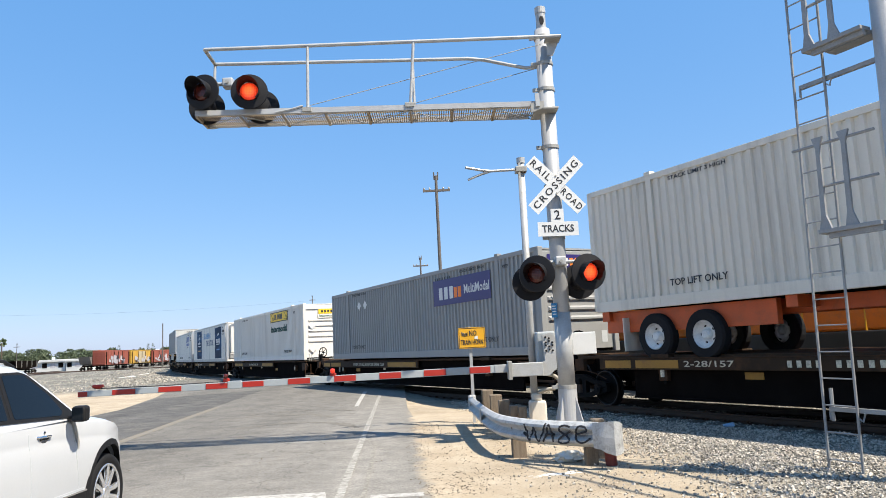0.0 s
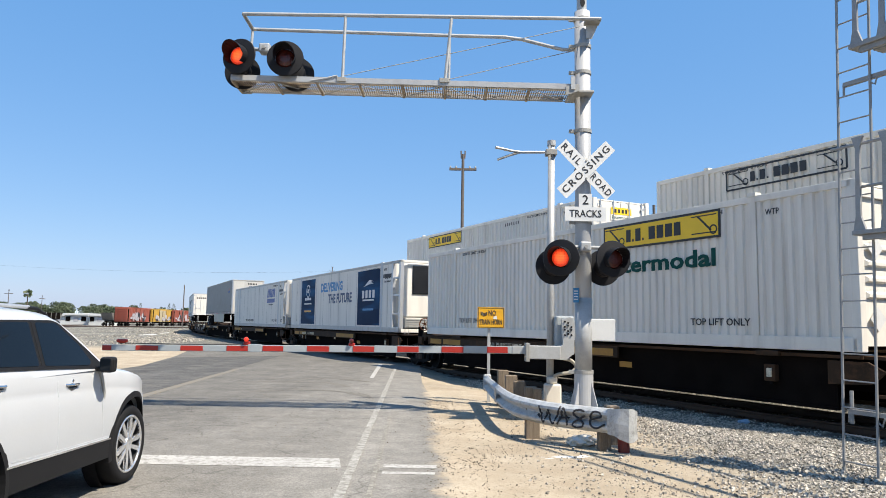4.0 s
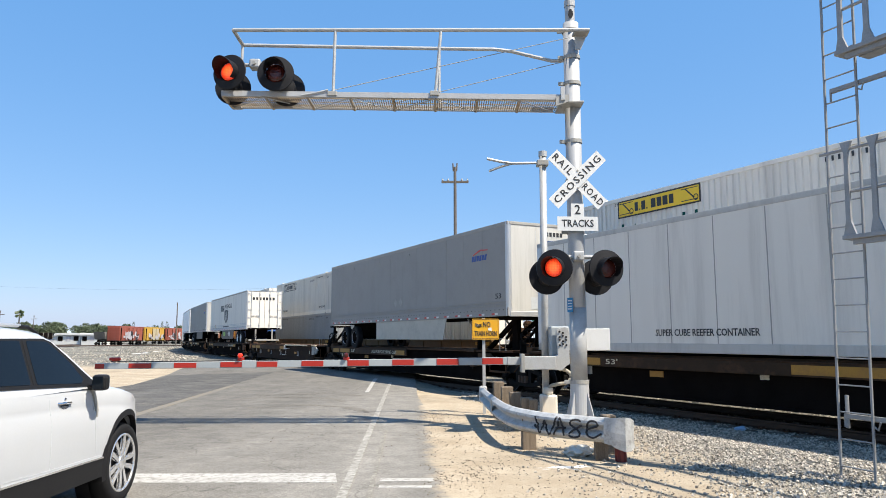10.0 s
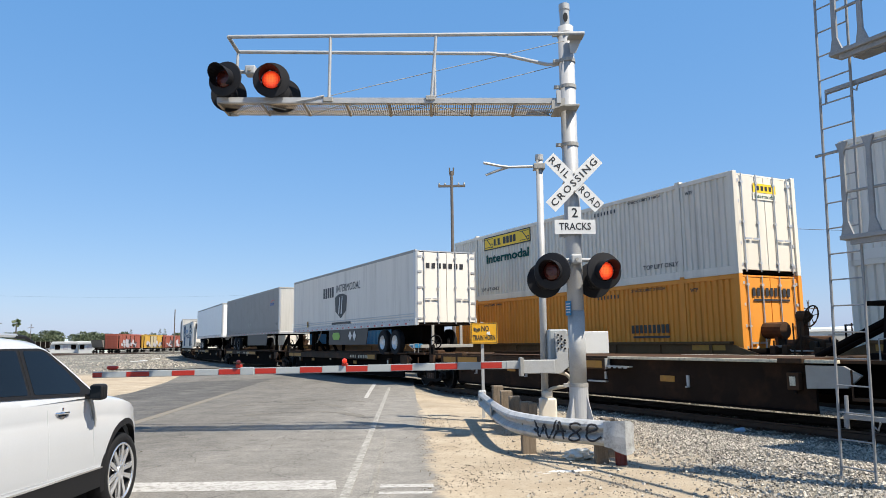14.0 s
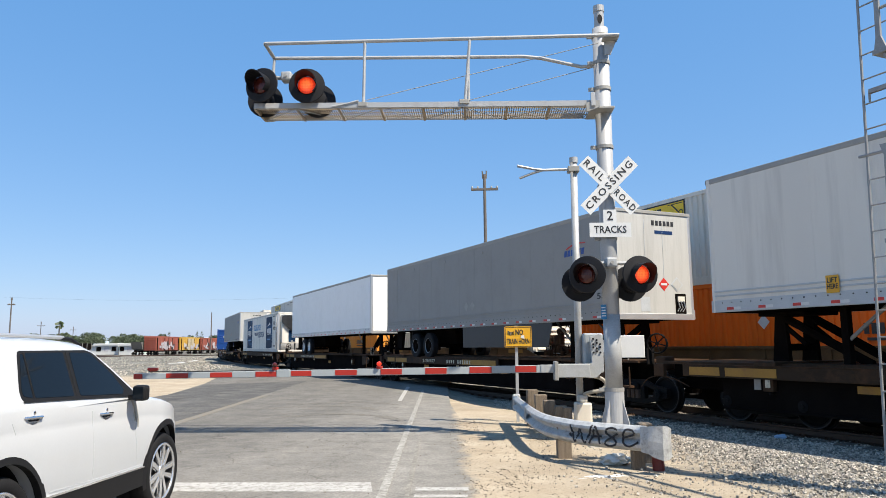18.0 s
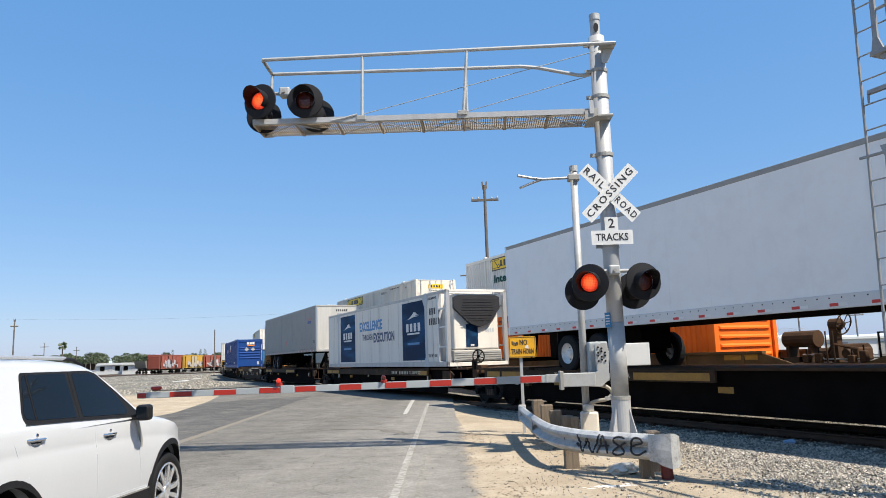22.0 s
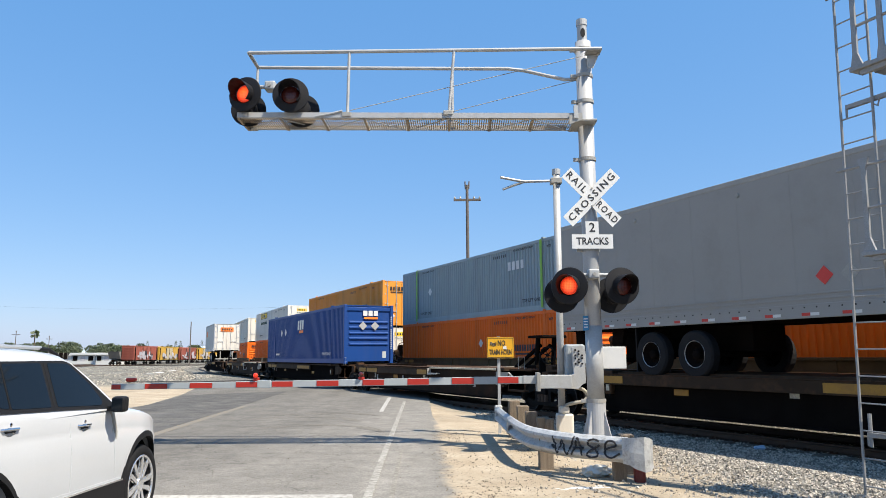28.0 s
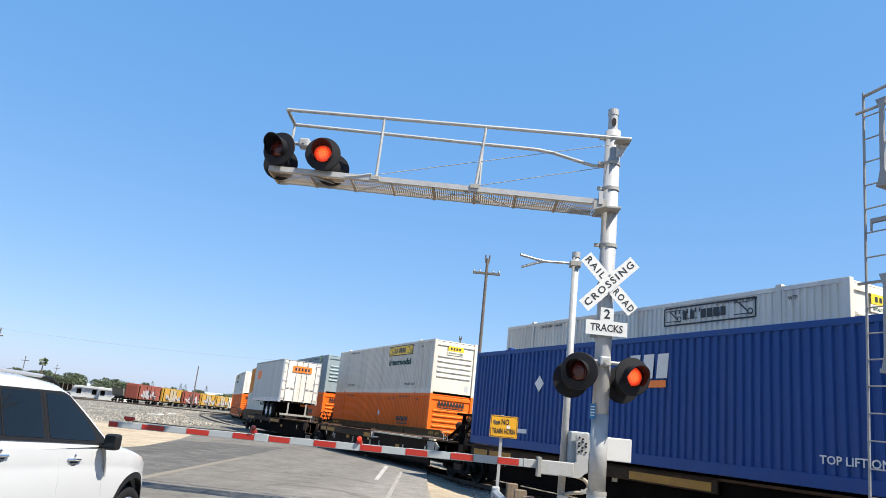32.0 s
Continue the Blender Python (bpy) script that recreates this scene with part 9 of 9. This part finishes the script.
        part("foot", B(sg * 0.655 - 0.015, 4.85, 1.65, sg * 0.655 + 0.015, 4.97, 1.70, bev=0.006), M["plastic"], rk)
    part("grille", B(-0.40, 8.03, 0.62, 0.40, 8.07, 0.84, bev=0.01), M["chrome"], c, "chrome grille")
    part("number_plate", B(-0.15, 3.07, 0.82, 0.15, 3.09, 0.97, bev=0.004), M["signwhite"], c)
    for sg in (1, -1):
        for y, zc in CAR_WHEELS:
            w = thing_part("wheel", c)
            m = Matrix.Translation((sg * 0.945, y, zc)) @ Matrix.Rotation(radians(90 * sg), 4, "Y")
            bm = bmesh.new()
            lathe(bm, [(0.26, -0.22), (0.35, -0.22), (0.375, -0.19), (0.382, -0.10), (0.375, -0.02), (0.36, 0.008), (0.325, 0.020), (0.285, 0.014), (0.272, 0.0), (0.268, -0.03)], m, 44)
            part("tyre", bm, M["tyre"], w, smooth=True)
            bm = bmesh.new()
            lathe(bm, [(0.279, 0.006), (0.270, 0.014), (0.258, 0.010), (0.250, -0.02), (0.238, -0.12), (0.0, -0.125)], m, 44)
            part("rim_barrel", bm, M["hood"], w, smooth=True)
            bm = bmesh.new()
            lathe(bm, [(0.281, 0.004), (0.274, 0.017), (0.260, 0.015), (0.250, -0.004), (0.262, -0.004)], m, 44)
            part("rim_lip", bm, M["alloy"], w, "bright alloy rim", smooth=True)
            for k in range(5):
                mm = m @ Matrix.Rotation(radians(72 * k + 12), 4, "Z")
                bm = bmesh.new()
                for a in (-1, 1):
                    # each arm swells outwards and turns in at the rim
                    prism(bm, [(0.04, a * 0.002), (0.20, a * 0.026), (0.256, a * 0.042), (0.256, a * 0.094), (0.17, a * 0.062), (0.05, a * 0.042)][::a], mm @ Matrix.Translation((0, 0, -0.022)), 0.028)
                bmesh.ops.bevel(bm, geom=bm.edges[:], offset=0.005, segments=1, affect="EDGES")
                part("spoke", bm, M["alloy"], w, "bright double spoke")
            bm = bmesh.new()
            lathe(bm, [(0.075, -0.01), (0.065, 0.012), (0.03, 0.018), (0, 0.018)], m, 20)
            part("hub_cap", bm, M["alloy"], w)
            # well behind the wheel and the black lip round the arch
            bm = bmesh.new()
            lathe(bm, [(0.453, -0.14), (0.453, -0.27), (0.0, -0.27)], Matrix.Translation((sg * (hw - 0.012), y, zc + 0.02)) @ Matrix.Rotation(radians(90 * sg), 4, "Y"), 40)
            part("arch_liner", bm, M["hood"], c)
            bm = bmesh.new()
            mm = Matrix.Translation((sg * (hw - 0.018), y, zc + 0.02)) @ Matrix.Rotation(radians(90 * sg), 4, "Y")
            inner, outer = [], []
            for k in range(25):
                a = radians(-14 + 208 * k / 24)
                for lst, rr in ((inner, 0.437), (outer, 0.492)):
                    lst.append([bm.verts.new((sg * xx, y + rr * math.cos(a), zc + 0.02 + rr * math.sin(a))) for xx in (half_at(y + rr * math.cos(a)) - 0.05, half_at(y + rr * math.cos(a)) + (0.006 if rr < 0.45 else -0.002))])
            for i in range(24):
                bm.faces.new((inner[i][1], inner[i + 1][1], outer[i + 1][1], outer[i][1]))
                bm.faces.new((inner[i][0], inner[i + 1][0], inner[i + 1][1], inner[i][1]))
                bm.faces.new((outer[i][0], outer[i + 1][0], outer[i + 1][1], outer[i][1]))
            bmesh.ops.recalc_face_normals(bm, faces=bm.faces)
            part("arch_lip", bm, M["plastic"], c, "black plastic arch lip")
    part("underbody", B(-0.66, 3.5, 0.22, 0.66, 7.8, 0.37), M["hood"], c)


suv()


# ---- yard and distance ----
def boxcar(m, col, label, seed, length=15.5):
    c = thing("boxcar", label, "rail car", m, group="parked boxcars")
    hl, hw = length / 2, 1.5
    part("body", B(-hl, -hw, 1.1, hl, hw, 4.4, bev=0.05), col, c)
    part("roof", B(-hl - 0.05, -hw - 0.05, 4.4, hl + 0.05, hw + 0.05, 4.6, bev=0.08), col, c)
    for x in (-1.3, 1.3):
        part("door", B(x - 1.27, hw, 1.2, x + 1.27, hw + 0.08, 4.25, bev=0.02), M["boxdoor"] if col == M["boxyellow"] else col, c)
    for x in (-2.6, 0, 2.6):
        part("door_bar", B(x - 0.07, hw + 0.08, 1.2, x + 0.07, hw + 0.15, 4.25), M["under"], c)
    for sg in (1, -1):
        for k in range(8):
            part("end_rib", B(min(sg * hl, sg * (hl + 0.14)), -hw + 0.1, 1.4 + 0.38 * k, max(sg * hl, sg * (hl + 0.14)), hw - 0.1, 1.57 + 0.38 * k), col, c)
        part("ladder", B(sg * (hl - 0.55) - 0.25, hw, 1.2, sg * (hl - 0.55) + 0.25, hw + 0.08, 4.2), M["under"], c)
    x = -hl + 1.4
    while x < hl - 1.0:
        if abs(x) > 2.8:
            part("side_post", B(x - 0.06, hw, 1.2, x + 0.06, hw + 0.06, 4.3), col, c)
        x += 0.95
    rnd = random.Random(seed)
    for q in range(16):
        a, b = rnd.uniform(-hl + 0.8, hl - 2.4), rnd.uniform(1.2, 2.3)
        w, h = rnd.uniform(0.6, 1.7), rnd.uniform(0.5, 1.5)
        bm = bmesh.new()
        prism(bm, [(a, b), (a + w, b + 0.2), (a + w * 0.8, b + h), (a + w * 0.4, b + h * 0.7), (a - 0.1, b + h * 0.9)], Matrix(((1, 0, 0, 0), (0, 0, 1, hw + 0.155 + 0.004 * q), (0, 1, 0, 0), (0, 0, 0, 1))), 0.003)
        part("graffiti_patch", bm, M["grafwhite"] if q % 6 else M["graf"], c, "graffiti patch")
    part("side_sill", B(-hl + 0.3, hw - 0.1, 0.85, hl - 0.3, hw + 0.05, 1.12), M["under"], c)
    for x in (-hl + 2, hl - 2):
        bogie(c, x)
    return c


def yard():
    d = Vector((-0.06, 0.998, 0)).normalized()
    ang = math.degrees(math.atan2(-d.y, -d.x))
    p0 = Vector((-78.2, 172.0, 0))
    side = Vector((-d.y, d.x, 0))
    names = {"boxred": "red-brown", "boxyellow": "yellow", "cream": "white"}
    for k, col in enumerate(("boxred", "boxyellow", "boxred", "boxyellow", "boxyellow", "cream", "boxred")):
        p = p0 + d * (k * 16.8 + 7.75) + side * 1.5
        boxcar(Matrix.Translation((p.x, p.y, -0.1)) @ Matrix.Rotation(radians(ang), 4, "Z"), M[col], "parked " + names[col] + " boxcar with faded graffiti along its side", k + 3)
    # two hopper cars on the next tracks
    for off, ahead, hh, mt in ((4.6, 5.0, 3.2, "roofgrey"), (24.5, 11.0, 3.1, "under")):
        p = p0 + d * ahead + side * off
        h = thing("hopper_car", "dark hopper car parked on a yard track", "rail car", Matrix.Translation((p.x, p.y, -0.1)) @ Matrix.Rotation(radians(ang), 4, "Z"), group="parked hoppers")
        bm = bmesh.new()
        prism(bm, [(-6, hh), (-4.8, 1.5), (-1, 1.1), (1, 1.1), (4.8, 1.5), (6, hh)], Matrix(((1, 0, 0, 0), (0, 0, -1, 1.3), (0, 1, 0, 0), (0, 0, 0, 1))), 2.6)
        part("hull", bm, M[mt], h)
        for x in (-5, -2.5, 0, 2.5, 5):
            for y in (-1.38, 1.28):
                part("side_post", B(x - 0.06, y, 1.5, x + 0.06, y + 0.1, hh), M["galvdark"], h)
        part("centre_sill", B(-6.4, -0.2, 0.8, 6.4, 0.2, 1.1), M["under"], h)
        for x in (-4.5, 4.5):
            bogie(h, x)
    # long pale sheds with dark openings
    for x, y, w, dd, hh in ((-101.5, 193, 6.4, 7, 3.0), (-94.6, 192, 6.0, 7, 2.9), (-109.5, 199, 7.5, 8, 2.8), (-122, 205, 9, 8, 3.0), (-140, 215, 10, 8, 2.8)):
        b = thing("yard_shed", "low white yard shed with dark openings", "building", group="yard sheds")
        part("wall", B(x - w / 2, y, -0.2, x + w / 2, y + dd, hh * 0.8), M["roofwhite"], b)
        part("roof", B(x - w / 2 - 0.3, y - 0.5, hh * 0.8, x + w / 2 + 0.1, y + dd, hh, bev=0.06), M["roofwhite"], b)
        for k in range(3):
            part("bay", B(x - w / 2 + 0.3 + k * w / 3, y - 0.06, 0.9, x - w / 2 + (k + 0.75) * w / 3, y - 0.01, hh * 0.72), M["under"] if k != 1 else M["grafwhite"], b)
    # rails of two yard tracks, end on
    for off in (-1.5, -20.0):
        tr = thing("yard_track", "rusty yard track in grey ballast", "railway track", kind="structure")
        for g in (-0.75, 0.75):
            a = p0 - d * 60 - side * (off + g)
            e = p0 + d * 160 - side * (off + g)
            part("rail", T([(a.x, a.y, -0.06), (e.x, e.y, -0.06)], 0.07, 5), M["rail"], tr)
    bar = thing("stub_track", "dark line of rails across the yard gravel", "railway track", kind="structure")
    bm = bmesh.new()
    prism(bm, [(-150, 148.2), (-70, 156.2), (-48, 153.2), (-48, 158.2), (-70, 161.2), (-150, 153.4)], Matrix.Translation((0, 0, -0.19)), 0.035)
    part("track_bed", bm, M["trackbed"], bar, "dark oily track bed")
    for k in (0, 1.5):
        part("rail", T([(-150, 150 + k, -0.03), (-70, 158 + k, -0.03), (-48, 155 + k, -0.03)], 0.10, 5), M["rail"], bar)


def tree(x, y, h, w, rnd):
    t = thing("tree", "green broadleaf tree in the distance", "tree", Matrix.Translation((x, y, 0)), group="distant trees")
    part("trunk", T([(0, 0, -0.3), (0.1, 0, h * 0.3), (0.0, 0.1, h * 0.55)], 0.28, 7, 0.12), M["trunk"], t)
    verts, faces = [], []
    for _ in range(520):
        a = rnd.uniform(0, 6.283)
        q = rnd.random() ** 0.5
        zz = rnd.uniform(0.28, 1.0)
        rad = w * 0.5 * math.sin(math.pi * min(1, max(0.06, (zz - 0.2) / 0.85))) ** 0.6
        c = Vector((rad * q * math.cos(a), rad * q * math.sin(a), h * zz + rnd.uniform(-0.3, 0.3)))
        s = rnd.uniform(0.22, 0.52) * w / 6
        k = len(verts)
        for _2 in range(4):
            verts.append((c + Vector((rnd.uniform(-s, s), rnd.uniform(-s, s), rnd.uniform(-s, s))))[:])
        faces += [(k, k + 1, k + 2), (k, k + 2, k + 3), (k, k + 1, k + 3), (k + 1, k + 2, k + 3)]
    me = bpy.data.meshes.new("crown")
    me.from_pydata(verts, [], faces)
    me.materials.append(M["leafy"])
    o = new("crown", me)
    o.parent = t


def palm(x, y, h, rnd):
    t = thing("palm_tree", "tall fan palm in the distance", "palm tree", Matrix.Translation((x, y, 0)))
    part("trunk", T([(0, 0, -0.3), (0.15, 0, h * 0.5), (0.1, 0, h - 1.2)], 0.26, 8, 0.18), M["trunk"], t)
    bm = bmesh.new()
    for k in range(46):
        a = rnd.uniform(0, 6.283)
        e = rnd.uniform(-0.9, 1.4)
        ln = rnd.uniform(1.2, 1.9)
        d = Vector((math.cos(a) * math.cos(e), math.sin(a) * math.cos(e), math.sin(e)))
        sd = d.orthogonal().normalized()
        c = Vector((0.1, 0, h - 1.2))
        p = [c + d * 0.3, c + d * ln * 0.8 + sd * 0.4, c + d * ln + Vector((0, 0, -0.25)), c + d * ln * 0.8 - sd * 0.4]
        bm.faces.new([bm.verts.new(q) for q in p])
    part("crown", bm, M["palmleaf"], t)


def utility_pole(x, y, h, arm=1.9, label="wooden utility pole with a crossarm"):
    u = thing("utility_pole", label, "utility pole", Matrix.Translation((x, y, 0)), group="utility poles")
    r = 0.135
    part("pole", T([(0, 0, -0.3), (0, 0, h)], r, 10, r * 0.75), M["polewood"], u)
    if arm:
        part("crossarm", B(-arm / 2, -0.08, h - 1.15, arm / 2, 0.08, h - 1.0, bev=0.01), M["polewood"], u)
        for k in (-0.46, -0.25, 0.25, 0.46):
            bm = bmesh.new()
            lathe(bm, [(0.05, 0), (0.07, 0.06), (0.04, 0.16), (0, 0.18)], Matrix.Translation((k * arm, 0, h - 1.0)), 8)
            part("insulator", bm, M["galvdark"], u)
        for k in (-0.12, 0.12):
            part("pole_top_pin", T([(k, 0, h - 0.3), (k * 1.2, 0, h + 0.25)], 0.05, 6), M["polewood"], u)
    return u


def wire(a, b, sag, r=0.012):
    a, b = Vector(a), Vector(b)
    pts = [a + (b - a) * (k / 14) - Vector((0, 0, sag * 4 * (k / 14) * (1 - k / 14))) for k in range(15)]
    w = part("overhead_wire", T(pts, r, 5), M["wire"])
    tagged(w, "thin black overhead wire against the sky", "wire", group="overhead wires")


def distance():
    rnd = random.Random(12)
    yard()
    palm(-149.3, 250, 11.2, rnd)
    # belt of trees beyond the yard, lower towards the boxcars
    for k in range(96):
        x = -236 + k * 1.85 + rnd.uniform(-1.5, 1.5)
        y = 300 + rnd.uniform(-14, 40)
        low = x > -140
        tree(x, y, rnd.uniform(5.2, 6.6) if low else rnd.uniform(6.0, 8.3), rnd.uniform(5, 9), rnd)
    for x in (-131, -119, -117, -108):
        tree(x, 300, 8.4, 1.7, rnd)
    utility_pole(-79.0, 118, 10.2, 1.3, "yard light pole with a short arm")
    utility_pole(-56.5, 150, 9.0, 0, "bare timber pole beside the yard")
    utility_pole(-146.9, 255, 9.5, 2.2)
    utility_pole(-134.1, 215, 9.8, 2.6)
    utility_pole(-190, 205, 21.9, 2.4)
    utility_pole(-34, 200, 17.0, 1.6)
    utility_pole(0.52, 49.5, 13.5, 1.9)
    utility_pole(-1.6, 92, 13.0, 1.9)
    utility_pole(44.8, 105, 7.2, 0.9)
    utility_pole(56.2, 112, 7.0, 2.4)
    utility_pole(14.5, 52, 10.5, 0.0, "timber pole with a side bracket")
    utility_pole(36, 52, 10.2, 1.6)
    wire((-190, 205, 20.7), (-34, 200, 15.8), 2.6, 0.011)
    wire((14.5, 52, 10.45), (36, 52, 9.15), 0.35, 0.02)
    wire((44.8, 105, 6.15), (56.2, 112, 5.95), 0.15, 0.02)
    # pale block wall with coiled wire beyond the tracks
    w = thing("block_wall", "pale block wall topped with coiled wire", "wall")
    for k in range(4):
        x = 11 + k * 4.0
        part("panel", B(x, 62, -0.2, x + 3.94, 62.25, 2.28), M["roofwhite"], w)
        part("pilaster", B(x - 0.2, 61.9, -0.2, x + 0.2, 62.35, 2.34), M["concrete"], w)
        pts = [(x + 4.0 * i / 80, 62.12 + 0.42 * math.cos(i * 1.4), 2.74 + 0.42 * math.sin(i * 1.4)) for i in range(81)]
        part("wire_coil", T(pts, 0.012, 4), M["galv"], w)
    for x, y, ww, hh in ((52, 100, 30, 2.3), (84, 95, 30, 2.6)):
        b = thing("warehouse", "white warehouse beyond the tracks", "building")
        part("wall", B(x - ww / 2, y, -0.3, x + ww / 2, y + 14, hh), M["roofwhite"], b)
        part("roof", B(x - ww / 2 - 0.3, y - 0.3, hh, x + ww / 2 + 0.3, y + 14.3, hh + 0.3), M["roofwhite"], b)
        for k in range(4):
            part("door", B(x - ww / 2 + 2 + k * ww / 4.4, y - 0.05, -0.15, x - ww / 2 + 5 + k * ww / 4.4, y - 0.01, 1.9), M["galvdark"], b)
    # green street-name signs on a pole
    s = thing("street_sign", "green street-name signs on a pole beyond the tracks", "street sign", Matrix.Translation((7.8, 66, 0)))
    part("pole", T([(0, 0, -0.3), (0, 0, 4.4)], 0.06, 8), M["galv"], s)
    part("panel", B(-0.6, -0.05, 3.6, 0.9, 0.0, 4.05), M["streetgreen"], s)
    part("panel", B(-0.1, -0.08, 3.05, 1.0, -0.03, 3.5), M["streetgreen"], s)
    # far low hills, the haze painted into their pale blue colour
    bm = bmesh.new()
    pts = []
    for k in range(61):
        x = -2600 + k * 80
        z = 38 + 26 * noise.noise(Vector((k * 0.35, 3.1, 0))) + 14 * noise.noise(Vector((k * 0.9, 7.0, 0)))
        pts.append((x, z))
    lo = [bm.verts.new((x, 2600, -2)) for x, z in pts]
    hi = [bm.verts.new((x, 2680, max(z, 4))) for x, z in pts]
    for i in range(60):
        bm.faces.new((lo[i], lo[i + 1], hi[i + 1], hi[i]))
    tagged(part("backdrop", bm, mat("haze_painted_hills", (0.42, 0.50, 0.60), 1.0, var=0.04)), "hills on the horizon, their haze painted pale blue", "hills", kind="structure")


distance()


motions()
